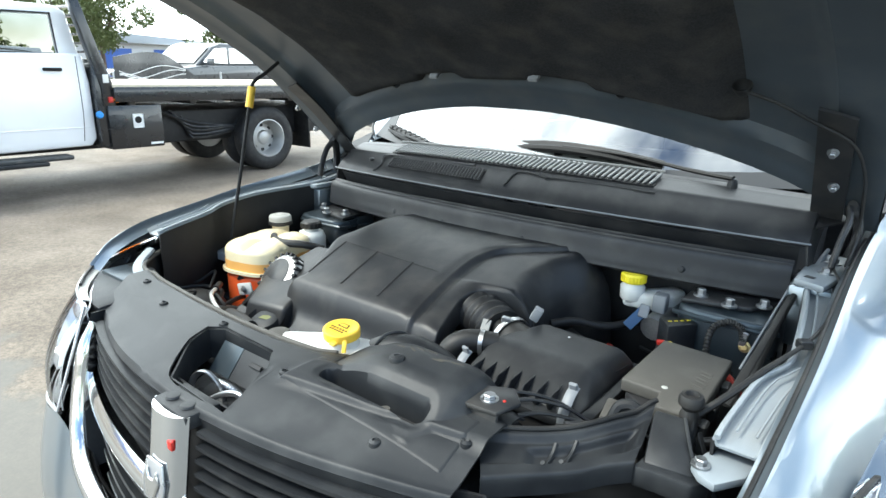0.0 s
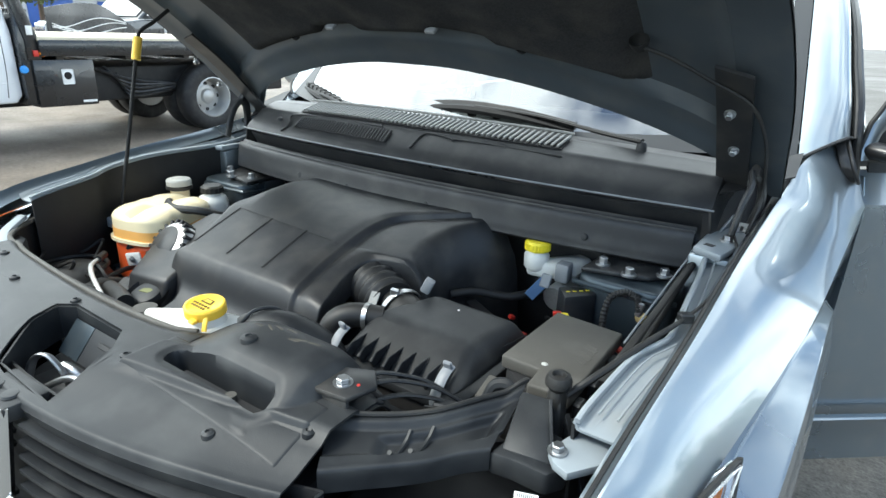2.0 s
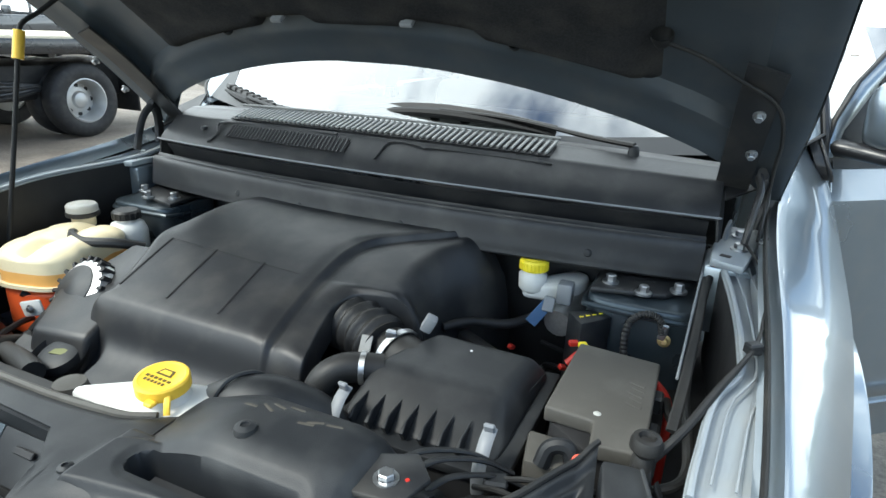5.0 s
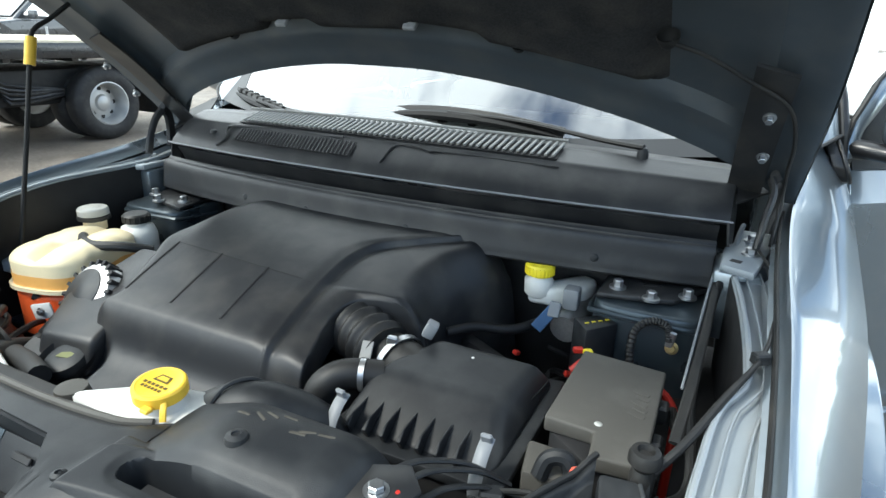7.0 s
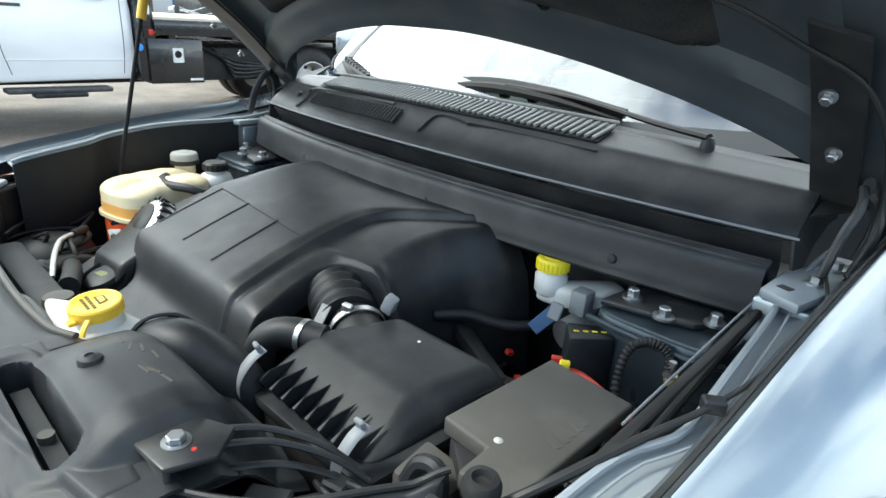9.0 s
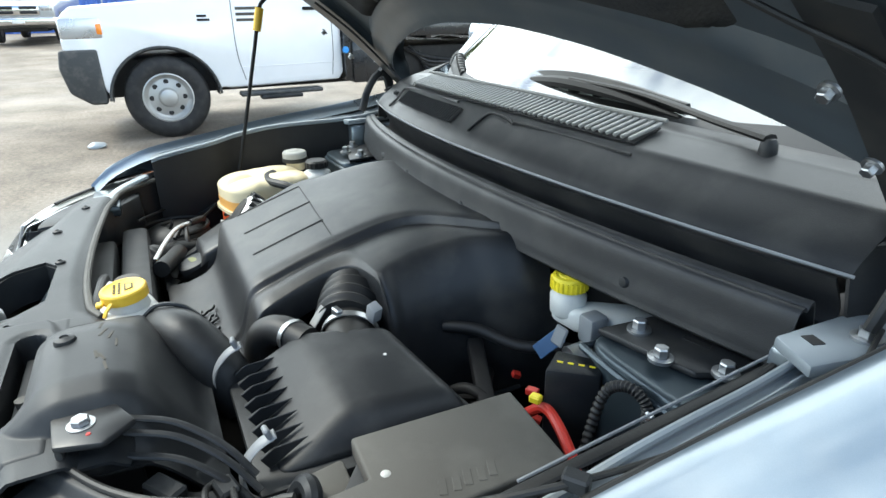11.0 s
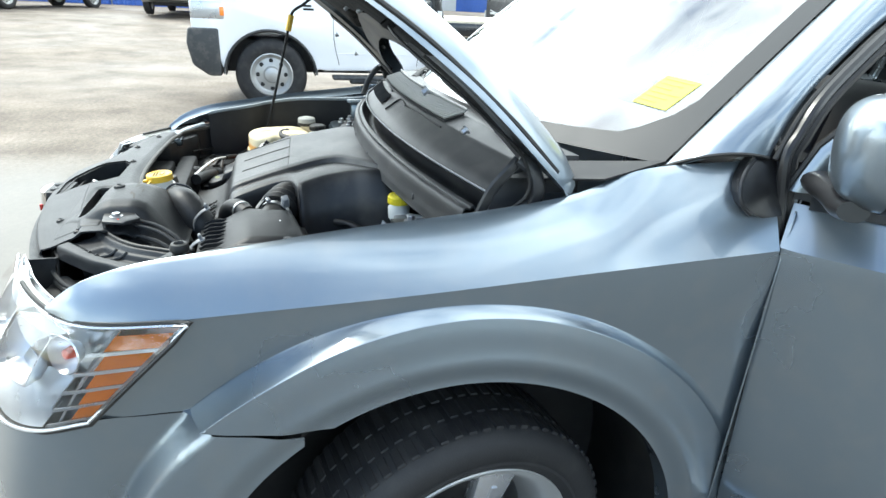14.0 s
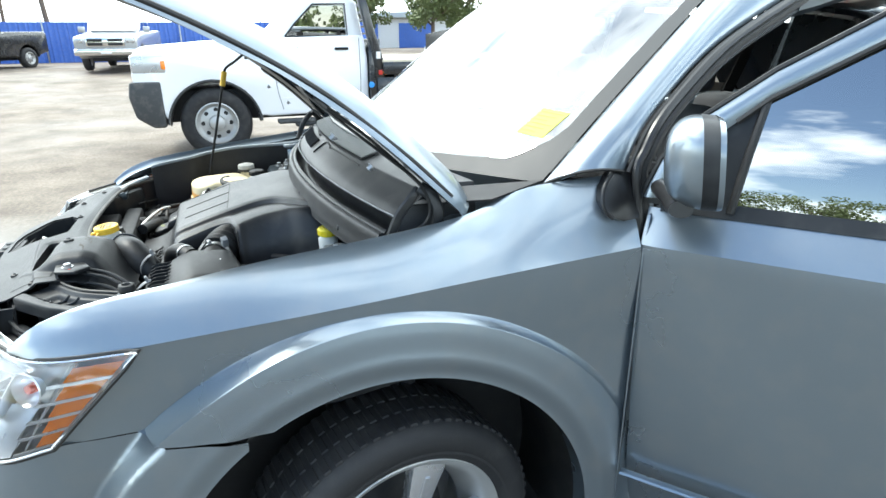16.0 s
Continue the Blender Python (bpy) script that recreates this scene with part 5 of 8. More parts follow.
def engine_cover():
    ec = thing("engine_cover", (-0.05, -0.35, 0.84), "satin black plastic engine cover with three grooves on top", "engine cover")
    ys = [lerp(-0.635, -0.40, i / 60) for i in range(60)] + [lerp(-0.40, -0.335, i / 50) for i in range(50)] + [lerp(-0.335, -0.10, i / 40) for i in range(41)]
    nu, nv = 128, len(ys) - 1

    def f(u, v):
        y = ys[min(round(v * nv), nv)]
        k = round(u * nu)
        l, c, b = ec_l(y), ec_c(y), ec_b(y)
        if k < 3:                                     # drop along the passenger side
            return (l - 0.004 * (3 - k), y, ec_top(l, y) - 0.022 * (3 - k))
        if k > nu - 4:                                # lip over the hose, or the rounded driver-side end
            j, end = k - (nu - 4), step(-0.352, -0.340, y)
            return (b + lerp(0.0015, 0.008, end) * j, y, ec_top(b, y) - lerp(0.003 * j * j, 0.012 * j * j, end))
        q = (k - 3) / (nu - 7)
        if q < 0.60:
            x = lerp(l, c - 0.022, q / 0.60)
        elif q < 0.74:
            x = lerp(c - 0.022, c + 0.018, (q - 0.60) / 0.14)
        else:
            x = lerp(c + 0.018, b, (q - 0.74) / 0.26)
        z = ec_top(x, y)
        return (x, y, z - 0.022 * step(0.060, 0.046, math.hypot(x + 0.285, y + 0.575)))
    part("shell", surf(f, nu, nv, 0.003), COVER, ec, sharp=50)
    # lower lobe over the alternator, sloping to the front
    lb = bmesh.new()
    lo = [(-0.400, -0.575), (-0.255, -0.585), (-0.270, -0.33), (-0.400, -0.325), (-0.448, -0.480)]
    hi = [(-0.385, -0.562, 0.890), (-0.258, -0.556, 0.900), (-0.280, -0.345, 0.985), (-0.388, -0.338, 0.975), (-0.434, -0.478, 0.917)]
    va = [lb.verts.new((x, y, 0.820)) for x, y in lo]
    vb = [lb.verts.new(p) for p in hi]
    lb.faces.new(va[::-1])
    lb.faces.new(vb)
    for i in range(5):
        lb.faces.new((va[i], va[(i + 1) % 5], vb[(i + 1) % 5], vb[i]))
    bmesh.ops.recalc_face_normals(lb, faces=lb.faces)
    bmesh.ops.bevel(lb, geom=lb.edges[:], offset=0.010, segments=3, affect="EDGES", profile=0.5)
    part("side_lobe", lb, COVER, ec, sharp=60)
    part("front_apron", surf(lambda u, v: (lerp(-0.430, -0.300, u), lerp(-0.550, -0.640, v), lerp(0.862, 0.815, v)), 10, 6, 0.004), COVER, ec)
    part("oil_well", lathe([(0.0, 0.0), (0.046, 0.001), (0.052, 0.014)], 28, pose(-0.300, -0.572, 0.858, 24)), DARK, ec)
    grooves = [((-0.256, -0.482), (-0.276, -0.345)), ((-0.147, -0.485), (-0.164, -0.350)), ((-0.037, -0.488), (-0.052, -0.356))]
    for a, b in grooves:
        pts = [(lerp(a[0], b[0], t), lerp(a[1], b[1], t), ec_top(lerp(a[0], b[0], t), lerp(a[1], b[1], t)) + 0.0004) for t in [i / 10 for i in range(11)]]
        part("groove", tube(pts, 0.0026, 6, 1, flat=0.5), DARK, ec)
    edge = [(lerp(-0.276, 0.045, t), lerp(-0.345, -0.364, t)) for t in [i / 12 for i in range(13)]]
    part("panel_edge", tube([(x, y, ec_top(x, y) + 0.0002) for x, y in edge], 0.0014, 6, 1, flat=0.4), DARK, ec)
    part("oil_cap", lathe([(0, 0.022), (0.024, 0.021), (0.034, 0.017), (0.037, 0.008), (0.037, -0.01)], 28, pose(-0.300, -0.572, 0.856, 20)), PLASTIC, ec, "black oil filler cap")
    part("oil_mark", prism([(-0.016, -0.004), (0.006, -0.006), (0.016, 0.003), (0.004, 0.007), (-0.010, 0.005)], 0.0215, 0.0228, 0.0, m=pose(-0.297, -0.572, 0.856, 20, 0, 20)), OIL_MARK, ec, "faded oil can mark")
    tx = text_bm("3.5L V6", 0.042, 0.0022)
    part("lettering", tx, COVER, ec, "raised displacement lettering", m=pose(0.0, -0.578, 0.868, 28, 3, 0), sharp=20)


engine_cover()


def alternator():
    al = thing("alternator", (-0.375, -0.44, 0.84), "cast aluminium alternator with slotted end", "alternator")
    m = pose(-0.392, -0.432, 0.892, 0, -48, 80) @ Matrix.Diagonal((0.88, 0.88, 0.85, 1))
    part("body", lathe([(0.02, 0.06), (0.05, 0.06), (0.066, 0.052), (0.074, 0.035), (0.074, -0.03), (0.07, -0.06)], 40, m), ALU, al)
    for k in range(20):
        part("slot", box(0.052, 0.0765, -0.0042, 0.0042, 0.014, 0.054, 0.001, 1, m @ pose(0, 0, 0, 0, 0, k * 18)), DARK, al)
    part("end_plate", lathe([(0, 0.066), (0.018, 0.065), (0.030, 0.0615), (0.051, 0.0612), (0.0525, 0.058)], 32, m), DARKSTEEL, al, "dark end plate")
    part("fan_ring", lathe([(0.0745, -0.012), (0.0785, -0.008), (0.0785, 0.004), (0.0745, 0.008)], 40, m), ALU, al)
    part("bracket", box(-0.43, -0.33, -0.50, -0.42, 0.82, 0.86, 0.01), DARKSTEEL, al)
    part("bracket_arm", box(-0.36, -0.32, -0.48, -0.30, 0.76, 0.84, 0.01), DARKSTEEL, al)


alternator()


def reservoir():
    rs = thing("coolant_reservoir", (-0.60, -0.36, 0.80), "yellowed translucent coolant bottle with orange coolant and a grey cap", "coolant bottle")
    m = pose(-0.552, -0.372, 0.0, 0, 0, 12)

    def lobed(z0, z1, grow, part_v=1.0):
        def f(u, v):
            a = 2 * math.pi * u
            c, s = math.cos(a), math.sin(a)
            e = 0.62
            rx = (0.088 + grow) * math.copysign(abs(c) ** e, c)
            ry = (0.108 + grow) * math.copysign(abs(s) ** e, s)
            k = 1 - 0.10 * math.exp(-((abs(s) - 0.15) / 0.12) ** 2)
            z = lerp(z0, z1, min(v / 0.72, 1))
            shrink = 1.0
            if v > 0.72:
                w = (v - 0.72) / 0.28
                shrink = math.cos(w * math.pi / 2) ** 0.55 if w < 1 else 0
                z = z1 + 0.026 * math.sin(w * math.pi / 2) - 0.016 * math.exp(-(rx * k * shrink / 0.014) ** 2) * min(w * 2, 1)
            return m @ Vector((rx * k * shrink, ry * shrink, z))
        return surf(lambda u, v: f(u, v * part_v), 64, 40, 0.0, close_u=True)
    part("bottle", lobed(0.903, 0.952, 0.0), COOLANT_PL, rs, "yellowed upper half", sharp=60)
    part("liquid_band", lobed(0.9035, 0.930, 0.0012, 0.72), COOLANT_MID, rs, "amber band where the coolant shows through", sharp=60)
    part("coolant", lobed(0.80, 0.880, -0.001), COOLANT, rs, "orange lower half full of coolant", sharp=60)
    part("weld_seam", surf(lambda u, v: m @ Vector((0.095 * math.copysign(abs(math.cos(6.2832 * u)) ** 0.62, math.cos(6.2832 * u)), 0.115 * math.copysign(abs(math.sin(6.2832 * u)) ** 0.62, math.sin(6.2832 * u)), lerp(0.898, 0.906, v))), 48, 1, 0.006, close_u=True), COOLANT_PL, rs)
    part("neck", lathe([(0.024, 0.955), (0.024, 0.985), (0.028, 0.988)], 24, Matrix.Translation((-0.625, -0.272, 0))), COOLANT_PL, rs)
    cap = part("cap", lathe([(0, 1.006), (0.014, 1.006), (0.018, 1.003), (0.029, 1.002), (0.032, 0.998), (0.032, 0.986), (0.026, 0.984)], 30, Matrix.Translation((-0.625, -0.272, 0.002))), CAP_GREY, rs, "dusty grey screw cap")
    part("cap_ring", lathe([(0.030, 0.976), (0.034, 0.978), (0.034, 0.986), (0.030, 0.987)], 30, Matrix.Translation((-0.625, -0.272, 0.0))), RUBBER, cap)
    part("tab", box(-0.022, 0.022, -0.003, 0.003, -0.016, 0.016, 0.004, 2, pose(-0.505, -0.485, 0.866, 0, -12, 18)), WHITE_PL, rs, "clear mounting tab")
    part("tab_bolt", bolt((-0.505, -0.489, 0.866), 0.006, 0.006, 1.5, pose(0, 0, 0, 90)), STEEL, rs)
    part("overflow_hose", tube([(-0.56, -0.345, 0.968), (-0.53, -0.365, 0.970), (-0.49, -0.37, 0.968), (-0.44, -0.34, 0.965), (-0.41, -0.30, 0.95)], 0.010, 10, 8), RUBBER, rs)
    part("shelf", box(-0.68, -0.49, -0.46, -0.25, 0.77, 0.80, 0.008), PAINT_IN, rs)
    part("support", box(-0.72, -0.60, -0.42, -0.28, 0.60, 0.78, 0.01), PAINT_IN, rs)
    ps = thing("steering_fluid_bottle", (-0.529, -0.239, 0.86), "small milky steering fluid bottle with a black cap", "fluid bottle")
    part("bottle", lathe([(0, 0.86), (0.034, 0.865), (0.040, 0.88), (0.040, 0.95), (0.034, 0.966), (0.022, 0.972), (0.022, 0.98)], 28, Matrix.Translation((-0.529, -0.239, 0))), WHITE_PL, ps, sharp=50)
    pc = part("cap", lathe([(0, 0.998), (0.024, 0.997), (0.028, 0.993), (0.028, 0.978), (0.02, 0.976)], 30, Matrix.Translation((-0.529, -0.239, 0))), RUBBER, ps, "black ribbed cap")
    for k in range(16):
        part("rib", box(0.026, 0.0298, -0.002, 0.002, 0.978, 0.993, 0.0008, 1, pose(-0.529, -0.239, 0, 0, 0, k * 22.5)), RUBBER, pc)
    part("bracket", box(-0.56, -0.48, -0.26, -0.20, 0.78, 0.865, 0.006), DARKSTEEL, ps)


reservoir()


def washer():
    w = thing("washer_bottle", (0.04, -0.675, 0.80), "milky washer fluid bottle with a yellow cap behind the radiator", "washer bottle")
    part("bottle", prism([(-0.062, -0.715), (0.0, -0.725), (0.11, -0.722), (0.145, -0.66), (0.115, -0.628), (0.02, -0.655)], 0.78, 0.966, 0.012, 3), WHITE_PL, w, sharp=50)
    part("foot", box(-0.05, 0.12, -0.70, -0.64, 0.60, 0.79, 0.01), DARK, w)
    part("neck", lathe([(0.032, 0.955), (0.027, 0.975), (0.027, 0.986)], 28, Matrix.Translation((0.066, -0.682, 0))), WHITE_PL, w)
    m = pose(0.066, -0.684, 0.984, 4, 2, 0) @ Matrix.Diagonal((0.82, 0.82, 0.82, 1))
    cap = part("cap", lathe([(0, 0.014), (0.030, 0.014), (0.033, 0.0155), (0.0365, 0.0150), (0.0385, 0.012), (0.0385, -0.004), (0.035, -0.006)], 40, m), YELLOW, w, "yellow flip cap with dark washer symbol")
    part("cap_strap", tube([m @ Vector((0.030, -0.020, 0.004)), m @ Vector((0.038, -0.030, -0.004)), m @ Vector((0.042, -0.036, -0.014))], 0.0038, 8, 5, flat=0.5), YELLOW, cap)
    part("cap_tab", box(0.010, 0.026, -0.046, -0.034, -0.003, 0.004, 0.002, 1, m), YELLOW, cap)
    # windscreen spray symbol and two lines of unreadable print
    part("symbol", prism([(-0.014, 0.002), (0.014, 0.002), (0.010, 0.016), (-0.010, 0.016)], 0.0138, 0.0150, 0.0, m=m), INK, cap)
    part("symbol_field", prism([(-0.010, 0.005), (0.010, 0.005), (0.007, 0.013), (-0.007, 0.013)], 0.0150, 0.0154, 0.0, m=m), YELLOW, cap)
    for k, (wd, y) in enumerate(((0.024, -0.006), (0.020, -0.014))):
        for j in range(6):
            part("print_bar", box(-wd + j * wd / 3 + 0.001, -wd + (j + 1) * wd / 3 - 0.002, y - 0.0022, y + 0.0022, 0.0138, 0.0150, 0.0, m=m), INK, cap)
    part("hose", tube([(-0.16, -0.728, 0.925), (-0.09, -0.728, 0.945), (0.0, -0.730, 0.955), (0.07, -0.738, 0.955)], 0.008, 10, 8), RUBBER, w)


washer()


# radiator cover
rc_front = lambda x: -0.940 + 0.100 * (x / 0.465) ** 2
rc_rear = curve([(-0.52, -0.712), (-0.44, -0.728), (-0.14, -0.746), (0.06, -0.735), (0.13, -0.70), (0.40, -0.68), (0.44, -0.69)])
hole_lo = curve([(-0.145, -0.804), (-0.124, -0.853), (-0.074, -0.916), (0.077, -0.922)])
hole_hi_pts = [(-0.145, -0.804), (-0.118, -0.785), (0.017, -0.789), (0.055, -0.824), (0.073, -0.884), (0.077, -0.922)]


def hole_hi(x):
    for (x0, y0), (x1, y1) in zip(hole_hi_pts, hole_hi_pts[1:]):
        if x0 <= x <= x1:
            return lerp(y0, y1, (x - x0) / (x1 - x0))
    return -0.86


def rc_z(x, y):
    yf, yr = rc_front(x), rc_rear(x)
    t = (y - yf) / (yr - yf)
    z = 0.948 + 0.026 * step(0.0, 0.5, t) - 0.010 * step(0.9, 1.0, t) - 0.010 * step(0.03, 0.0, t)
    z -= 0.004 * step(0.30, 0.46, x)
    # long soft shoulder on the passenger side, raised pad on the driver side
    z -= 0.012 * step(0.62, 0.30, t) * step(-0.10, -0.32, x)
    z += 0.008 * step(0.095, 0.105, x) * step(0.40, 0.44, t) * step(0.75, 0.70, t)
    return z


def radiator_cover():
    rc = thing("radiator_cover", (0, -0.82, 0.90), "dusty black plastic radiator cover with a latch opening and intake scoop", "radiator cover")
    xs = sorted(set([-0.515 + 0.0125 * i for i in range(76)] + [p[0] for p in hole_hi_pts] + [-0.124, -0.074]))
    xs = [x for x in xs if x <= 0.435]
    n = len(xs) - 1

    def sheet(y0, y1):
        def f(u, v):
            x = xs[min(round(u * n), n)]
            y = lerp(y0(x), y1(x), v)
            return (x, y, rc_z(x, y))
        return surf(f, n, 22, -0.0035)

    def mid(x):
        return hole_hi(x) if -0.145 <= x <= 0.077 else (-0.804 if x < -0.145 else rc_front(x) + 0.015)
    lo = lambda x: hole_lo(x) if -0.145 <= x <= 0.077 else mid(x)
    bm = sheet(rc_front, lo)
    join(bm, sheet(mid, rc_rear))
    # open below the scoop
    cut = [q for q in bm.faces if 0.125 < q.calc_center_median().x < 0.352 and q.calc_center_median().y > -0.829]
    bmesh.ops.delete(bm, geom=cut, context="FACES")
    part("panel", bm, PLASTIC, rc, sharp=40)
    part("front_drop", surf(lambda u, v: (lerp(-0.515, 0.435, u), rc_front(lerp(-0.515, 0.435, u)) + 0.006 * v, rc_z(lerp(-0.515, 0.435, u), rc_front(lerp(-0.515, 0.435, u))) - 0.03 * v), 40, 3, 0.003), PLASTIC, rc)
    # walls of the latch opening
    ring = [(-0.145, -0.804), (-0.118, -0.785), (0.017, -0.789), (0.055, -0.824), (0.073, -0.884), (0.077, -0.922), (-0.074, -0.916), (-0.124, -0.853)]
    ringc = ring + [ring[0]]

    def wall(u, v):
        q = u * 8
        i = min(int(q), 7)
        x = lerp(ringc[i][0], ringc[i + 1][0], q - i)
        y = lerp(ringc[i][1], ringc[i + 1][1], q - i)
        return (x, y, rc_z(x, y) - 0.001 - 0.055 * v)
    part("opening_wall", surf(wall, 64, 3, 0.003), PLASTIC, rc)
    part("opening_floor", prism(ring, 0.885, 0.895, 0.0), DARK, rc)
    for x, y in ((-0.131, -0.822 + 0.04), (0.091, -0.825), (-0.30, -0.80), (0.40, -0.79), (0.30, -0.85), (-0.44, -0.76)):
        part("push_pin", push_pin((x, y, rc_z(x, y) + 0.0025), 0.0085), PLASTIC, rc)
    part("rear_seal", tube([(x, rc_rear(x) + 0.004, rc_z(x, rc_rear(x)) + 0.003) for x in [lerp(-0.515, 0.09, i / 20) for i in range(21)]], 0.0055, 8, 2), GREY_LID, rc, "pale rear edge strip")
    # intake scoop: a swelling with a slot in its front slope
    def hump(u, v):
        x, y = lerp(0.085, 0.405, u), lerp(-0.845, -0.598, v)
        ex = step(0.0, 0.45, u) * step(0.0, 0.16, 1 - u)
        ey = step(0.0, 0.45, v) * step(0.0, 0.42, 1 - v)
        z = 0.968 + 0.049 * ex * ey - 0.030 * (1 - step(0.0, 0.06, v)) - 0.06 * (1 - step(0, 0.30, 1 - v)) - 0.035 * step(0.75, 1.0, u) * (1 - 0.4 * ey) - 0.02 * (1 - step(0.0, 0.12, u))
        edge = 0.008 * (1 - step(0.0, 0.035, v)) + 0.008 * (1 - step(0.0, 0.04, u)) + 0.008 * (1 - step(0.0, 0.04, 1 - u))
        z = max(z, rc_z(x, y) + 0.005 - edge - 0.5 * max(0.0, y + 0.755))
        d = math.hypot(max(abs(x - 0.238) - 0.082, 0.0), y + 0.790)
        return (x, y, z - 0.050 * step(0.0170, 0.0128, d) - 0.003 * step(0.030, 0.0170, d))
    hb = surf(hump, 150, 130, 0.0)
    bmesh.ops.solidify(hb, geom=hb.faces[:], thickness=0.003)
    sc = part("scoop", hb, PLASTIC, rc, "swollen air intake scoop with a long slot", sharp=50)
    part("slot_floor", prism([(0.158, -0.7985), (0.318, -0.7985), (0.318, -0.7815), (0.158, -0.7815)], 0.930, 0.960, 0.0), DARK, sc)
    part("slot_pin", tube([(0.262, -0.790, 0.958), (0.262, -0.790, 0.968)], 0.0075, 12, 1), GREY_LID, sc)
    rnd = random.Random(3)
    for k in range(7):                     # pale scuffs on the crown
        x, y, a = 0.22 + 0.016 * k + rnd.uniform(-0.006, 0.006), -0.705 + rnd.uniform(-0.018, 0.018), rnd.uniform(-0.5, 0.5)
        pts = []
        for d in (-1, 0, 1):
            px, py = x + 0.009 * d * math.cos(a), y + 0.009 * d * math.sin(a)
            pts.append(hump((px - 0.085) / 0.32, (py + 0.845) / 0.247))
        part("scuff", tube(pts, 0.0020, 5, 3, flat=0.25), SCUFF, sc)
    part("scoop_pin", push_pin((0.240, -0.739, 1.0165), 0.012), PLASTIC, sc)
    part("duct", tube([(0.095, -0.64, 0.93), (0.135, -0.635, 0.948), (0.175, -0.615, 0.945), (0.212, -0.585, 0.915), (0.230, -0.56, 0.86)], lambda s: 0.038 - 0.006 * abs(2 * s - 1), 20, 8, flat=1.0), PLASTIC, rc, "black moulded intake duct")
    part("duct_seam", tube([(0.120, -0.668, 0.965), (0.128, -0.645, 0.985), (0.140, -0.615, 0.984), (0.150, -0.592, 0.965)], 0.003, 6, 6), PLASTIC, rc)


radiator_cover()


def latch():
    lt = thing("hood_latch", (-0.03, -0.85, 0.895), "zinc-plated hood latch inside the radiator cover opening", "latch")
    part("plate", box(-0.095, 0.03, -0.895, -0.82, 0.893, 0.899, 0.002), DARKSTEEL, lt)
    part("catch", tube([(-0.085, -0.885, 0.90), (-0.075, -0.875, 0.935), (-0.055, -0.865, 0.945), (-0.035, -0.858, 0.925), (-0.03, -0.855, 0.90)], 0.007, 8, 6, flat=0.5), STEEL, lt)
    part("lever", tube([(-0.04, -0.88, 0.905), (-0.005, -0.865, 0.925), (0.03, -0.86, 0.93), (0.045, -0.85, 0.90)], 0.005, 8, 6), STEEL, lt)
    part("spring", tube([(-0.07, -0.84, 0.91), (-0.02, -0.845, 0.918), (0.02, -0.85, 0.915)], 0.006, 8, 6, wave=0.0015, waves=12), STEEL, lt)
    slope = lambda x0, x1: surf(lambda u, v: (lerp(x0, x1, u), lerp(-0.793, -0.828, v), lerp(0.957, 0.915, v)), 6, 4, 0.003)
    # this stretch of the rear wall has the sky's blue reflection in its colour
    part("sky_tint_facet", slope(-0.112, -0.058), PAINT_IN, lt, "sloping rear facet coloured dark blue for the sky's reflection")
    part("rear_plate", slope(-0.056, 0.038), PLASTIC, lt, "sloping black plastic plate")
    part("plate_slot", box(-0.015, 0.015, -0.004, 0.004, -0.001, 0.003, 0.001, 1, pose(-0.008, -0.806, 0.9455, 50)), DARK, lt)


latch()


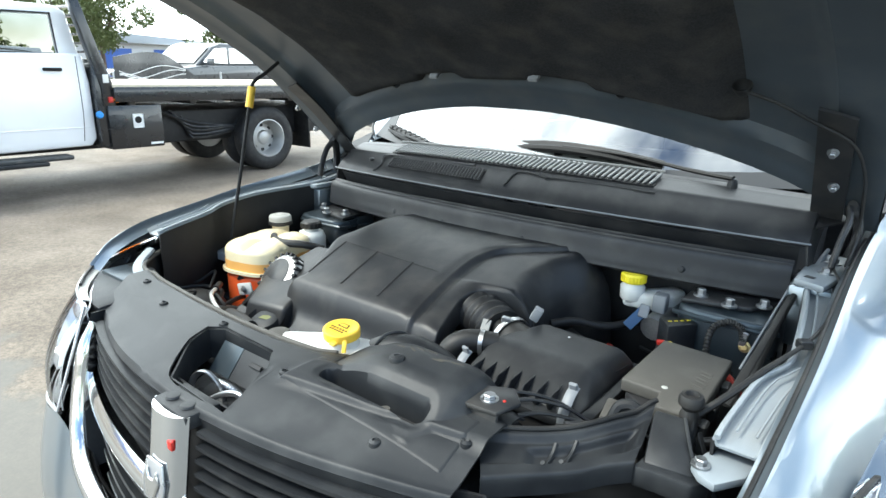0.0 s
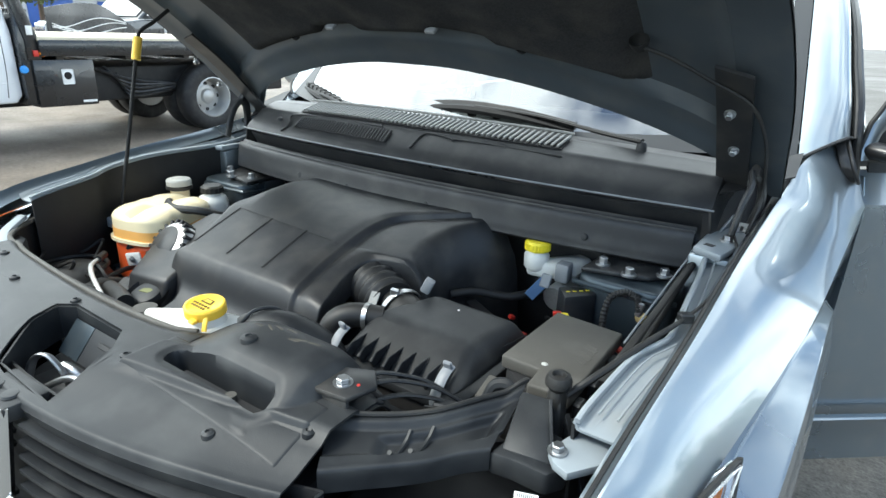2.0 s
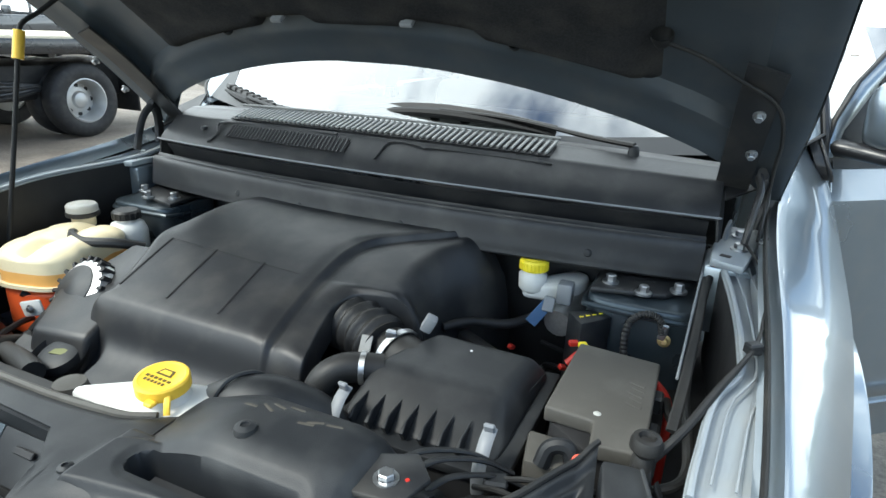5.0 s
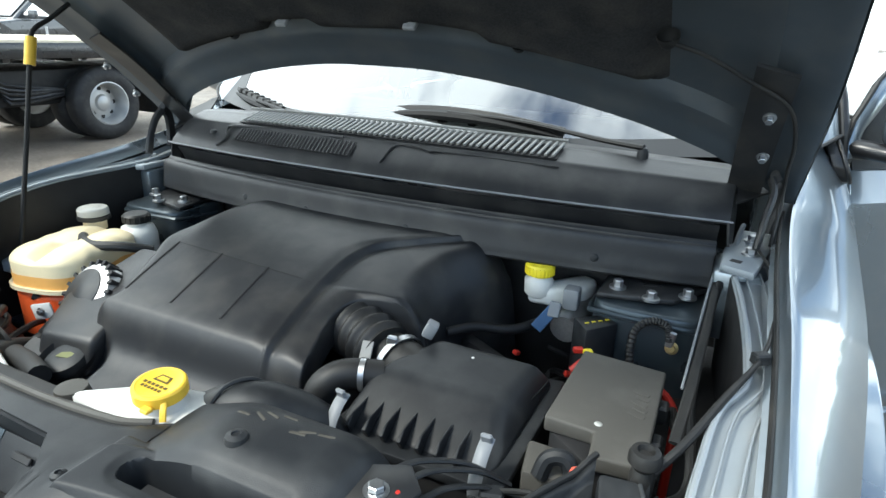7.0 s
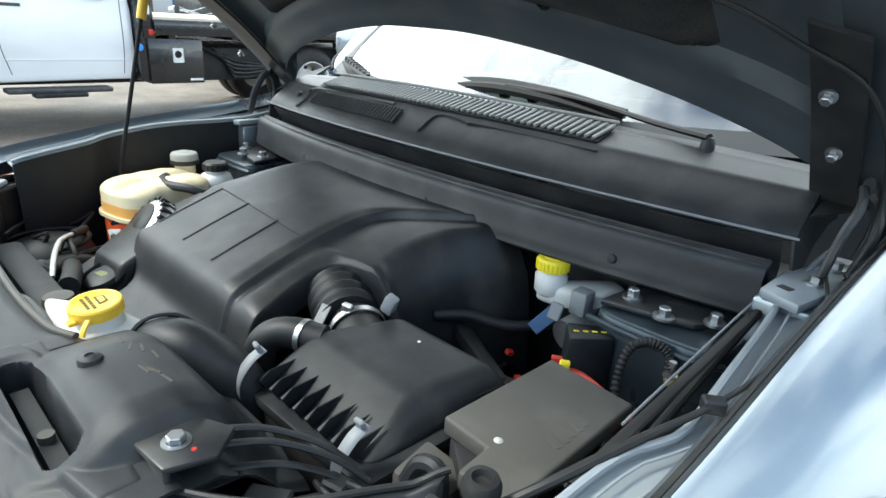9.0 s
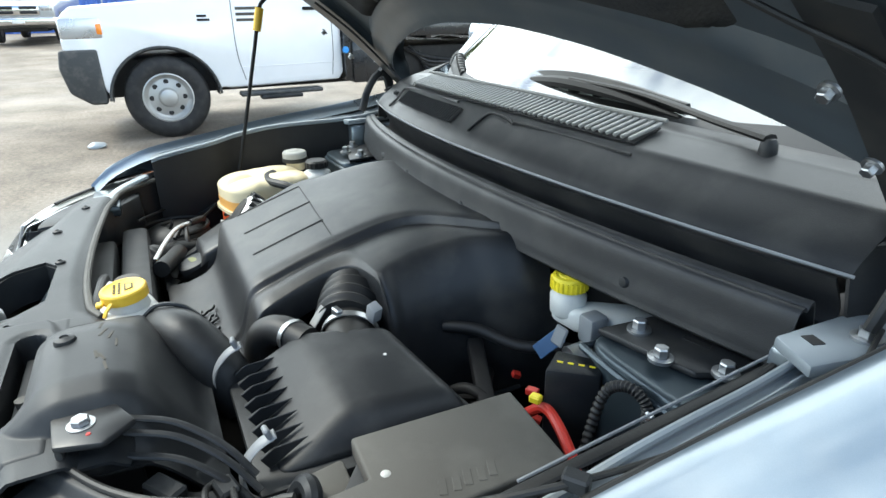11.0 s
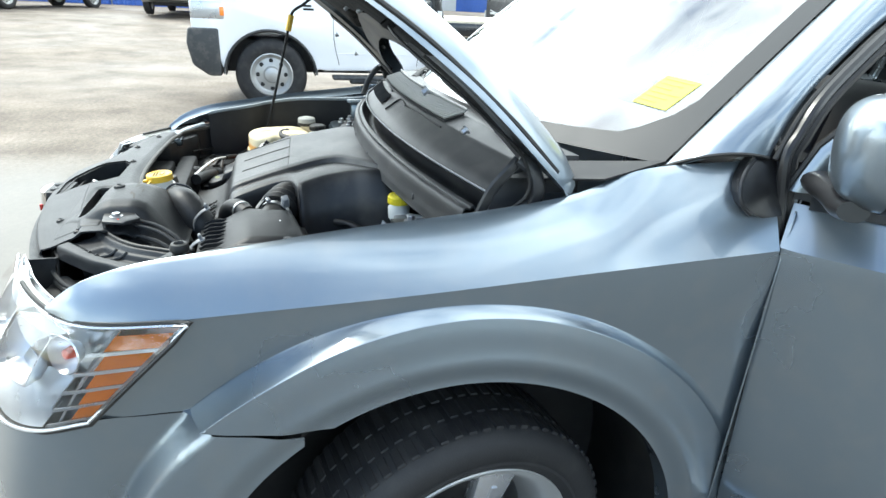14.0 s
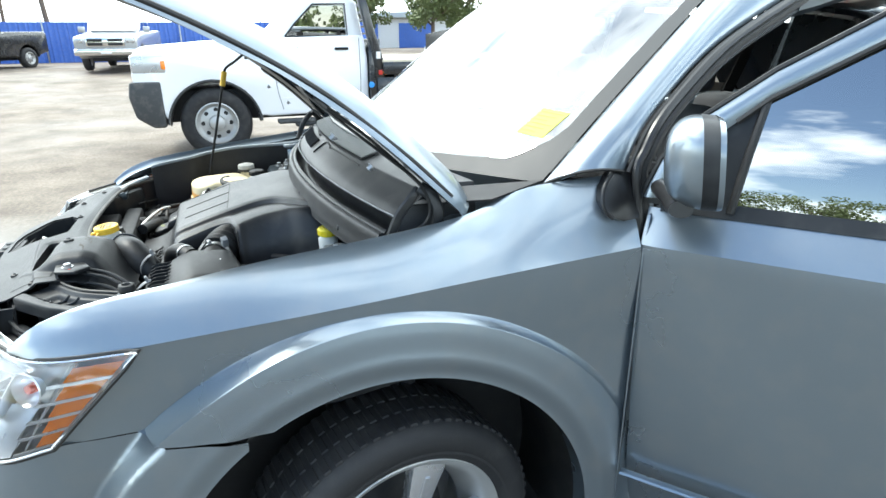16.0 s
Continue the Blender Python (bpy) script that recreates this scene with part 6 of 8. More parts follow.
# air filter box
def airbox():
    ab = thing("air_filter_box", (0.335, -0.45, 0.70), "black plastic air filter box with a ribbed lid and grey clips", "air filter box")
    top = [(0.236, -0.478), (0.262, -0.420), (0.291, -0.372), (0.436, -0.342), (0.420, -0.466)]
    tz = [0.957, 0.960, 0.966, 0.945, 0.948]
    low = [(0.222, -0.560), (0.235, -0.44), (0.275, -0.345), (0.462, -0.318), (0.452, -0.560)]
    bm = bmesh.new()
    a = [bm.verts.new((x, y, 0.905)) for x, y in low]
    b = [bm.verts.new((x, y, z)) for (x, y), z in zip(top, tz)]
    bm.faces.new(a[::-1])
    bm.faces.new(b)
    for i in range(5):
        bm.faces.new((a[i], a[(i + 1) % 5], b[(i + 1) % 5], b[i]))
    bmesh.ops.recalc_face_normals(bm, faces=bm.faces)
    bmesh.ops.bevel(bm, geom=bm.edges[:], offset=0.014, segments=4, affect="EDGES", profile=0.5)
    lid = part("lid", bm, PLASTIC, ab, "black lid with tapered ribs", sharp=60)
    for k in range(8):                      # tapered ribs on the front slope
        x = lerp(0.250, 0.425, k / 7)
        part("rib", prism([(-0.003, 0.0), (0.003, 0.0), (0.001, 0.052), (-0.001, 0.052)], -0.006, 0.012, 0.0008, 1, top=[(-0.003, 0.0), (0.003, 0.0), (0.001, 0.018), (-0.001, 0.018)], m=pose(x, -0.562, 0.912, 30, 0, 0)), PLASTIC, lid)
    part("flange", prism([(0.214, -0.578), (0.228, -0.43), (0.270, -0.336), (0.472, -0.310), (0.464, -0.576)], 0.893, 0.908, 0.004, 2), PLASTIC, ab)
    part("base", prism([(0.22, -0.57), (0.235, -0.43), (0.275, -0.345), (0.462, -0.320), (0.455, -0.570)], 0.68, 0.893, 0.012, 3), DARK, ab)
    part("seam_line", tube([(0.424, -0.46, 0.925), (0.445, -0.40, 0.922), (0.452, -0.34, 0.918)], 0.002, 5, 3), PLASTIC, lid)
    part("mount", box(0.26, 0.44, -0.55, -0.36, 0.60, 0.69, 0.01), DARK, ab)
    part("label_dot", lathe([(0, 0.0008), (0.0022, 0.0008), (0.0022, 0)], 10, Matrix.Translation((0.352, -0.395, 0.9585))), LABEL_W, lid)
    for p, r in (((0.240, -0.584, 0.912), -8), ((0.436, -0.580, 0.912), 4)):
        cl = part("clip", tube([(p[0], p[1] + 0.030, p[2] + 0.046), (p[0], p[1] + 0.010, p[2] + 0.036), (p[0], p[1] - 0.008, p[2] + 0.012), (p[0], p[1] - 0.006, p[2] - 0.022), (p[0], p[1] + 0.006, p[2] - 0.040)], 0.0085, 8, 6, flat=0.35), GREY_CLIP, ab, "light grey spring clip")
        part("clip_tab", box(-0.007, 0.007, -0.003, 0.003, 0, 0.018, 0.002, 1, pose(p[0], p[1] + 0.026, p[2] + 0.040, 20, 0, r)), GREY_CLIP, cl)
    # mass air sensor, clamp and intake hose
    hose = thing("intake_hose", (0.20, -0.40, 0.84), "black corrugated rubber intake hose with a steel clamp", "hose")
    part("bellows", tube([(0.07, -0.325, 0.915), (0.115, -0.355, 0.932), (0.160, -0.378, 0.937), (0.212, -0.402, 0.930)], 0.046, 28, 8, wave=0.0034, waves=8), RUBBER, hose)
    part("cuff", tube([(0.195, -0.388, 0.928), (0.245, -0.408, 0.926), (0.29, -0.425, 0.92)], 0.037, 24, 4), RUBBER, hose)
    part("clamp", lathe([(0.0405, -0.005), (0.0425, -0.005), (0.0425, 0.005), (0.0405, 0.005)], 30, Matrix.Translation((0.236, -0.404, 0.927)) @ Vector((0.88, -0.4, -0.17)).to_track_quat("Z", "Y").to_matrix().to_4x4()), STEEL, hose, "steel band clamp")
    part("clamp_screw", box(-0.008, 0.008, -0.005, 0.005, -0.004, 0.008, 0.002, 1, pose(0.232, -0.420, 0.966, 0, 10, 20)), STEEL, hose)
    part("sensor_plug", box(-0.009, 0.009, -0.008, 0.008, -0.014, 0.014, 0.003, 2, pose(0.276, -0.380, 0.978, 10, 25, 20)), GREY_CLIP, hose, "grey sensor plug")
    part("label_tag", box(-0.009, 0.009, -0.001, 0.001, -0.016, 0.016, 0.001, 1, pose(0.200, -0.440, 0.950, -40, 0, 10)), VENT, hose)
    eb = thing("breather_hose", (0.18, -0.49, 0.80), "short black rubber breather elbow", "hose")
    part("elbow", tube([(0.165, -0.525, 0.80), (0.168, -0.525, 0.88), (0.176, -0.518, 0.925), (0.200, -0.496, 0.942), (0.245, -0.468, 0.938)], 0.022, 16, 8), RUBBER, eb)
    part("clamp", lathe([(0.0225, -0.004), (0.024, -0.004), (0.024, 0.004), (0.0225, 0.004)], 24, Matrix.Translation((0.222, -0.482, 0.9405)) @ Vector((0.94, 0.33, 0)).to_track_quat("Z", "Y").to_matrix().to_4x4()), STEEL, eb)


airbox()


def fuse_box():
    fb = thing("fuse_box", (0.545, -0.41, 0.70), "dusty grey fuse box lid over a black box", "fuse box")
    lid = [(0.492, -0.298), (0.609, -0.306), (0.607, -0.526), (0.547, -0.532), (0.544, -0.486), (0.483, -0.484)]
    part("lid", prism(lid, 0.940, 0.962, 0.004, 3), GREY_LID, fb, "grey dusty lid")
    part("body", prism([(0.497, -0.304), (0.603, -0.312), (0.601, -0.520), (0.550, -0.526), (0.490, -0.480)], 0.72, 0.941, 0.006, 2), DARK, fb)
    part("base", box(0.49, 0.61, -0.52, -0.31, 0.60, 0.73, 0.01), DARK, fb)
    part("step_box", prism([(0.468, -0.490), (0.540, -0.492), (0.542, -0.545), (0.478, -0.552)], 0.80, 0.928, 0.006, 2), GREY_LID, fb)
    part("step_post", box(0.475, 0.54, -0.545, -0.495, 0.66, 0.81, 0.005), DARK, fb)
    part("arch", tube([(0.498, -0.548, 0.925), (0.505, -0.538, 0.945), (0.525, -0.535, 0.948), (0.538, -0.545, 0.925)], 0.010, 10, 6), PLASTIC, fb)
    part("screw", lathe([(0, 0.9632), (0.002, 0.9632), (0.0045, 0.9625), (0.005, 0.962)], 16, Matrix.Translation((0.546, -0.470, 0))), CAP_GREY, fb)
    for k in range(5):                     # moulded marks on the lid
        part("moulded_mark", box(-0.004, 0.004, -0.010 + 0.003 * (k % 2), 0.010, 0, 0.0012, 0.0004, 1, pose(0.585 + 0.004 * (k % 2), -0.43 + 0.013 * k, 0.9615, 0, 0, 70)), GREY_LID, fb)
    for y in (-0.36, -0.44, -0.50):
        part("side_clip", box(0.606, 0.620, y - 0.012, y + 0.012, 0.918, 0.944, 0.003, 1), PLASTIC, fb)
    rt = thing("terminal_flag", (0.543, -0.575, 0.92), "orange-red plastic terminal cover flap", "terminal cover")
    part("flap", prism([(-0.006, -0.018), (0.006, -0.018), (0.008, 0.006), (0.0, 0.016), (-0.008, 0.006)], -0.002, 0.002, 0.001, 1, m=pose(0.540, -0.570, 0.962, 55, 20, -15) @ Matrix.Diagonal((0.75, 0.75, 0.75, 1))), RED_CLIP, rt)
    part("stem", box(-0.008, 0.008, -0.006, 0.006, -0.06, 0.0, 0.002, 1, pose(0.540, -0.566, 0.950)), DARK, rt)
    rl = thing("relay_box", (0.489, -0.205, 0.80), "black relay box with small yellow print", "relay box")
    part("body", prism([(0.452, -0.204), (0.500, -0.168), (0.524, -0.194), (0.482, -0.244)], 0.80, 0.966, 0.005, 2), PLASTIC, rl)
    part("support", box(0.47, 0.51, -0.22, -0.18, 0.62, 0.81, 0.004), DARK, rl)
    for k in range(4):
        part("print_bar", box(-0.004, 0.003, -0.0014, 0.0014, 0, 0.0008, 0, m=pose(0.478 + 0.009 * k, -0.218 + 0.009 * k, 0.9662, 0, 0, 42)), YELLOW_BRIGHT, rl)
    rc = thing("battery_cable", (0.58, -0.25, 0.80), "red battery cable beside the strut tower", "cable")
    part("red_sleeve", tube([(0.470, -0.262, 0.90), (0.500, -0.252, 0.925), (0.56, -0.268, 0.925), (0.605, -0.290, 0.920), (0.628, -0.318, 0.905), (0.632, -0.34, 0.86), (0.632, -0.36, 0.78)], 0.0065, 10, 8), RED, rc)
    part("yellow_plug", box(-0.007, 0.007, -0.006, 0.006, -0.005, 0.005, 0.002, 1, pose(0.492, -0.262, 0.938, 0, 0, 30)), YELLOW_BRIGHT, rc)
    part("red_plug", box(-0.008, 0.007, -0.005, 0.005, -0.004, 0.004, 0.001, 1, pose(0.476, -0.255, 0.935, 0, 0, 30)), RED, rc)
    part("ground_lead", tube([(0.640, -0.40, 0.93), (0.63, -0.36, 0.915), (0.625, -0.33, 0.92)], 0.006, 8, 6), RUBBER, rc)


fuse_box()


def brake():
    br = thing("brake_fluid_bottle", (0.37, -0.12, 0.90), "white brake fluid bottle with a bright yellow cap", "brake fluid bottle")
    m = pose(0.368, -0.122, 0, 0, 0, 0)
    part("bottle", lathe([(0, 0.950), (0.018, 0.952), (0.025, 0.960), (0.026, 0.985), (0.021, 0.990), (0.021, 0.998)], 28, m), WHITE_PL, br, sharp=50)
    cap = part("cap", lathe([(0, 1.0165), (0.006, 1.0165), (0.007, 1.0145), (0.010, 1.0145), (0.011, 1.016), (0.014, 1.016), (0.015, 1.0145), (0.0185, 1.0145), (0.020, 1.016), (0.0235, 1.015), (0.0255, 1.011), (0.0255, 0.996), (0.022, 0.994)], 36, m), YELLOW_BRIGHT, br, "bright yellow cap with embossed rings")
    for k in range(24):
        part("knurl", box(0.0245, 0.0268, -0.0016, 0.0016, 0.996, 1.011, 0.0005, 1, m @ pose(0, 0, 0, 0, 0, k * 15)), YELLOW_BRIGHT, cap)
    part("arm", prism([(0.352, -0.142), (0.40, -0.135), (0.450, -0.098), (0.462, -0.045), (0.43, -0.03), (0.385, -0.085)], 0.940, 0.975, 0.010, 3), WHITE_PL, br, "milky arm to the cylinder")
    part("cylinder", tube([(0.43, -0.16, 0.915), (0.44, -0.09, 0.925), (0.445, -0.02, 0.93)], 0.026, 16, 4), ALU, br)
    part("booster_neck", tube([(0.44, -0.03, 0.90), (0.44, 0.0, 0.90)], 0.05, 20, 1), DARKSTEEL, br)
    part("valve", box(0.418, 0.446, -0.145, -0.115, 0.945, 0.985, 0.005, 2), GREY_CLIP, br)
    part("blue_tag", box(-0.011, 0.011, -0.001, 0.001, -0.024, 0.024, 0.001, 1, pose(0.398, -0.175, 0.935, -18, 38, 12)), BLUE_TAG, br, "dark blue paper tag")
    part("tag_clip", box(-0.010, 0.010, -0.002, 0.002, -0.016, 0.012, 0.002, 1, pose(0.412, -0.168, 0.955, -18, 8, 12)), GREY_CLIP, br)


brake()


def tower(sx):
    """Strut tower: pressed sheet box with studs, a brace plate and a ground strap."""
    fin = (lambda b: b) if sx > 0 else mirror_x
    tw = thing("strut_tower", (sx * 0.57, -0.10, 0.60), "dark painted steel strut tower with studs and wiring", "strut tower", "strut towers")

    def f(u, v):
        a = 2 * math.pi * u
        c, s = math.cos(a), math.sin(a)
        e = 0.42
        rx, ry = 0.092 * math.copysign(abs(c) ** e, c), 0.088 * math.copysign(abs(s) ** e, s)
        if v < 0.6:
            k, z = 1.0 + 0.06 * (1 - v / 0.6), lerp(0.60, 0.968, v / 0.6)
        else:
            w = (v - 0.6) / 0.4
            k = 1.0 - 0.20 * w * w if w < 0.5 else 0.95 - (w - 0.5) * 1.9
            z = 0.968 + 0.020 * math.sin(min(w * 2, 1) * math.pi / 2)
        return (0.565 + rx * k, -0.100 + ry * max(k, 0), z)
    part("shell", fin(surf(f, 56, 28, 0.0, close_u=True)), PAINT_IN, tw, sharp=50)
    part("brace_plate", fin(prism([(0.478, -0.165), (0.60, -0.135), (0.650, -0.045), (0.60, -0.015), (0.49, -0.05)], 0.990, 0.999, 0.003)), DARKSTEEL, tw)
    part("plate_hole", fin(prism([(0.545, -0.095), (0.575, -0.085), (0.57, -0.075), (0.54, -0.085)], 0.9992, 1.0, 0.0)), DARK, tw)
    for x, y in ((0.506, -0.125), (0.617, -0.110), (0.563, -0.148)):
        part("stud_nut", fin(bolt((x, y, 0.998), 0.0085, 0.016, 1.7)), STEEL, tw)
    part("lip_fold", fin(tube([(0.470, -0.06, 0.962), (0.472, -0.165, 0.972), (0.49, -0.185, 0.976), (0.62, -0.186, 0.974), (0.655, -0.165, 0.972)], 0.005, 8, 5)), PAINT_IN, tw)
    if sx > 0:
        part("ground_bolt", bolt((0.608, -0.196, 0.945), 0.0065, 0.010, 1.6, pose(0, 0, 0, 78)), mat("brass_plated", (0.55, 0.42, 0.2), 0.35, metal=0.9), tw, "brass-coloured ground bolt")
        part("ground_lead", tube([(0.604, -0.202, 0.958), (0.597, -0.200, 0.980), (0.575, -0.205, 0.988), (0.553, -0.212, 0.972), (0.550, -0.225, 0.935), (0.562, -0.245, 0.90), (0.58, -0.255, 0.86)], 0.0060, 10, 8, wave=0.0008, waves=34), RUBBER, tw, "corrugated black conduit")
        part("lead_lug", box(-0.006, 0.006, -0.003, 0.003, -0.014, 0.014, 0.002, 1, pose(0.605, -0.203, 0.962, 0, 10, 0)), STEEL, tw)


tower(1)
tower(-1)


def driver_side():
    """Harness, rubber stop, hood bumper post, bracket and lamp housing top on the driver side."""
    hs = thing("fender_harness", (0.70, -0.38, 1.03), "black taped wiring harness along the fender rail", "cable")
    part("conduit", tube([(0.708, -0.03, 1.078), (0.728, -0.10, 1.066), (0.732, -0.18, 1.064), (0.722, -0.30, 1.058), (0.706, -0.385, 1.052), (0.672, -0.46, 1.032), (0.640, -0.53, 1.010), (0.610, -0.57, 0.985)], lambda s: 0.0026 + 0.0024 * step(0.5, 0.8, s), 9, 8), RUBBER, hs)
    part("clip", box(-0.010, 0.010, -0.007, 0.007, -0.007, 0.007, 0.002, 1, pose(0.706, -0.383, 1.052, 0, 0, 35)), PLASTIC, hs)
    part("hose", tube([(0.660, -0.10, 1.03), (0.650, -0.20, 0.99), (0.645, -0.35, 0.955), (0.650, -0.45, 0.955), (0.648, -0.54, 0.955), (0.60, -0.575, 0.945)], 0.006, 10, 8), RUBBER, hs)
    part("seal_strip", tube([(0.664, -0.015, 1.045), (0.655, -0.12, 1.025), (0.648, -0.25, 1.005), (0.640, -0.38, 0.985), (0.632, -0.47, 0.965)], 0.007, 8, 6, flat=0.4), RUBBER, hs)
    part("taped_edge", tube([(0.655, -0.012, 1.052), (0.646, -0.12, 1.030), (0.638, -0.25, 1.008), (0.630, -0.38, 0.985)], 0.0018, 6, 6), GREY_CLIP, hs)
    ps = thing("hood_bump_stop", (0.606, -0.572, 0.86), "black rubber hood bump stop on a plastic post", "bump stop")
    part("post", prism([(-0.020, -0.018), (0.020, -0.018), (0.020, 0.018), (-0.020, 0.018)], 0.84, 0.992, 0.004, 2, top=[(-0.010, -0.010), (0.010, -0.010), (0.010, 0.010), (-0.010, 0.010)], m=Matrix.Translation((0.606, -0.572, 0))), PLASTIC, ps)
    part("stop", lathe([(0, 1.012), (0.007, 1.014), (0.009, 1.020), (0.014, 1.019), (0.0165, 1.013), (0.0165, 1.006), (0.013, 1.002), (0.010, 0.998), (0.0125, 0.990), (0.0125, 0.976)], 28, Matrix.Translation((0.606, -0.572, 0))), RUBBER, ps)
    part("gusset", prism([(0.0, 0.0), (0.06, 0.0), (0.0, 0.10)], -0.004, 0.004, 0.001, 1, m=pose(0.622, -0.572, 0.87, 90, 0, -30)), PLASTIC, ps)
    part("gusset", prism([(0.0, 0.0), (0.07, 0.0), (0.0, 0.07)], -0.004, 0.004, 0.001, 1, m=pose(0.606, -0.555, 0.87, 90, 0, 70)), PLASTIC, ps)
    lh = thing("lamp_housing_cover", (0.52, -0.70, 0.86), "black moulded beam with a recessed tray above the headlamp", "lamp cover")
    rear = [curve(list(zip((0.0, 0.18, 0.35, 0.52, 0.76, 1.0), c))) for c in ((0.392, 0.438, 0.469, 0.495, 0.526, 0.559), (-0.748, -0.719, -0.694, -0.664, -0.609, -0.556))]
    crest = [curve(list(zip((0.0, 0.22, 0.42, 0.62, 0.82, 1.0), c))) for c in ((0.436, 0.475, 0.501, 0.526, 0.548, 0.572), (-0.812, -0.775, -0.751, -0.725, -0.694, -0.668))]

    def beam(u, v):
        a = Vector((rear[0](u), rear[1](u), 0.0))
        b = Vector((crest[0](u), crest[1](u), 0.0))
        if v < 0.75:
            k = v / 0.75
            p = a.lerp(b, k)
            floor = step(0.10, 0.24, k) * step(0.86, 0.70, k)
            tray = step(0.20, 0.28, u) * step(0.96, 0.86, u) * step(0.30, 0.40, k) * step(0.88, 0.80, k)
            p.z = lerp(0.972, 0.962, k) - 0.008 * floor - 0.010 * tray + 0.012 * step(0.86, 1.0, u) * (1 - k)
            return p
        k = (v - 0.75) / 0.25                       # rounded nose, then the front face
        s = (b - a).normalized()
        return Vector((b.x, b.y, 0.962)) + s * (0.010 * math.sin(min(k * 2, 1) * math.pi / 2)) + Vector((0, 0, -0.006 * min(k * 2, 1) ** 2 - 0.034 * max(k - 0.3, 0.0)))
    part("beam", surf(beam, 70, 56, 0.003), PLASTIC, lh, sharp=50)
    part("rear_lip", tube([Vector(beam(i / 24, 0.0)) + Vector((0, 0, 0.002)) for i in range(25)], 0.0036, 8, 1), RUBBER, lh, "black rolled rear lip")
    for u in (0.34, 0.47):
        part("rib", tube([Vector(beam(u + 0.05 - 0.06 * k / 6, 0.20 + 0.45 * k / 6)) + Vector((0, 0, 0.002)) for k in range(7)], 0.0030, 6, 1), PLASTIC, lh)
    part("end_box", prism([(0.570, -0.676), (0.600, -0.672), (0.640, -0.672), (0.656, -0.648), (0.632, -0.600), (0.585, -0.595)], 0.925, 0.956, 0.005, 2), PLASTIC, lh)
    web = bmesh.new()
    wv = [web.verts.new(p) for p in ((0.566, -0.590, 0.992), (0.606, -0.585, 0.992), (0.640, -0.655, 0.958), (0.580, -0.664, 0.958), (0.566, -0.590, 0.93), (0.606, -0.585, 0.93), (0.640, -0.655, 0.93), (0.580, -0.664, 0.93))]
    for q in ((0, 1, 2, 3), (4, 7, 6, 5), (0, 4, 5, 1), (1, 5, 6, 2), (2, 6, 7, 3), (3, 7, 4, 0)):
        web.faces.new([wv[i] for i in q])
    bmesh.ops.recalc_face_normals(web, faces=web.faces)
    bmesh.ops.bevel(web, geom=web.edges[:], offset=0.005, segments=2, affect="EDGES", profile=0.5)
    part("web", web, PLASTIC, lh, "sloping web up to the bump stop")
    part("web_rib", tube([(0.606, -0.592, 0.994), (0.622, -0.622, 0.978), (0.638, -0.650, 0.962)], 0.0022, 6, 3), PLASTIC, lh)
    part("shelf", prism([(0.44, -0.84), (0.52, -0.85), (0.70, -0.75), (0.70, -0.58), (0.60, -0.58), (0.43, -0.70)], 0.86, 0.885, 0.004), DARK, lh)
    part("shelf_support", box(0.46, 0.66, -0.78, -0.62, 0.60, 0.862, 0.01), DARK, lh)
    part("front_rod", tube([(0.43, -0.842, 0.915), (0.49, -0.808, 0.905), (0.545, -0.757, 0.903), (0.60, -0.700, 0.908), (0.62, -0.670, 0.915)], 0.005, 10, 6), PLASTIC, lh)
    part("lower_duct", tube([(0.455, -0.82, 0.893), (0.51, -0.785, 0.897), (0.545, -0.752, 0.893)], 0.015, 12, 6, flat=0.6), PLASTIC, lh)
    part("connector", box(-0.014, 0.014, -0.012, 0.012, -0.010, 0.012, 0.003, 1, pose(0.585, -0.735, 0.897, 0, 12, 40)), PLASTIC, lh)
    part("wire", tube([(0.592, -0.733, 0.905), (0.618, -0.728, 0.912), (0.640, -0.735, 0.925), (0.648, -0.742, 0.940)], 0.0025, 8, 6), GREY_CLIP, lh)
    part("corner_bolt", bolt((0.642, -0.650, 0.974), 0.0075, 0.010, 1.5), STEEL, lh, "zinc corner bolt")
    part("corner_tab", prism([(0.632, -0.652), (0.644, -0.668), (0.664, -0.676), (0.690, -0.64), (0.702, -0.585), (0.656, -0.585), (0.640, -0.618)], 0.962, 0.9735, 0.003), INNER_LIP, lh, "pale steel tongue under the corner bolt")
    part("label", box(-0.024, 0.024, -0.008, 0.008, 0, 0.001, 0, m=pose(0.628, -0.692, 0.934, 40, 0, 20) @ Matrix.Diagonal((0.55, 0.5, 1, 1))), LABEL_W, lh, "white bar-code label")
    for k in range(9):
        part("label_bar", box(-0.018 + k * 0.004, -0.0165 + k * 0.004, -0.003, 0.005, 0.0011, 0.0016, 0, m=pose(0.628, -0.692, 0.934, 40, 0, 20) @ Matrix.Diagonal((0.55, 0.5, 1, 1))), BLADE, lh)
    bk = thing("support_bracket", (0.39, -0.70, 0.86), "black steel bracket with a zinc bolt", "bracket")
    part("plate", prism([(0.358, -0.748), (0.412, -0.742), (0.425, -0.70), (0.40, -0.672), (0.362, -0.690)], 0.990, 0.998, 0.003), DARKSTEEL, bk)
    part("leg", box(0.362, 0.412, -0.742, -0.735, 0.88, 0.992, 0.003), DARKSTEEL, bk)
    part("leg_side", box(0.36, 0.367, -0.745, -0.68, 0.88, 0.992, 0.003), DARKSTEEL, bk)
    part("bolt", bolt((0.387, -0.719, 0.997), 0.0085, 0.009, 1.5), STEEL, bk)
    # small red dot painted in for a reddish reflection on the plate
    part("red_glint", lathe([(0, 0.001), (0.002, 0.001), (0.0025, 0)], 8, Matrix.Translation((0.406, -0.712, 0.998))), RED, bk)
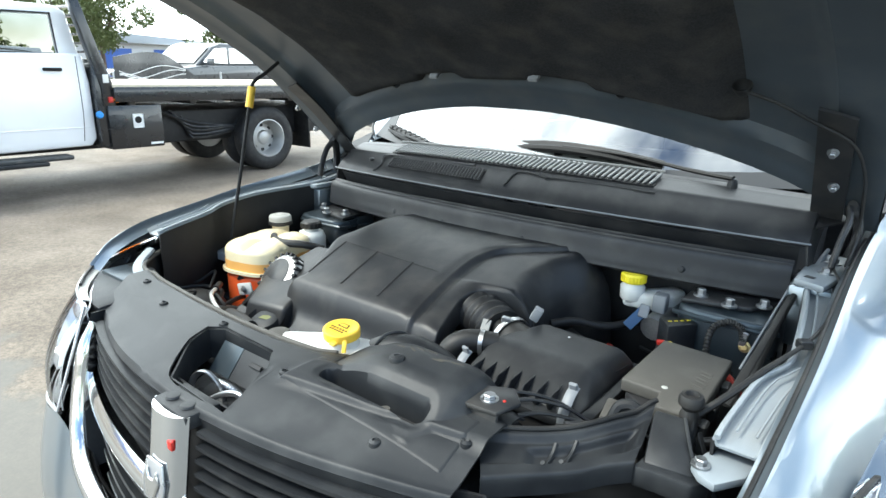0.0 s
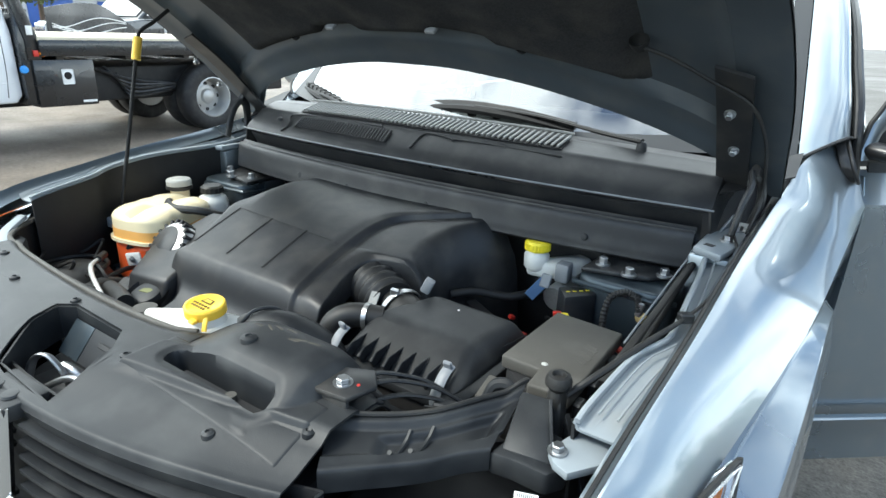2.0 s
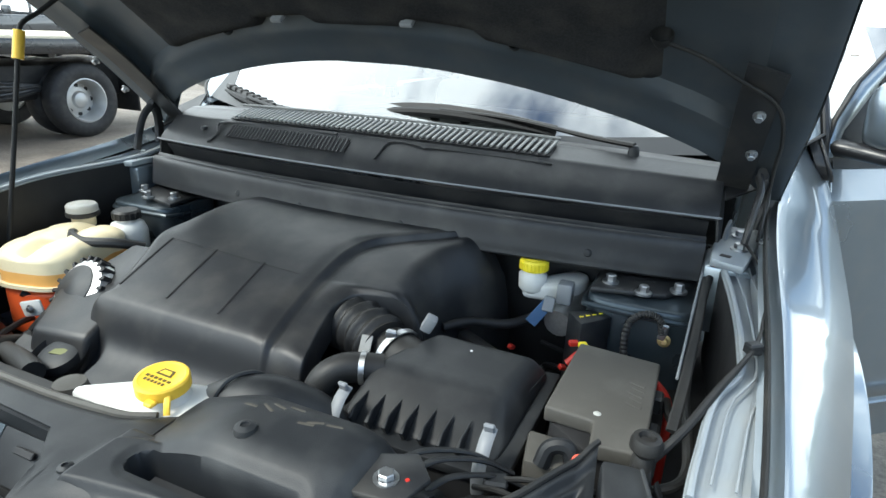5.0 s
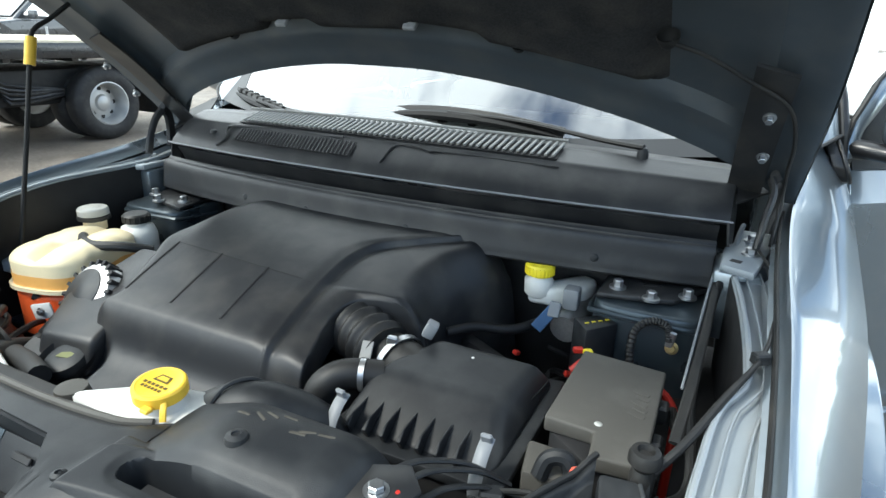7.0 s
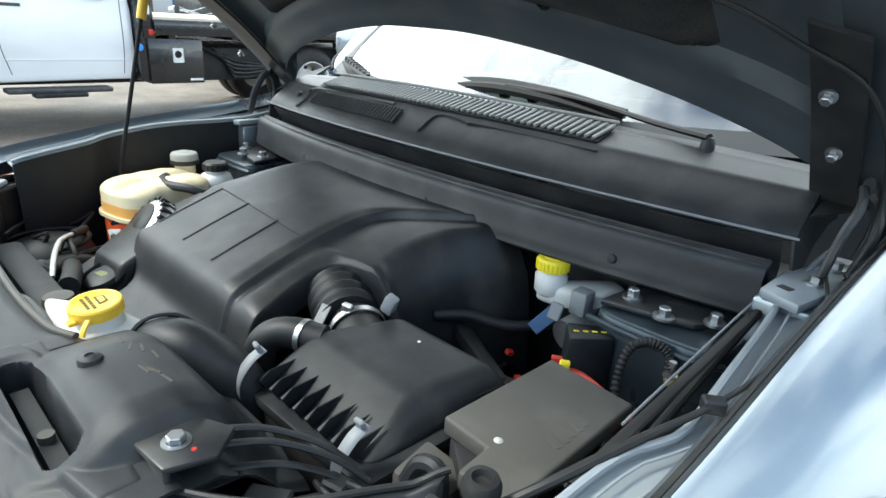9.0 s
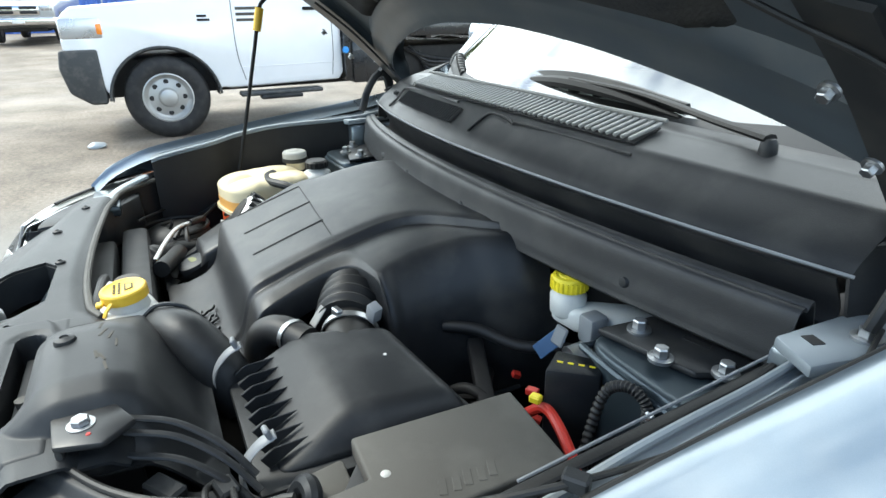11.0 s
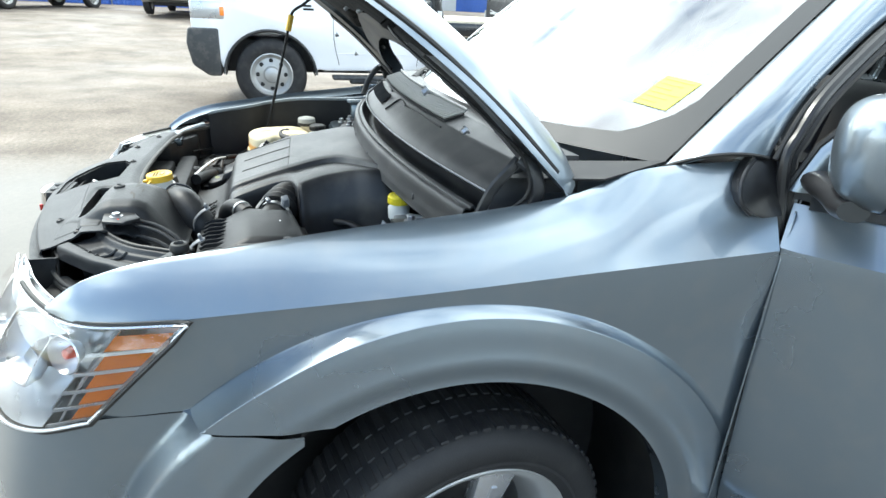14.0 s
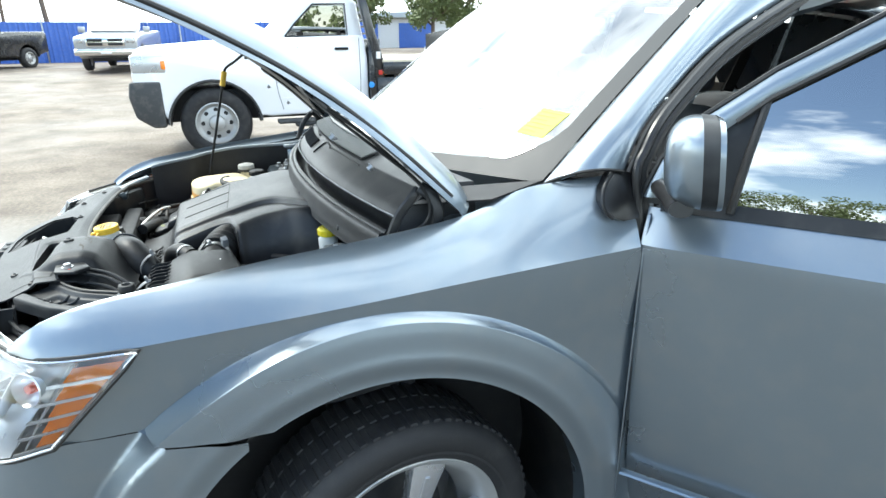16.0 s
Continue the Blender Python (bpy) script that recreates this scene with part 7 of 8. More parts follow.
    for k, (dx, z) in enumerate(((0.0, 0.985), (0.018, 0.980), (0.036, 0.965))):
        part("strut", tube([(0.375 + dx, -0.685, z), (0.39 + dx, -0.64, z - 0.012), (0.425 + dx, -0.60, z - 0.03), (0.455 + dx, -0.575, z - 0.055)], 0.0045, 8, 5, flat=0.6), PLASTIC, bk)
    cb = thing("lamp_harness", (0.45, -0.68, 0.94), "thin black cable looping over the lamp housing", "cable")
    part("branch", tube([(0.47, -0.60, 0.935), (0.50, -0.60, 0.945), (0.54, -0.595, 0.945), (0.59, -0.585, 0.95)], 0.0034, 8, 6), RUBBER, cb)
    part("branch", tube([(0.44, -0.615, 0.925), (0.47, -0.625, 0.94), (0.51, -0.62, 0.935), (0.545, -0.58, 0.94)], 0.0034, 8, 6), RUBBER, cb)
    part("connector", box(-0.022, 0.022, -0.011, 0.011, -0.009, 0.009, 0.003, 1, pose(0.43, -0.66, 0.925, 0, 0, 35)), PLASTIC, cb)
    part("connector", box(-0.014, 0.014, -0.010, 0.010, -0.008, 0.008, 0.003, 1, pose(0.462, -0.605, 0.93, 0, 0, 15)), PLASTIC, cb)
    part("white_plug", box(-0.010, 0.010, -0.007, 0.007, -0.006, 0.006, 0.002, 1, pose(0.50, -0.585, 0.915, 0, 0, 20)), GREY_CLIP, cb)
    part("tray", prism([(0.42, -0.74), (0.47, -0.66), (0.55, -0.58), (0.50, -0.57), (0.43, -0.60), (0.40, -0.66)], 0.86, 0.90, 0.005), DARK, cb)


driver_side()


def passenger_side():
    """Cooling fan shroud, wiring, lamp top and rail clutter on the passenger side."""
    fs = thing("fan_shroud", (-0.40, -0.66, 0.30), "black cooling fan shroud with wiring", "fan shroud")
    part("frame", box(-0.50, 0.30, -0.71, -0.655, 0.30, 0.90, 0.012), DARK, fs)
    part("housing", lathe([(0, 0.872), (0.045, 0.868), (0.080, 0.850), (0.098, 0.815), (0.100, 0.70), (0.100, 0.62)], 36, Matrix.Translation((-0.575, -0.60, 0)) @ Matrix.Diagonal((0.9, 1.0, 1.0, 1))), RUBBER, fs, "rounded black lamp back", sharp=60)
    part("housing_ring", tube([(-0.575 + 0.075 * math.cos(a), -0.60 + 0.08 * math.sin(a), 0.861) for a in [0.35 * i for i in range(14)]], 0.005, 8, 2), RUBBER, fs)
    part("pipe", tube([(-0.33, -0.650, 0.875), (-0.40, -0.628, 0.882), (-0.445, -0.612, 0.885), (-0.485, -0.592, 0.888), (-0.515, -0.560, 0.886), (-0.545, -0.532, 0.882)], 0.0052, 10, 8), ALU, fs, "thin bent metal pipe")
    part("pipe_sleeve", tube([(-0.510, -0.565, 0.887), (-0.545, -0.532, 0.882)], 0.0085, 12, 1), RUBBER, fs)
    part("side_duct", tube([(-0.40, -0.600, 0.860), (-0.33, -0.618, 0.872), (-0.265, -0.640, 0.880)], 0.017, 14, 6), RUBBER, fs)
    rnd = random.Random(9)
    for k in range(14):
        p = Vector((rnd.uniform(-0.64, -0.42), rnd.uniform(-0.68, -0.48), rnd.uniform(0.80, 0.875)))
        pts = [p]
        for j in range(3):
            pts.append(pts[-1] + Vector((rnd.uniform(-0.06, 0.07), rnd.uniform(-0.06, 0.06), rnd.uniform(-0.035, 0.035))))
        part("wire", tube(pts, rnd.choice((0.003, 0.004, 0.006)), 6, 5), RUBBER, fs)
    part("bottle_cap", lathe([(0, 0.018), (0.02, 0.016), (0.024, 0.0), (0.024, -0.05)], 18, pose(-0.10, -0.69, 0.925, 0, 0, 0)), GREY_LID, fs)
    part("plug", box(-0.018, 0.018, -0.012, 0.012, -0.010, 0.010, 0.003, 1, pose(-0.36, -0.60, 0.84, 0, 10, 40)), GREY_CLIP, fs)
    cr = thing("radiator_crossbar", (-0.40, -0.74, 0.90), "painted crossbar with hood bump stop on the passenger side", "crossbar")
    part("bar", box(-0.66, -0.50, -0.76, -0.70, 0.93, 0.955, 0.006), PAINT_IN, cr)
    part("link", tube([(-0.52, -0.735, 0.955), (-0.60, -0.70, 0.965), (-0.66, -0.64, 0.975)], 0.012, 8, 5, flat=0.6), INNER_LIP, cr)
    part("bump_stop", lathe([(0, 0.996), (0.010, 0.997), (0.015, 0.992), (0.016, 0.984), (0.011, 0.978), (0.013, 0.965), (0.013, 0.90)], 22, Matrix.Translation((-0.698, -0.535, 0))), RUBBER, cr)
    part("stop_bracket", box(-0.722, -0.676, -0.562, -0.508, 0.955, 0.968, 0.004), INNER_LIP, cr)
    part("corner_seal", tube([(-0.515, -0.712, 0.963), (-0.575, -0.700, 0.964), (-0.630, -0.660, 0.963), (-0.676, -0.592, 0.965), (-0.694, -0.530, 0.967), (-0.676, -0.482, 0.966)], 0.0055, 8, 8), GREY_LID, cr, "pale strip round the corner of the bay")
    part("corner_skirt", surf(lambda u, v: (-0.515 - 0.179 * math.sin(u * math.pi / 2), -0.712 + 0.19 * (1 - math.cos(u * math.pi / 2)), 0.960 - 0.12 * v), 16, 4, 0.003), DARK, cr)
    part("lamp_top", prism([(-0.45, -0.86), (-0.52, -0.855), (-0.68, -0.76), (-0.69, -0.66), (-0.60, -0.66), (-0.46, -0.74)], 0.86, 0.948, 0.01), PLASTIC, cr)
    pr = thing("hood_prop_rod", (-0.654, -0.417, 0.95), "thin black prop rod with a yellow grip holding the hood open", "prop rod")
    part("rod", tube([(-0.654, -0.417, 0.930), (-0.655, -0.415, 0.96), (-0.660, -0.372, 1.12), (-0.664, -0.335, 1.26), (-0.667, -0.310, 1.355), (-0.667, -0.297, 1.378), (-0.660, -0.268, 1.397), (-0.650, -0.228, 1.428)], 0.0048, 10, 6), BLADE, pr)
    a, b = Vector((-0.6655, -0.322, 1.308)), Vector((-0.667, -0.308, 1.362))
    part("grip", tube([a, b], 0.0105, 14, 1), YELLOW, pr, "yellow foam grip")
    part("pivot", lathe([(0, 0.012), (0.012, 0.010), (0.014, 0.0), (0.014, -0.02)], 14, Matrix.Translation((-0.654, -0.417, 0.938))), PLASTIC, pr)
    part("foot_bracket", box(-0.70, -0.635, -0.45, -0.385, 0.90, 0.925, 0.004), INNER_LIP, pr)


passenger_side()


# ---- driver door, ajar ----
DH, DD, DN = Vector((0.915, 0.446, 0)), Vector((0.775, 0.632, 0)), Vector((0.632, -0.775, 0))


def dp(l, n, z):
    """A place on the door: l along it from the hinges, n out of its face, z up."""
    return DH + DD * l + DN * n + Vector((0, 0, z))


def glass_n(z):
    return -0.05 - 0.16 * (z - 1.14) - 0.30 * (z - 1.14) ** 2


def driver_door():
    def skin(u, v):
        z = lerp(1.140, 0.30, v)
        l = lerp(-0.004 + 0.036 * max(1.068 - z, 0.0), 1.08, u)
        n = -0.05 * max(z - 1.068, 0.0) / 0.072
        n -= 0.022 * max(1.068 - z, 0.0) / 0.5 + 0.03 * step(0.55, 0.34, z)
        n -= 0.006 * step(0.02, 0.0, u)
        return dp(l, n, z)
    dr = part("driver_door", surf(skin, 40, 60, -0.004), PAINT, car, "open driver door with black window trim", sharp=16)
    part("inner_panel", surf(lambda u, v: dp(lerp(0.03, 1.05, u), -0.11 + 0.02 * math.sin(9 * v), lerp(1.13, 0.33, v)), 12, 14, 0.01), TRIM_GREY, dr)
    for l in (0.004, 1.078):
        part("edge_flange", surf(lambda u, v: dp(l, lerp(0.0, -0.11, v) - 0.03 * step(1.07, 1.14, lerp(0.32, 1.13, u)), lerp(0.32, 1.13, u)), 10, 3, 0.003), PAINT, dr)
    part("sill_strip", tube([dp(l, 0.002, 0.49 - 0.01 * l) for l in (0.01, 0.3, 0.6, 1.05)], 0.012, 8, 4, flat=0.5), PAINT, dr)
    # window frame: sloping front rail, header, divider, belt
    top = [(-0.022, 1.165), (0.006, 1.245), (0.072, 1.332), (0.188, 1.424), (0.344, 1.522), (0.55, 1.60), (0.80, 1.635), (1.05, 1.60), (1.07, 1.15)]
    low = [(0.012, 1.165), (0.038, 1.225), (0.110, 1.302), (0.188, 1.372), (0.352, 1.474), (0.55, 1.555), (0.78, 1.592), (1.00, 1.565), (1.02, 1.15)]

    def rail_f(u, v):
        q = u * 8
        i = min(int(q), 7)
        a = (lerp(top[i][0], top[i + 1][0], q - i), lerp(top[i][1], top[i + 1][1], q - i))
        b = (lerp(low[i][0], low[i + 1][0], q - i), lerp(low[i][1], low[i + 1][1], q - i))
        l, z = lerp(a[0], b[0], v), lerp(a[1], b[1], v)
        return dp(l, glass_n(z) + 0.012 + 0.006 * math.sin(math.pi * v), z)
    part("window_rail", surf(rail_f, 48, 6, 0.022), PAINT, dr, sharp=40)
    part("rail_seal", tube([rail_f(i / 48, 1.0) for i in range(14, 49)], 0.006, 6, 1), RUBBER, dr)
    part("outer_seal", tube([rail_f(i / 48, 0.0) for i in range(0, 49)], 0.006, 6, 1), RUBBER, dr)
    part("belt_moulding", surf(lambda u, v: dp(lerp(0.02, 1.05, u), lerp(-0.040, -0.052, v), lerp(1.138, 1.165, v)), 10, 3, 0.006), PLASTIC, dr, "black belt moulding")
    sail_top = curve([(0.0, 1.200), (0.038, 1.228), (0.110, 1.304), (0.180, 1.366)])

    def sail(u, v):
        l = lerp(lerp(-0.010, 0.0, v), lerp(0.150, 0.178, v), u)
        z = lerp(1.150, sail_top(l), v)
        return dp(l, glass_n(z) + 0.004, z)
    part("sail_panel", surf(sail, 16, 10, 0.012), PLASTIC, dr, "black sail panel")
    part("divider", tube([dp(0.152, glass_n(1.15) + 0.008, 1.15), dp(0.166, glass_n(1.26) + 0.008, 1.26), dp(0.182, glass_n(1.37) + 0.008, 1.37)], 0.008, 8, 3), RUBBER, dr)
    gl = part("pane", surf(lambda u, v: dp(lerp(0.155, 1.02, u), glass_n(lerp(1.15, min(1.60, 1.372 + 0.66 * (lerp(0.155, 1.02, u) - 0.18)), v)), lerp(1.15, min(1.60, 1.372 + 0.66 * (lerp(0.155, 1.02, u) - 0.18)), v)), 24, 12, 0.0), DARK_GLASS, dr, "tinted side window reflecting the sky")
    gl.visible_shadow = False
    part("door_handle", tube([dp(0.86, 0.012, 0.98), dp(0.88, 0.035, 0.98), dp(0.99, 0.035, 0.985), dp(1.01, 0.012, 0.985)], 0.011, 10, 5), PAINT, dr)
    # mirror: rounded housing with a black rear collar, a pale rim and a recessed glass
    def ring(u, l, k, drop=0.0, grow=0.0):
        a = 2 * math.pi * u
        c, s = math.cos(a), math.sin(a)
        n = 0.055 + (0.082 + grow) * k * math.copysign(abs(c) ** 0.62, c)
        z = 1.266 - drop + (0.084 + grow) * k * math.copysign(abs(s) ** 0.62, s)
        n -= 0.012 * max(-s, 0.0) * k
        return dp(l + 0.016 * (n - 0.055) / 0.08 - 0.10 * (z - 1.266), n, z)

    def housing(u, v):
        k = math.sin(v * math.pi / 2) ** 0.62
        return ring(u, 0.030 + 0.064 * (1 - math.cos(v * math.pi / 2)), k, 0.022 * (1 - k))
    mr = part("door_mirror", surf(housing, 48, 20, 0.0, close_u=True), PAINT, dr, "body-coloured door mirror with a black rim", sharp=60)
    part("mirror_collar", surf(lambda u, v: ring(u, lerp(0.0935, 0.120, v), 1.0, 0.0, 0.001 - 0.002 * v), 48, 3, 0.0, close_u=True), PLASTIC, mr, "black collar")
    part("mirror_rim", surf(lambda u, v: ring(u, 0.120 + 0.010 * math.sin(math.pi * v), 1.0 - 0.08 * v, 0.0), 48, 5, 0.0, close_u=True), PAINT, mr, "body-coloured rim")
    part("mirror_recess", surf(lambda u, v: ring(u, 0.120 - 0.016 * v, 0.92 - 0.03 * v, 0.0), 48, 2, 0.0, close_u=True), PLASTIC, mr, "black rim")
    part("mirror_glass", surf(lambda u, v: ring(u, 0.106, max(0.89 * v, 0.001), 0.0), 48, 4, 0.0, close_u=True), MIRROR, mr, "mirror glass")
    part("mirror_arm", tube([dp(0.020, -0.058, 1.186), dp(0.030, -0.030, 1.186), dp(0.050, 0.01, 1.182), dp(0.066, 0.06, 1.178), dp(0.078, 0.10, 1.184)], lambda q: 0.030 - 0.008 * q, 16, 6, flat=0.72), FRIT, mr, "glossy black mirror foot")


driver_door()


def passenger_mirror():
    def shell_f(u, v):
        a = 2 * math.pi * u
        c, s = math.cos(a), math.sin(a)
        k = math.sin(v * math.pi / 2) ** 0.5
        return Vector((0.105 * math.copysign(abs(c) ** 0.6, c) * k - 1.0, 0.50 + 0.10 * (1 - math.cos(v * math.pi / 2)), 1.245 + 0.078 * math.copysign(abs(s) ** 0.6, s) * k))
    mr = part("door_mirror", surf(shell_f, 40, 14, 0.0, close_u=True), PAINT, car, "body-coloured passenger mirror", sharp=60)
    part("mirror_glass", surf(lambda u, v: (-1.0 + 0.095 * v * math.cos(6.2832 * u), 0.602, 1.245 + 0.07 * v * math.sin(6.2832 * u)), 30, 2, 0.0, close_u=True), MIRROR, mr)
    part("mirror_arm", tube([(-0.86, 0.56, 1.18), (-0.90, 0.55, 1.20), (-0.94, 0.55, 1.215)], 0.026, 12, 4), PLASTIC, mr)
    part("passenger_door", surf(lambda u, v: (-0.916 + 0.05 * step(1.068, 1.14, lerp(1.14, 0.3, v)), lerp(0.45, 1.6, u), lerp(1.14, 0.3, v)), 20, 20, 0.02), PAINT, car)
    part("passenger_rail", tube([(-0.86, 0.46, 1.18), (-0.80, 0.72, 1.36), (-0.735, 1.0, 1.52), (-0.69, 1.3, 1.60), (-0.68, 1.6, 1.60)], 0.022, 8, 6), PAINT, car)


passenger_mirror()


# ---- rear half of the car ----
def arch_profile(cy, cz, r, a0=0, a1=180, n=12):
    """Points of a wheel cut-out, rear to front or front to rear."""
    return [(cy + r * math.cos(radians(lerp(a0, a1, i / n))), cz + r * math.sin(radians(lerp(a0, a1, i / n)))) for i in range(n + 1)]


def car_rear():
    for sx in (-1, 1):
        x0, x1 = sorted((sx * 0.84, sx * 0.915))
        quarter = [(1.62, 1.14), (2.6, 1.16), (3.50, 1.20), (3.60, 1.0), (3.58, 0.42), (3.45, 0.30)] + arch_profile(2.79, 0.385, 0.45, -8, 188, 16) + [(1.62, 0.30)]
        rd = part("rear_side", side_prism(quarter, x0, x1, 0.015, 2), PAINT, car, sharp=35)
        part("door_seam", tube([(sx * 0.916, 2.46, 1.13), (sx * 0.916, 2.44, 0.80), (sx * 0.916, 2.30, 0.62), (sx * 0.916, 2.28, 0.34)], 0.004, 5, 4), DARK, rd)
        part("door_handle", tube([(sx * 0.915, 2.22, 0.99), (sx * 0.935, 2.24, 0.99), (sx * 0.935, 2.36, 0.995), (sx * 0.915, 2.38, 0.995)], 0.011, 8, 4), PAINT, rd)
        part("arch_liner", surf(lambda u, v: (sx * lerp(0.55, 0.90, v), 2.79 + 0.452 * math.cos(lerp(-0.3, 3.44, u)), 0.385 + 0.452 * math.sin(lerp(-0.3, 3.44, u))), 24, 2, 0.004), RUBBER, car)
        for y0, y1, top in ((1.66, 2.42, 1.59), (2.48, 3.10, 1.55)):
            pn = part("rear_window", surf(lambda u, v: (sx * lerp(0.875, 0.690, v), lerp(y0, y1, u), lerp(1.15, top - 0.03 * u, v)), 6, 6, 0.0), DARK_GLASS if sx > 0 else SIDE_GLASS, car, "rear side window")
            pn.visible_shadow = False
        part("window_bar", surf(lambda u, v: (sx * lerp(0.882, 0.690, v), lerp(2.41, 2.49, u), lerp(1.14, 1.60, v)), 2, 6, 0.012), BLADE, car)
        part("cant_rail", tube([(sx * 0.725, 0.95, 1.56), (sx * 0.675, 1.4, 1.635), (sx * 0.66, 2.2, 1.645), (sx * 0.655, 3.0, 1.60), (sx * 0.66, 3.35, 1.52)], 0.04, 10, 6), PAINT, car)
        part("tail_lamp", box(min(sx * 0.86, sx * 0.925), max(sx * 0.86, sx * 0.925), 3.46, 3.64, 0.95, 1.14, 0.03, 3), RED, car, "red tail lamp")
    part("rear_window", surf(lambda u, v: (lerp(-0.60, 0.60, u), lerp(3.50, 3.36, v) + 0.03, lerp(1.18, 1.55, v)), 8, 6, 0.0), DARK_GLASS, car, "tinted tailgate window")
    part("rear_bumper", box(-0.88, 0.88, 3.46, 3.70, 0.30, 0.62, 0.06, 3), PAINT, car)
    pane = part("front_window", surf(lambda u, v: (-lerp(0.87, 0.70, v), lerp(lerp(0.55, 1.02, v), 1.52, u), lerp(1.15, 1.59, v)), 8, 6, 0.0), SIDE_GLASS, car, "passenger window")
    pane.visible_shadow = False


car_rear()


# ---- vehicles in the yard ----
def road_wheel(parent, x, y, z, r, side, rim=None, width=0.24, name="wheel", dish=0.0):
    """Wheel with tyre and steel disc, axle along x; side +1 faces +x."""
    m = pose(x, y, z, 0, 90 * side, 0)
    w = part(name, lathe([(r * 0.30, width * (0.30 - dish)), (r * 0.46, width * (0.24 - dish)), (r * 0.50, width * (0.28 - 0.5 * dish)), (r * 0.545, width * 0.42), (r * 0.57, width * 0.50), (r * 0.60, width * 0.48), (r * 0.60, -width * 0.4), (0.0, -width * 0.4)], 36, m), rim or WHEEL_GREY, parent)
    part("tyre", lathe([(r * 0.58, width * 0.46), (r * 0.70, width * 0.54), (r * 0.86, width * 0.52), (r * 0.96, width * 0.42), (r, width * 0.30), (r, -width * 0.30), (r * 0.96, -width * 0.42), (r * 0.7, -width * 0.52), (r * 0.58, -width * 0.45)], 48, m), TYRE, w)
    part("hub", lathe([(0, width * 0.52), (r * 0.12, width * 0.50), (r * 0.20, width * 0.44), (r * 0.24, width * 0.30), (r * 0.34, width * 0.27)], 28, m @ Matrix.Translation((0, 0, -0.8 * dish * width))), rim or WHEEL_GREY, w)
    for k in range(8):
        part("hole", lathe([(0, width * 0.305), (r * 0.062, width * 0.30), (r * 0.062, width * 0.2)], 12, m @ pose(0, 0, 0, 0, 0, 45 * k) @ Matrix.Translation((r * 0.385, 0, -0.004 - dish * width))), DARK, w)
    return w


def work_truck():
    tk = thing("flatbed_truck", (-7.25, 1.5, 0), "white single-cab work truck with a black flatbed and toolbox", "truck")
    X0, X1 = -8.26, -6.34
    fy, ry, wr = -0.36, 3.92, 0.44
    # cab and front end, with the wheel opening
    prof = [(-1.16, 0.80), (-1.24, 0.84), (-1.26, 1.05), (-1.22, 1.30), (-1.12, 1.385), (-0.4, 1.44), (0.28, 1.475), (0.34, 1.47), (1.50, 1.50), (1.62, 1.49), (1.66, 1.2), (1.66, 0.60), (1.60, 0.52), (0.32, 0.50)]
    prof += [(0.22, 0.52)] + arch_profile(fy, 0.41, 0.56, 8, 172, 14) + [(-0.98, 0.62)]
    body = part("cab_body", side_prism(prof, X0, X1, 0.025, 3), WHITE_PAINT, tk, "white cab body and fenders", sharp=35)
    roof = [(0.36, 1.46), (0.52, 1.62), (0.92, 1.93), (1.05, 1.975), (1.45, 1.975), (1.56, 1.92), (1.64, 1.46)]
    bm = side_prism(roof, X0 + 0.10, X1 - 0.10, 0.03, 3)
    part("cab_roof", bm, WHITE_PAINT, tk, sharp=35)
    gx = X1 - 0.093
    part("side_window", side_prism([(0.62, 1.50), (0.74, 1.64), (0.98, 1.86), (1.38, 1.87), (1.40, 1.50)], gx, gx + 0.006, 0.0), DARK_GLASS, tk, "blue-reflecting side window")
    part("window_frame", tube([(gx + 0.004, y, z) for y, z in ((0.60, 1.49), (0.74, 1.65), (0.98, 1.88), (1.40, 1.89), (1.42, 1.49), (0.60, 1.49))], 0.012, 6, 1), PLASTIC, tk)
    part("windscreen", surf(lambda u, v: (lerp(X0 + 0.18, X1 - 0.18, u), lerp(0.44, 0.86, v) - 0.012, lerp(1.535, 1.885, v) + 0.012), 4, 3, 0.01), DARK_GLASS, tk)
    part("door_handle", box(X1 - 0.002, X1 + 0.024, 1.22, 1.40, 1.315, 1.35, 0.008), BLADE, tk, "black door handle")
    for y in (0.43, 1.55):
        part("door_seam", tube([(X1 + 0.001, y, 1.47), (X1 + 0.001, y, 0.9), (X1 + 0.001, y + (0.06 if y < 1 else -0.03), 0.58)], 0.004, 5, 4), GREY_LID, tk)
    part("body_crease", tube([(X1, 0.45, 0.72), (X1, 1.6, 0.725)], 0.006, 6, 1), WHITE_PAINT, tk)
    part("bumper", side_prism([(-1.30, 0.98), (-1.33, 0.80), (-1.28, 0.55), (-1.10, 0.42), (-0.95, 0.42), (-0.95, 0.98)], X0 - 0.02, X1 + 0.02, 0.03, 3), BUMPER_DK, tk, "dark front bumper")
    part("headlight", box(X1 - 0.16, X1 + 0.006, -1.255, -0.86, 1.07, 1.29, 0.03, 3), LAMP_BEZEL, tk, "clear headlight")
    part("turn_lens", box(X1 - 0.06, X1 + 0.010, -0.93, -0.865, 1.11, 1.23, 0.02, 2), ORANGE_LAMP, tk)
    part("arch_liner", surf(lambda u, v: (lerp(X1 - 0.3, X1 - 0.02, v), fy + 0.55 * math.cos(lerp(0.05, 3.1, u)), 0.41 + 0.55 * math.sin(lerp(0.05, 3.1, u))), 24, 2, 0.01), DARK, tk)
    part("arch_lip", tube([(X1 + 0.004, y, z) for y, z in arch_profile(fy, 0.41, 0.565, 4, 176, 20)], 0.014, 6, 1), BUMPER_DK, tk)
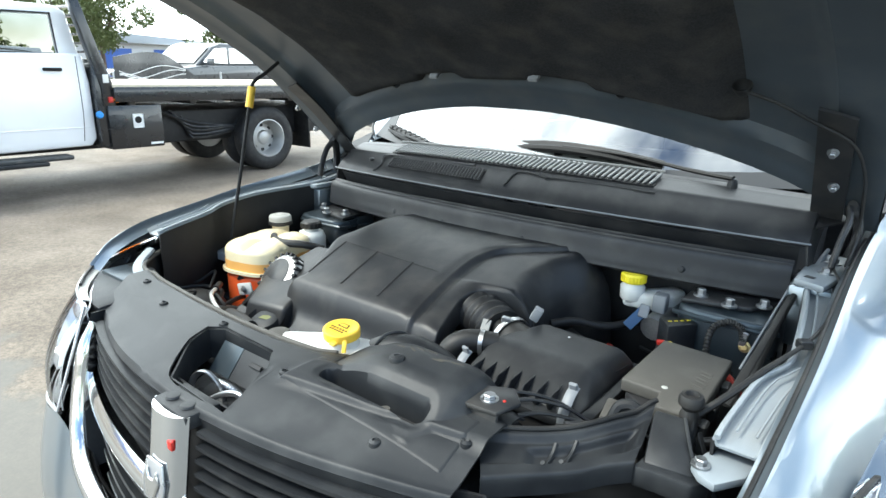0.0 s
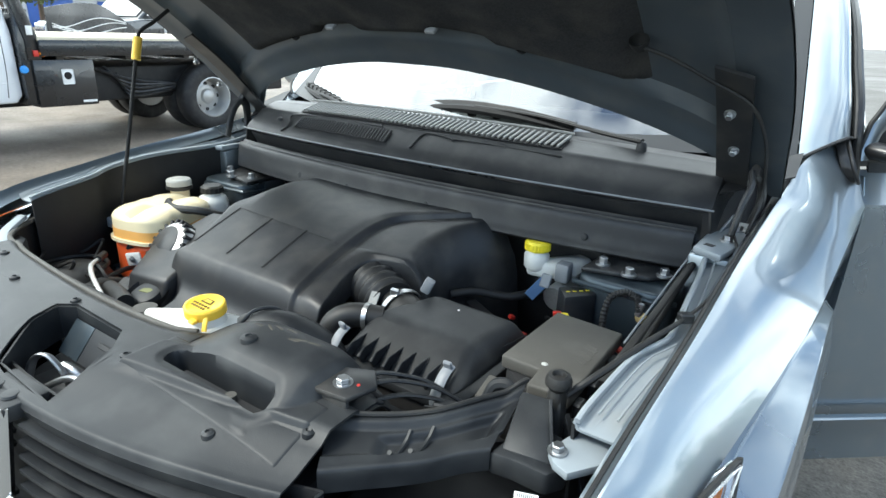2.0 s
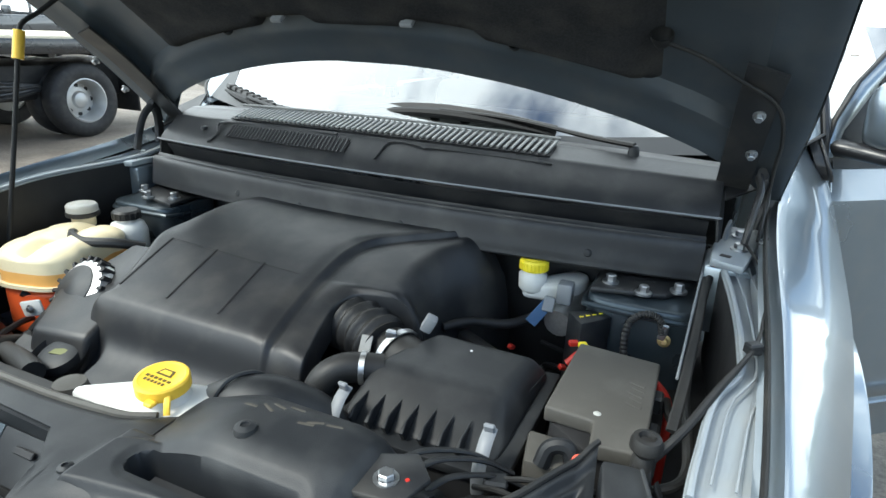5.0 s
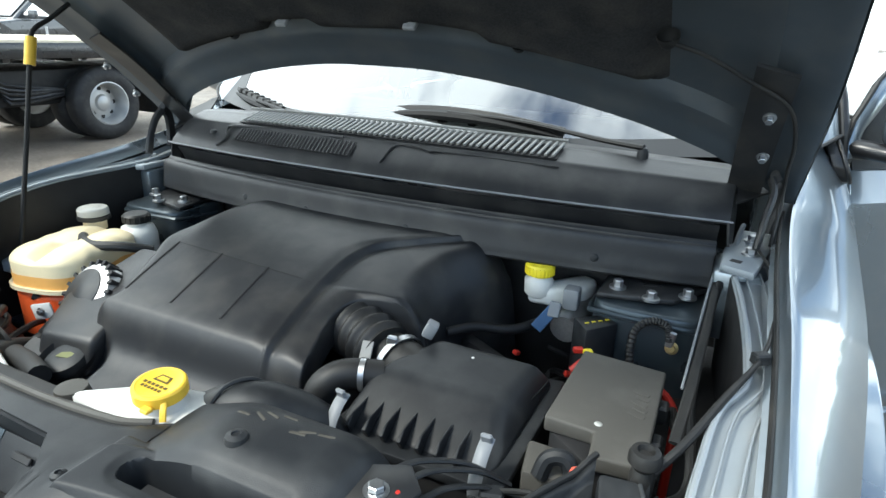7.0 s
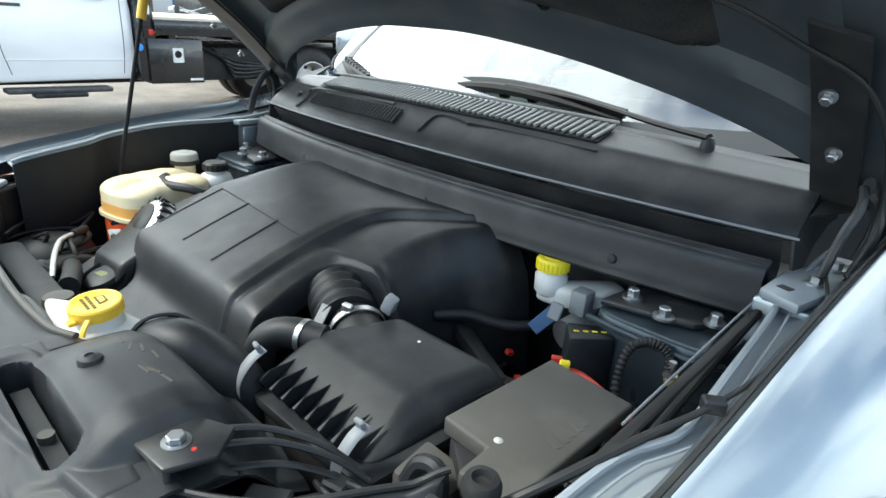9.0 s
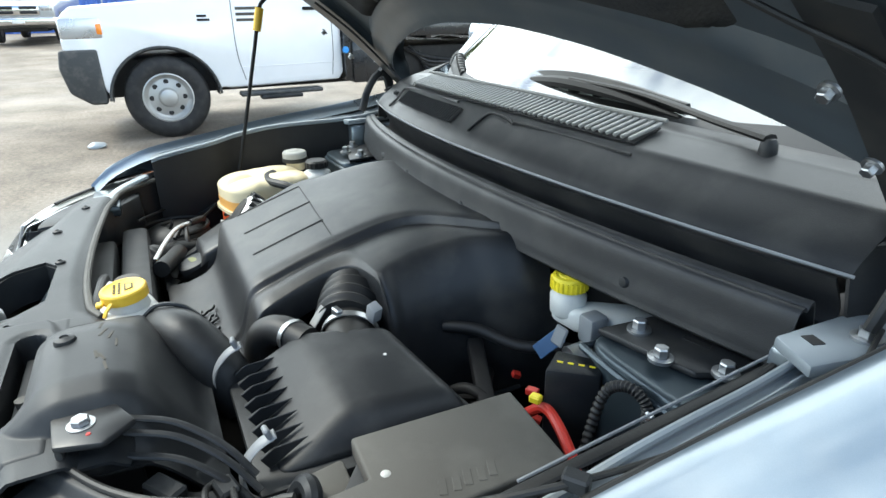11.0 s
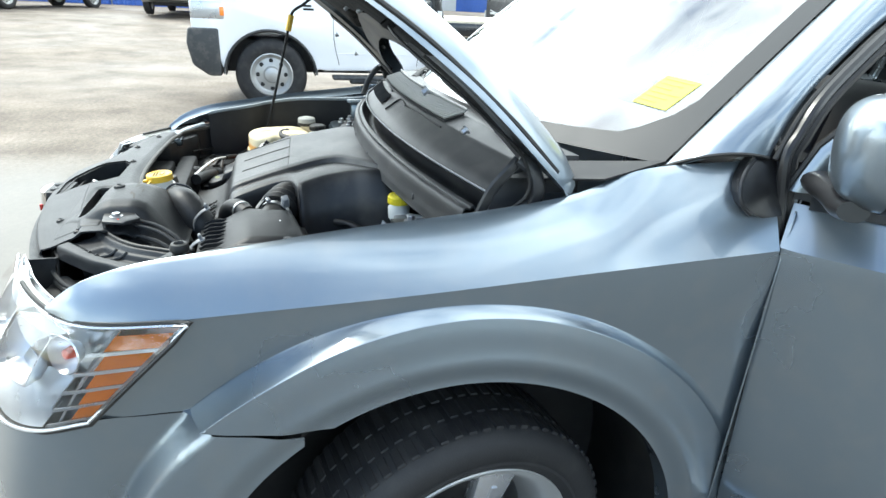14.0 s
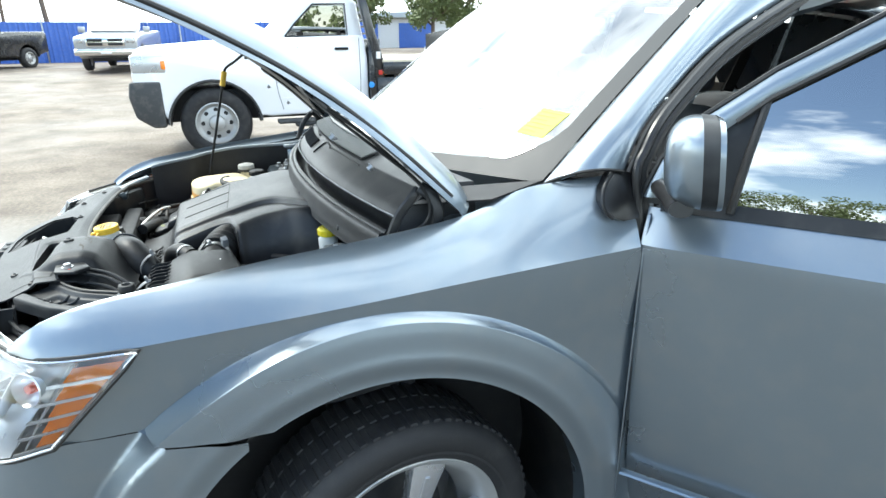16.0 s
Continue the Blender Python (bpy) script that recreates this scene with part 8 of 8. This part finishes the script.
    for k, (w, z) in enumerate(((0.10, 1.275), (0.13, 1.235))):
        part("badge_bar", box(X1, X1 + 0.006, 0.06, 0.06 + w, z - 0.012, z + 0.012, 0.002, 1), BLADE, tk)
    for k in range(3):
        part("door_sign_bar", box(X1, X1 + 0.004, 0.47, 0.74 - 0.04 * k, 1.33 - 0.06 * k, 1.36 - 0.06 * k, 0.0), GREY_LID, tk)
    part("step", box(X1 - 0.10, X1 + 0.10, 0.40, 1.36, 0.40, 0.45, 0.02, 2), BUMPER_DK, tk, "black side step")
    part("step_pad", box(X1 - 0.02, X1 + 0.14, 0.62, 1.10, 0.36, 0.405, 0.015, 2), PLASTIC, tk)
    part("underbody", box(X0 + 0.2, X1 - 0.25, -1.0, 5.4, 0.45, 0.85, 0.03), DARK, tk)
    # headache rack and flatbed
    rx = X1 + 0.10
    part("rack_post", side_prism([(1.73, 0.95), (1.86, 0.95), (1.86, 1.18), (1.70, 1.75), (1.62, 2.05), (1.52, 2.05), (1.60, 1.70), (1.73, 1.15)], rx - 0.10, rx, 0.012), BLACK_PAINT, tk)
    part("rack_post", side_prism([(1.73, 0.95), (1.86, 0.95), (1.86, 1.18), (1.70, 1.75), (1.62, 2.05), (1.52, 2.05), (1.60, 1.70), (1.73, 1.15)], X0 - 0.10, X0, 0.012), BLACK_PAINT, tk)
    part("rack_panel", side_prism([(1.74, 0.60), (1.84, 0.60), (1.84, 1.45), (1.76, 1.45)], X0, rx - 0.1, 0.01), BLACK_PAINT, tk)
    for k in range(6):
        z = 1.52 + 0.09 * k
        y = 1.745 - 0.19 * (z - 1.45) / 0.6
        part("louvre", box(X0, rx - 0.1, y - 0.03, y + 0.03, z - 0.012, z + 0.012, 0.005, 1), BLACK_PAINT, tk)
    part("deck", box(X0 - 0.12, rx + 0.02, 1.84, 5.55, 1.115, 1.185, 0.008), WOOD_BED, tk, "pale deck boards")
    part("side_rail", box(rx - 0.03, rx + 0.035, 1.84, 5.55, 0.99, 1.155, 0.012), BLACK_PAINT, tk, "black side rail")
    part("side_rail", box(X0 - 0.135, X0 - 0.07, 1.84, 5.55, 0.99, 1.155, 0.012), BLACK_PAINT, tk)
    for k in range(5):
        part("cross_beam", box(X0, rx, 2.0 + 0.75 * k, 2.08 + 0.75 * k, 0.95, 1.11, 0.008), BLACK_PAINT, tk)
    bx = part("toolbox", box(rx - 0.52, rx + 0.01, 1.76, 2.37, 0.47, 0.955, 0.012, 2), BLACK_PAINT, tk, "black underbody toolbox")
    part("latch_plate", box(rx + 0.010, rx + 0.016, 2.02, 2.14, 0.70, 0.86, 0.012, 2), LABEL_W, bx, "pale latch plate")
    part("latch", lathe([(0, 0.010), (0.035, 0.008), (0.040, 0.0)], 20, pose(rx + 0.016, 2.08, 0.79, 0, 90, 0)), BLADE, bx)
    part("sticker", box(rx + 0.010, rx + 0.012, 2.20, 2.35, 0.50, 0.525, 0.0), LABEL_W, bx)
    part("marker_lamp", lathe([(0, 0.025), (0.03, 0.02), (0.036, 0.0)], 18, pose(rx + 0.01, 1.87, 1.02, 0, 90, 0)), ORANGE_LAMP, tk, "orange marker lamp")
    part("rear_marker", box(rx, rx + 0.02, 1.78, 1.83, 0.99, 1.05, 0.004), RED, tk)
    part("filler_cap", lathe([(0, 0.03), (0.034, 0.026), (0.042, 0.0)], 18, pose(rx - 0.02, 1.68, 0.86, 0, 90, 0)), BLUE_LAMP, tk, "blue filler cap")
    part("filler_panel", box(rx - 0.45, rx - 0.02, 1.67, 1.77, 0.50, 1.40, 0.01), BLACK_PAINT, tk)
    part("tag", box(rx, rx + 0.004, 1.755, 1.815, 1.20, 1.29, 0.002), LABEL_W, tk)
    part("mud_flap", box(rx - 0.55, rx - 0.02, 4.62, 4.65, 0.25, 0.99, 0.005), RUBBER, tk)
    part("axle", tube([(X0 + 0.1, ry, wr), (X1 - 0.1, ry, wr)], 0.07, 12, 1), DARK, tk)
    part("front_axle", tube([(X0 + 0.1, fy, wr), (X1 - 0.1, fy, wr)], 0.05, 12, 1), DARK, tk)
    for k in range(5):
        part("spring_link", tube([(rx - 0.30 - 0.05 * k, 2.5 + 0.15 * k, 0.85), (rx - 0.28, 2.9, 0.70 - 0.05 * k), (rx - 0.3, 3.5 + 0.1 * k, 0.62)], 0.02, 7, 4), DARKSTEEL, tk)
    road_wheel(tk, X1 - 0.13, fy, wr, wr, 1)
    road_wheel(tk, X0 + 0.13, fy, wr, wr, -1)
    for x, s in ((rx - 0.16, 1), (rx - 0.46, 1), (X0 + 0.06, -1), (X0 + 0.36, -1)):
        road_wheel(tk, x, ry, wr, wr, s, dish=0.5)


work_truck()


def pickup(name, label, paint, m, group=""):
    """A parked crew-cab pickup, nose along -y, built round its own base and set down at m."""
    pk = thing(name, (0, 0, 0), label, "pickup", group)
    W = 0.97
    prof = [(-2.75, 0.60), (-2.86, 0.66), (-2.88, 1.0), (-2.78, 1.13), (-1.55, 1.24), (-1.40, 1.27), (1.0, 1.30), (1.02, 1.34), (2.85, 1.36), (2.92, 1.25), (2.90, 0.62), (2.45, 0.50)]
    prof += arch_profile(1.90, 0.40, 0.48, 0, 180, 12) + [(1.2, 0.45), (-1.25, 0.45)] + arch_profile(-1.85, 0.40, 0.48, 0, 180, 12) + [(-2.5, 0.50)]
    part("body", side_prism(prof, -W, W, 0.05, 3), paint, pk, sharp=35)
    part("cabin", side_prism([(-1.42, 1.25), (-0.75, 1.78), (-0.45, 1.88), (0.55, 1.88), (0.85, 1.80), (1.0, 1.30)], -W + 0.12, W - 0.12, 0.05, 3), paint, pk, sharp=35)
    for sx in (-1, 1):
        x = sx * (W - 0.115)
        part("front_window", side_prism([(-1.15, 1.36), (-0.72, 1.72), (-0.28, 1.76), (-0.26, 1.34)], x - 0.004, x + 0.004, 0.0), DARK_GLASS, pk)
        part("rear_window", side_prism([(-0.18, 1.34), (-0.18, 1.76), (0.55, 1.76), (0.78, 1.36)], x - 0.004, x + 0.004, 0.0), DARK_GLASS, pk)
        part("mirror", box(sx * (W - 0.02), sx * (W + 0.20), -1.12, -1.02, 1.27, 1.47, 0.03, 2), paint, pk)
        part("headlight", box(sx * 0.62, sx * 0.93, -2.90, -2.72, 0.93, 1.09, 0.03, 2), LAMP_BEZEL, pk)
        part("fog_lamp", lathe([(0, 0.02), (0.05, 0.015), (0.06, 0)], 16, pose(sx * 0.72, -2.93, 0.62, 90)), LAMP_BEZEL, pk)
        for y in (-1.85, 1.90):
            road_wheel(pk, sx * (W - 0.12), y, 0.39, 0.39, sx)
    part("windscreen", surf(lambda u, v: (lerp(-0.74, 0.74, u), lerp(-1.36, -0.80, v) - 0.02, lerp(1.31, 1.75, v) + 0.02), 4, 3, 0.01), DARK_GLASS, pk)
    gr = part("grille", box(-0.60, 0.60, -2.92, -2.80, 0.80, 1.10, 0.04, 2), CHROME, pk, "chrome grille with cross bars")
    for sx in (-1, 1):
        for k in range(2):
            part("opening", box(sx * 0.08, sx * 0.54, -2.935, -2.90, 0.84 + 0.13 * k, 0.93 + 0.13 * k, 0.02, 2), DARK, gr)
    part("bumper", box(-0.98, 0.98, -3.00, -2.78, 0.52, 0.74, 0.05, 3), CHROME, pk)
    part("number_plate", box(-0.16, 0.16, -3.012, -3.0, 0.58, 0.68, 0.004), LABEL_W, pk)
    part("underbody", box(-0.6, 0.6, -2.4, 2.6, 0.32, 0.6, 0.03), DARK, pk)
    pk.matrix_basis = m
    return pk


pickup("pickup_truck", "silver-grey crew-cab pickup parked nose out by the blue wall", SILVER_PAINT, pose(-24.6, -3.35, 0.40, 0, 0, 86), "parked pickups")
pickup("pickup_truck", "black crew-cab pickup parked by the blue wall", BLACK_PAINT, pose(-25.0, -8.6, 0.38, 0, 0, 60), "parked pickups")
pickup("pickup_truck", "dark grey crew-cab pickup parked behind the flatbed truck", GREY_PAINT, pose(-15.6, 9.0, 0.12, 0, 0, 12), "parked pickups")
pickup("pickup_truck", "white pickup parked far behind the flatbed truck", WHITE_PAINT, pose(-20.5, 14.0, 0.27, 0, 0, 16), "parked pickups")
pickup("pickup_truck", "white pickup parked behind the crossover", WHITE_PAINT, pose(3.1, 10.6, 0, 0, 0, 14), "parked pickups")


def banner():
    bn = thing("black_banner", (-11.5, 5.4, 0.0), "black mesh banner with pale line drawing tied to posts", "banner")
    part("cloth", surf(lambda u, v: (-11.5 - 1.2 * u + 0.02 * math.sin(20 * u), lerp(4.3, 7.4, u), lerp(0.35, 1.52 - 0.45 * step(0.35, 0.9, u) + 0.12 * math.sin(5 * u), v)), 40, 10, 0.01), BLACK_PAINT, bn)
    for k in range(5):
        part("line", tube([(-11.46 - 1.2 * u, lerp(4.3, 7.4, u), 1.02 + 0.07 * k + 0.13 * math.sin(9 * u + k) * (1 - u)) for u in [0.03 + i / 14 for i in range(9)]], 0.009, 5, 2), LABEL_W, bn)
    for u in (0.0, 0.5, 1.0):
        part("post", tube([(-11.53 - 1.2 * u, lerp(4.3, 7.4, u), 0.0), (-11.53 - 1.2 * u, lerp(4.3, 7.4, u), 1.25)], 0.025, 8, 1), STEEL, bn)


banner()


# ---- far edge of the yard ----
def blue_wall():
    wl_ = thing("wall_west", (-31, -9, 0.4), "blue sheet-metal yard wall with seams", "wall", kind="structure")
    for k in range(20):
        y0 = -30 + 1.9 * k
        def sheet(u, v, y0=y0):
            return (-31.0 + 0.02 * math.sin(u * 60), y0 + 1.88 * u, lerp(0.30, 2.18, v))
        part("panel", surf(sheet, 24, 1, 0.03), BLUE_WALL, wl_)
        part("post", box(-30.98, -30.90, y0 - 0.03, y0 + 0.03, 0.2, 2.28, 0.01), BLUE_WALL if k % 3 else STEEL, wl_)


blue_wall()


def pole(x, y, h, lean):
    pl = thing("utility_pole", (x, y, 0.3), "dark utility pole behind the yard wall", "utility pole", "utility poles")
    part("shaft", tube([(x, y, 0.2), (x, y + lean, h)], lambda s: 0.14 - 0.04 * s, 10, 1), BARK, pl)
    part("cross_arm", box(x - 0.06, x + 0.06, y + lean - 1.1, y + lean + 1.1, h - 0.6, h - 0.48, 0.02), BARK, pl)


pole(-36, -7.9, 9.0, -0.4)
pole(-52, -14.0, 9.0, 0.3)


def tree(x, y, h, w, seed):
    rnd = random.Random(seed)
    tr = thing("tree", (x, y, 0.2), "leafy green roadside tree beyond the yard", "tree", "trees")
    tk = tube([(x, y, 0.0), (x + 0.1, y, h * 0.35), (x - 0.1, y + 0.1, h * 0.7)], lambda s: 0.20 - 0.13 * s, 9, 4)
    for k in range(7):
        a, z = rnd.uniform(0, 6.28), h * rnd.uniform(0.3, 0.6)
        join(tk, tube([(x, y, z), (x + 0.25 * w * math.cos(a), y + 0.25 * w * math.sin(a), z + 0.12 * h), (x + 0.42 * w * math.cos(a), y + 0.42 * w * math.sin(a), z + 0.25 * h)], lambda s: 0.07 - 0.05 * s, 6, 3))
    part("trunk", tk, BARK, tr)
    verts, faces = [], []
    clumps = [(rnd.gauss(0, 0.26) * w, rnd.gauss(0, 0.26) * w, h * rnd.uniform(0.38, 0.98), rnd.uniform(0.10, 0.2) * w) for _ in range(34)]
    for cx, cy, cz, cr in clumps:
        for _ in range(130):
            d = Vector((rnd.gauss(0, 1), rnd.gauss(0, 1), rnd.gauss(0, 0.8)))
            d = d.normalized() * cr * rnd.uniform(0.3, 1.0) ** 0.5
            p = Vector((x + cx, y + cy, cz)) + d
            a = Vector((rnd.gauss(0, 1), rnd.gauss(0, 1), rnd.gauss(0, 1))).normalized() * 0.13
            b = a.orthogonal().normalized() * 0.08
            i = len(verts)
            verts += [p - a, p + b, p + a, p - b]
            faces.append((i, i + 1, i + 2, i + 3))
    me = bpy.data.meshes.new("crown")
    me.from_pydata(verts, [], faces)
    me.materials.append(LEAF)
    cr_ = new("crown", me)
    cr_.parent, cr_.matrix_parent_inverse = tr, Matrix.Translation(-tr.location)


for i, (x, y, h, w) in enumerate(((-42, 15.5, 6.2, 4.5), (-45, 19.0, 6.8, 5.0), (-40, 26.0, 6.5, 5.0), (-44, 31.0, 7.2, 5.5), (-46, 11.0, 5.5, 4.0), (38, 24, 8.0, 5.0), (42, 14, 7.0, 4.5))):
    tree(x, y, h, w, 20 + i)
# the row across the yard, which the side window mirrors
for i, (k, h, w) in enumerate(((-15, 8.0, 6.5), (-8, 9.2, 6.0), (-1, 7.6, 7.0), (6, 8.6, 6.5), (13, 8.0, 7.0))):
    tree(28 + 0.77 * k, -35 + 0.62 * k, h, w, 40 + i)


def far_woods():
    """A low band of mixed trees beyond the east side of the yard."""
    rnd = random.Random(77)
    verts, faces = [], []
    for k in range(150):
        y = -70 + k * 1.1 + rnd.uniform(-1, 1)
        x = 62 + rnd.uniform(-5, 5)
        h = rnd.uniform(2.8, 5.2) + (3.0 if k % 19 == 0 else 0)
        for _ in range(70):
            q = rnd.uniform(0, 1)
            wd = 2.0 * (1 - q) ** 0.6
            p = Vector((x + rnd.gauss(0, 0.4) * wd, y + rnd.gauss(0, 0.5) * wd, q * h))
            a = Vector((rnd.gauss(0, 1), rnd.gauss(0, 1), rnd.gauss(0, 1))).normalized() * 0.45
            b = a.orthogonal().normalized() * 0.3
            i = len(verts)
            verts += [p - a, p + b, p + a, p - b]
            faces.append((i, i + 1, i + 2, i + 3))
    me = bpy.data.meshes.new("far_woods")
    me.from_pydata(verts, [], faces)
    me.materials.append(LEAF)
    tagged(new("far_woods", me), "low dark band of distant trees", "woods", kind="stuff")


far_woods()


def shed():
    sh = thing("far_building", (-58, 22, 0), "pale low building far behind the trees", "building")
    part("wall", box(-62, -54, 8, 40, 0, 3.0, 0.05), WALL_WHITE, sh)
    part("roof", side_prism([(7.5, 3.0), (40.5, 3.0), (40.5, 3.15), (24, 3.9), (7.5, 3.15)], -62.5, -53.5, 0.04), SILVER_PAINT, sh)
    for k in range(5):
        part("door", box(-54.02, -53.95, 11 + 5.5 * k, 14.5 + 5.5 * k, 0.2, 2.6, 0.02), BLUE_WALL, sh)


shed()


def litter():
    st = thing("loose_stone", (-6.2, -1.15, 0.0), "small pale stone lying on the asphalt", "stone")
    bm = bmesh.new()
    bmesh.ops.create_icosphere(bm, subdivisions=2, radius=0.09)
    for v in bm.verts:
        v.co *= 1 + 0.25 * noise.noise(v.co * 14)
        v.co.z *= 0.4
    part("stone", bm, INNER_LIP, st, m=Matrix.Translation((-6.2, -1.15, 0.025)))


litter()
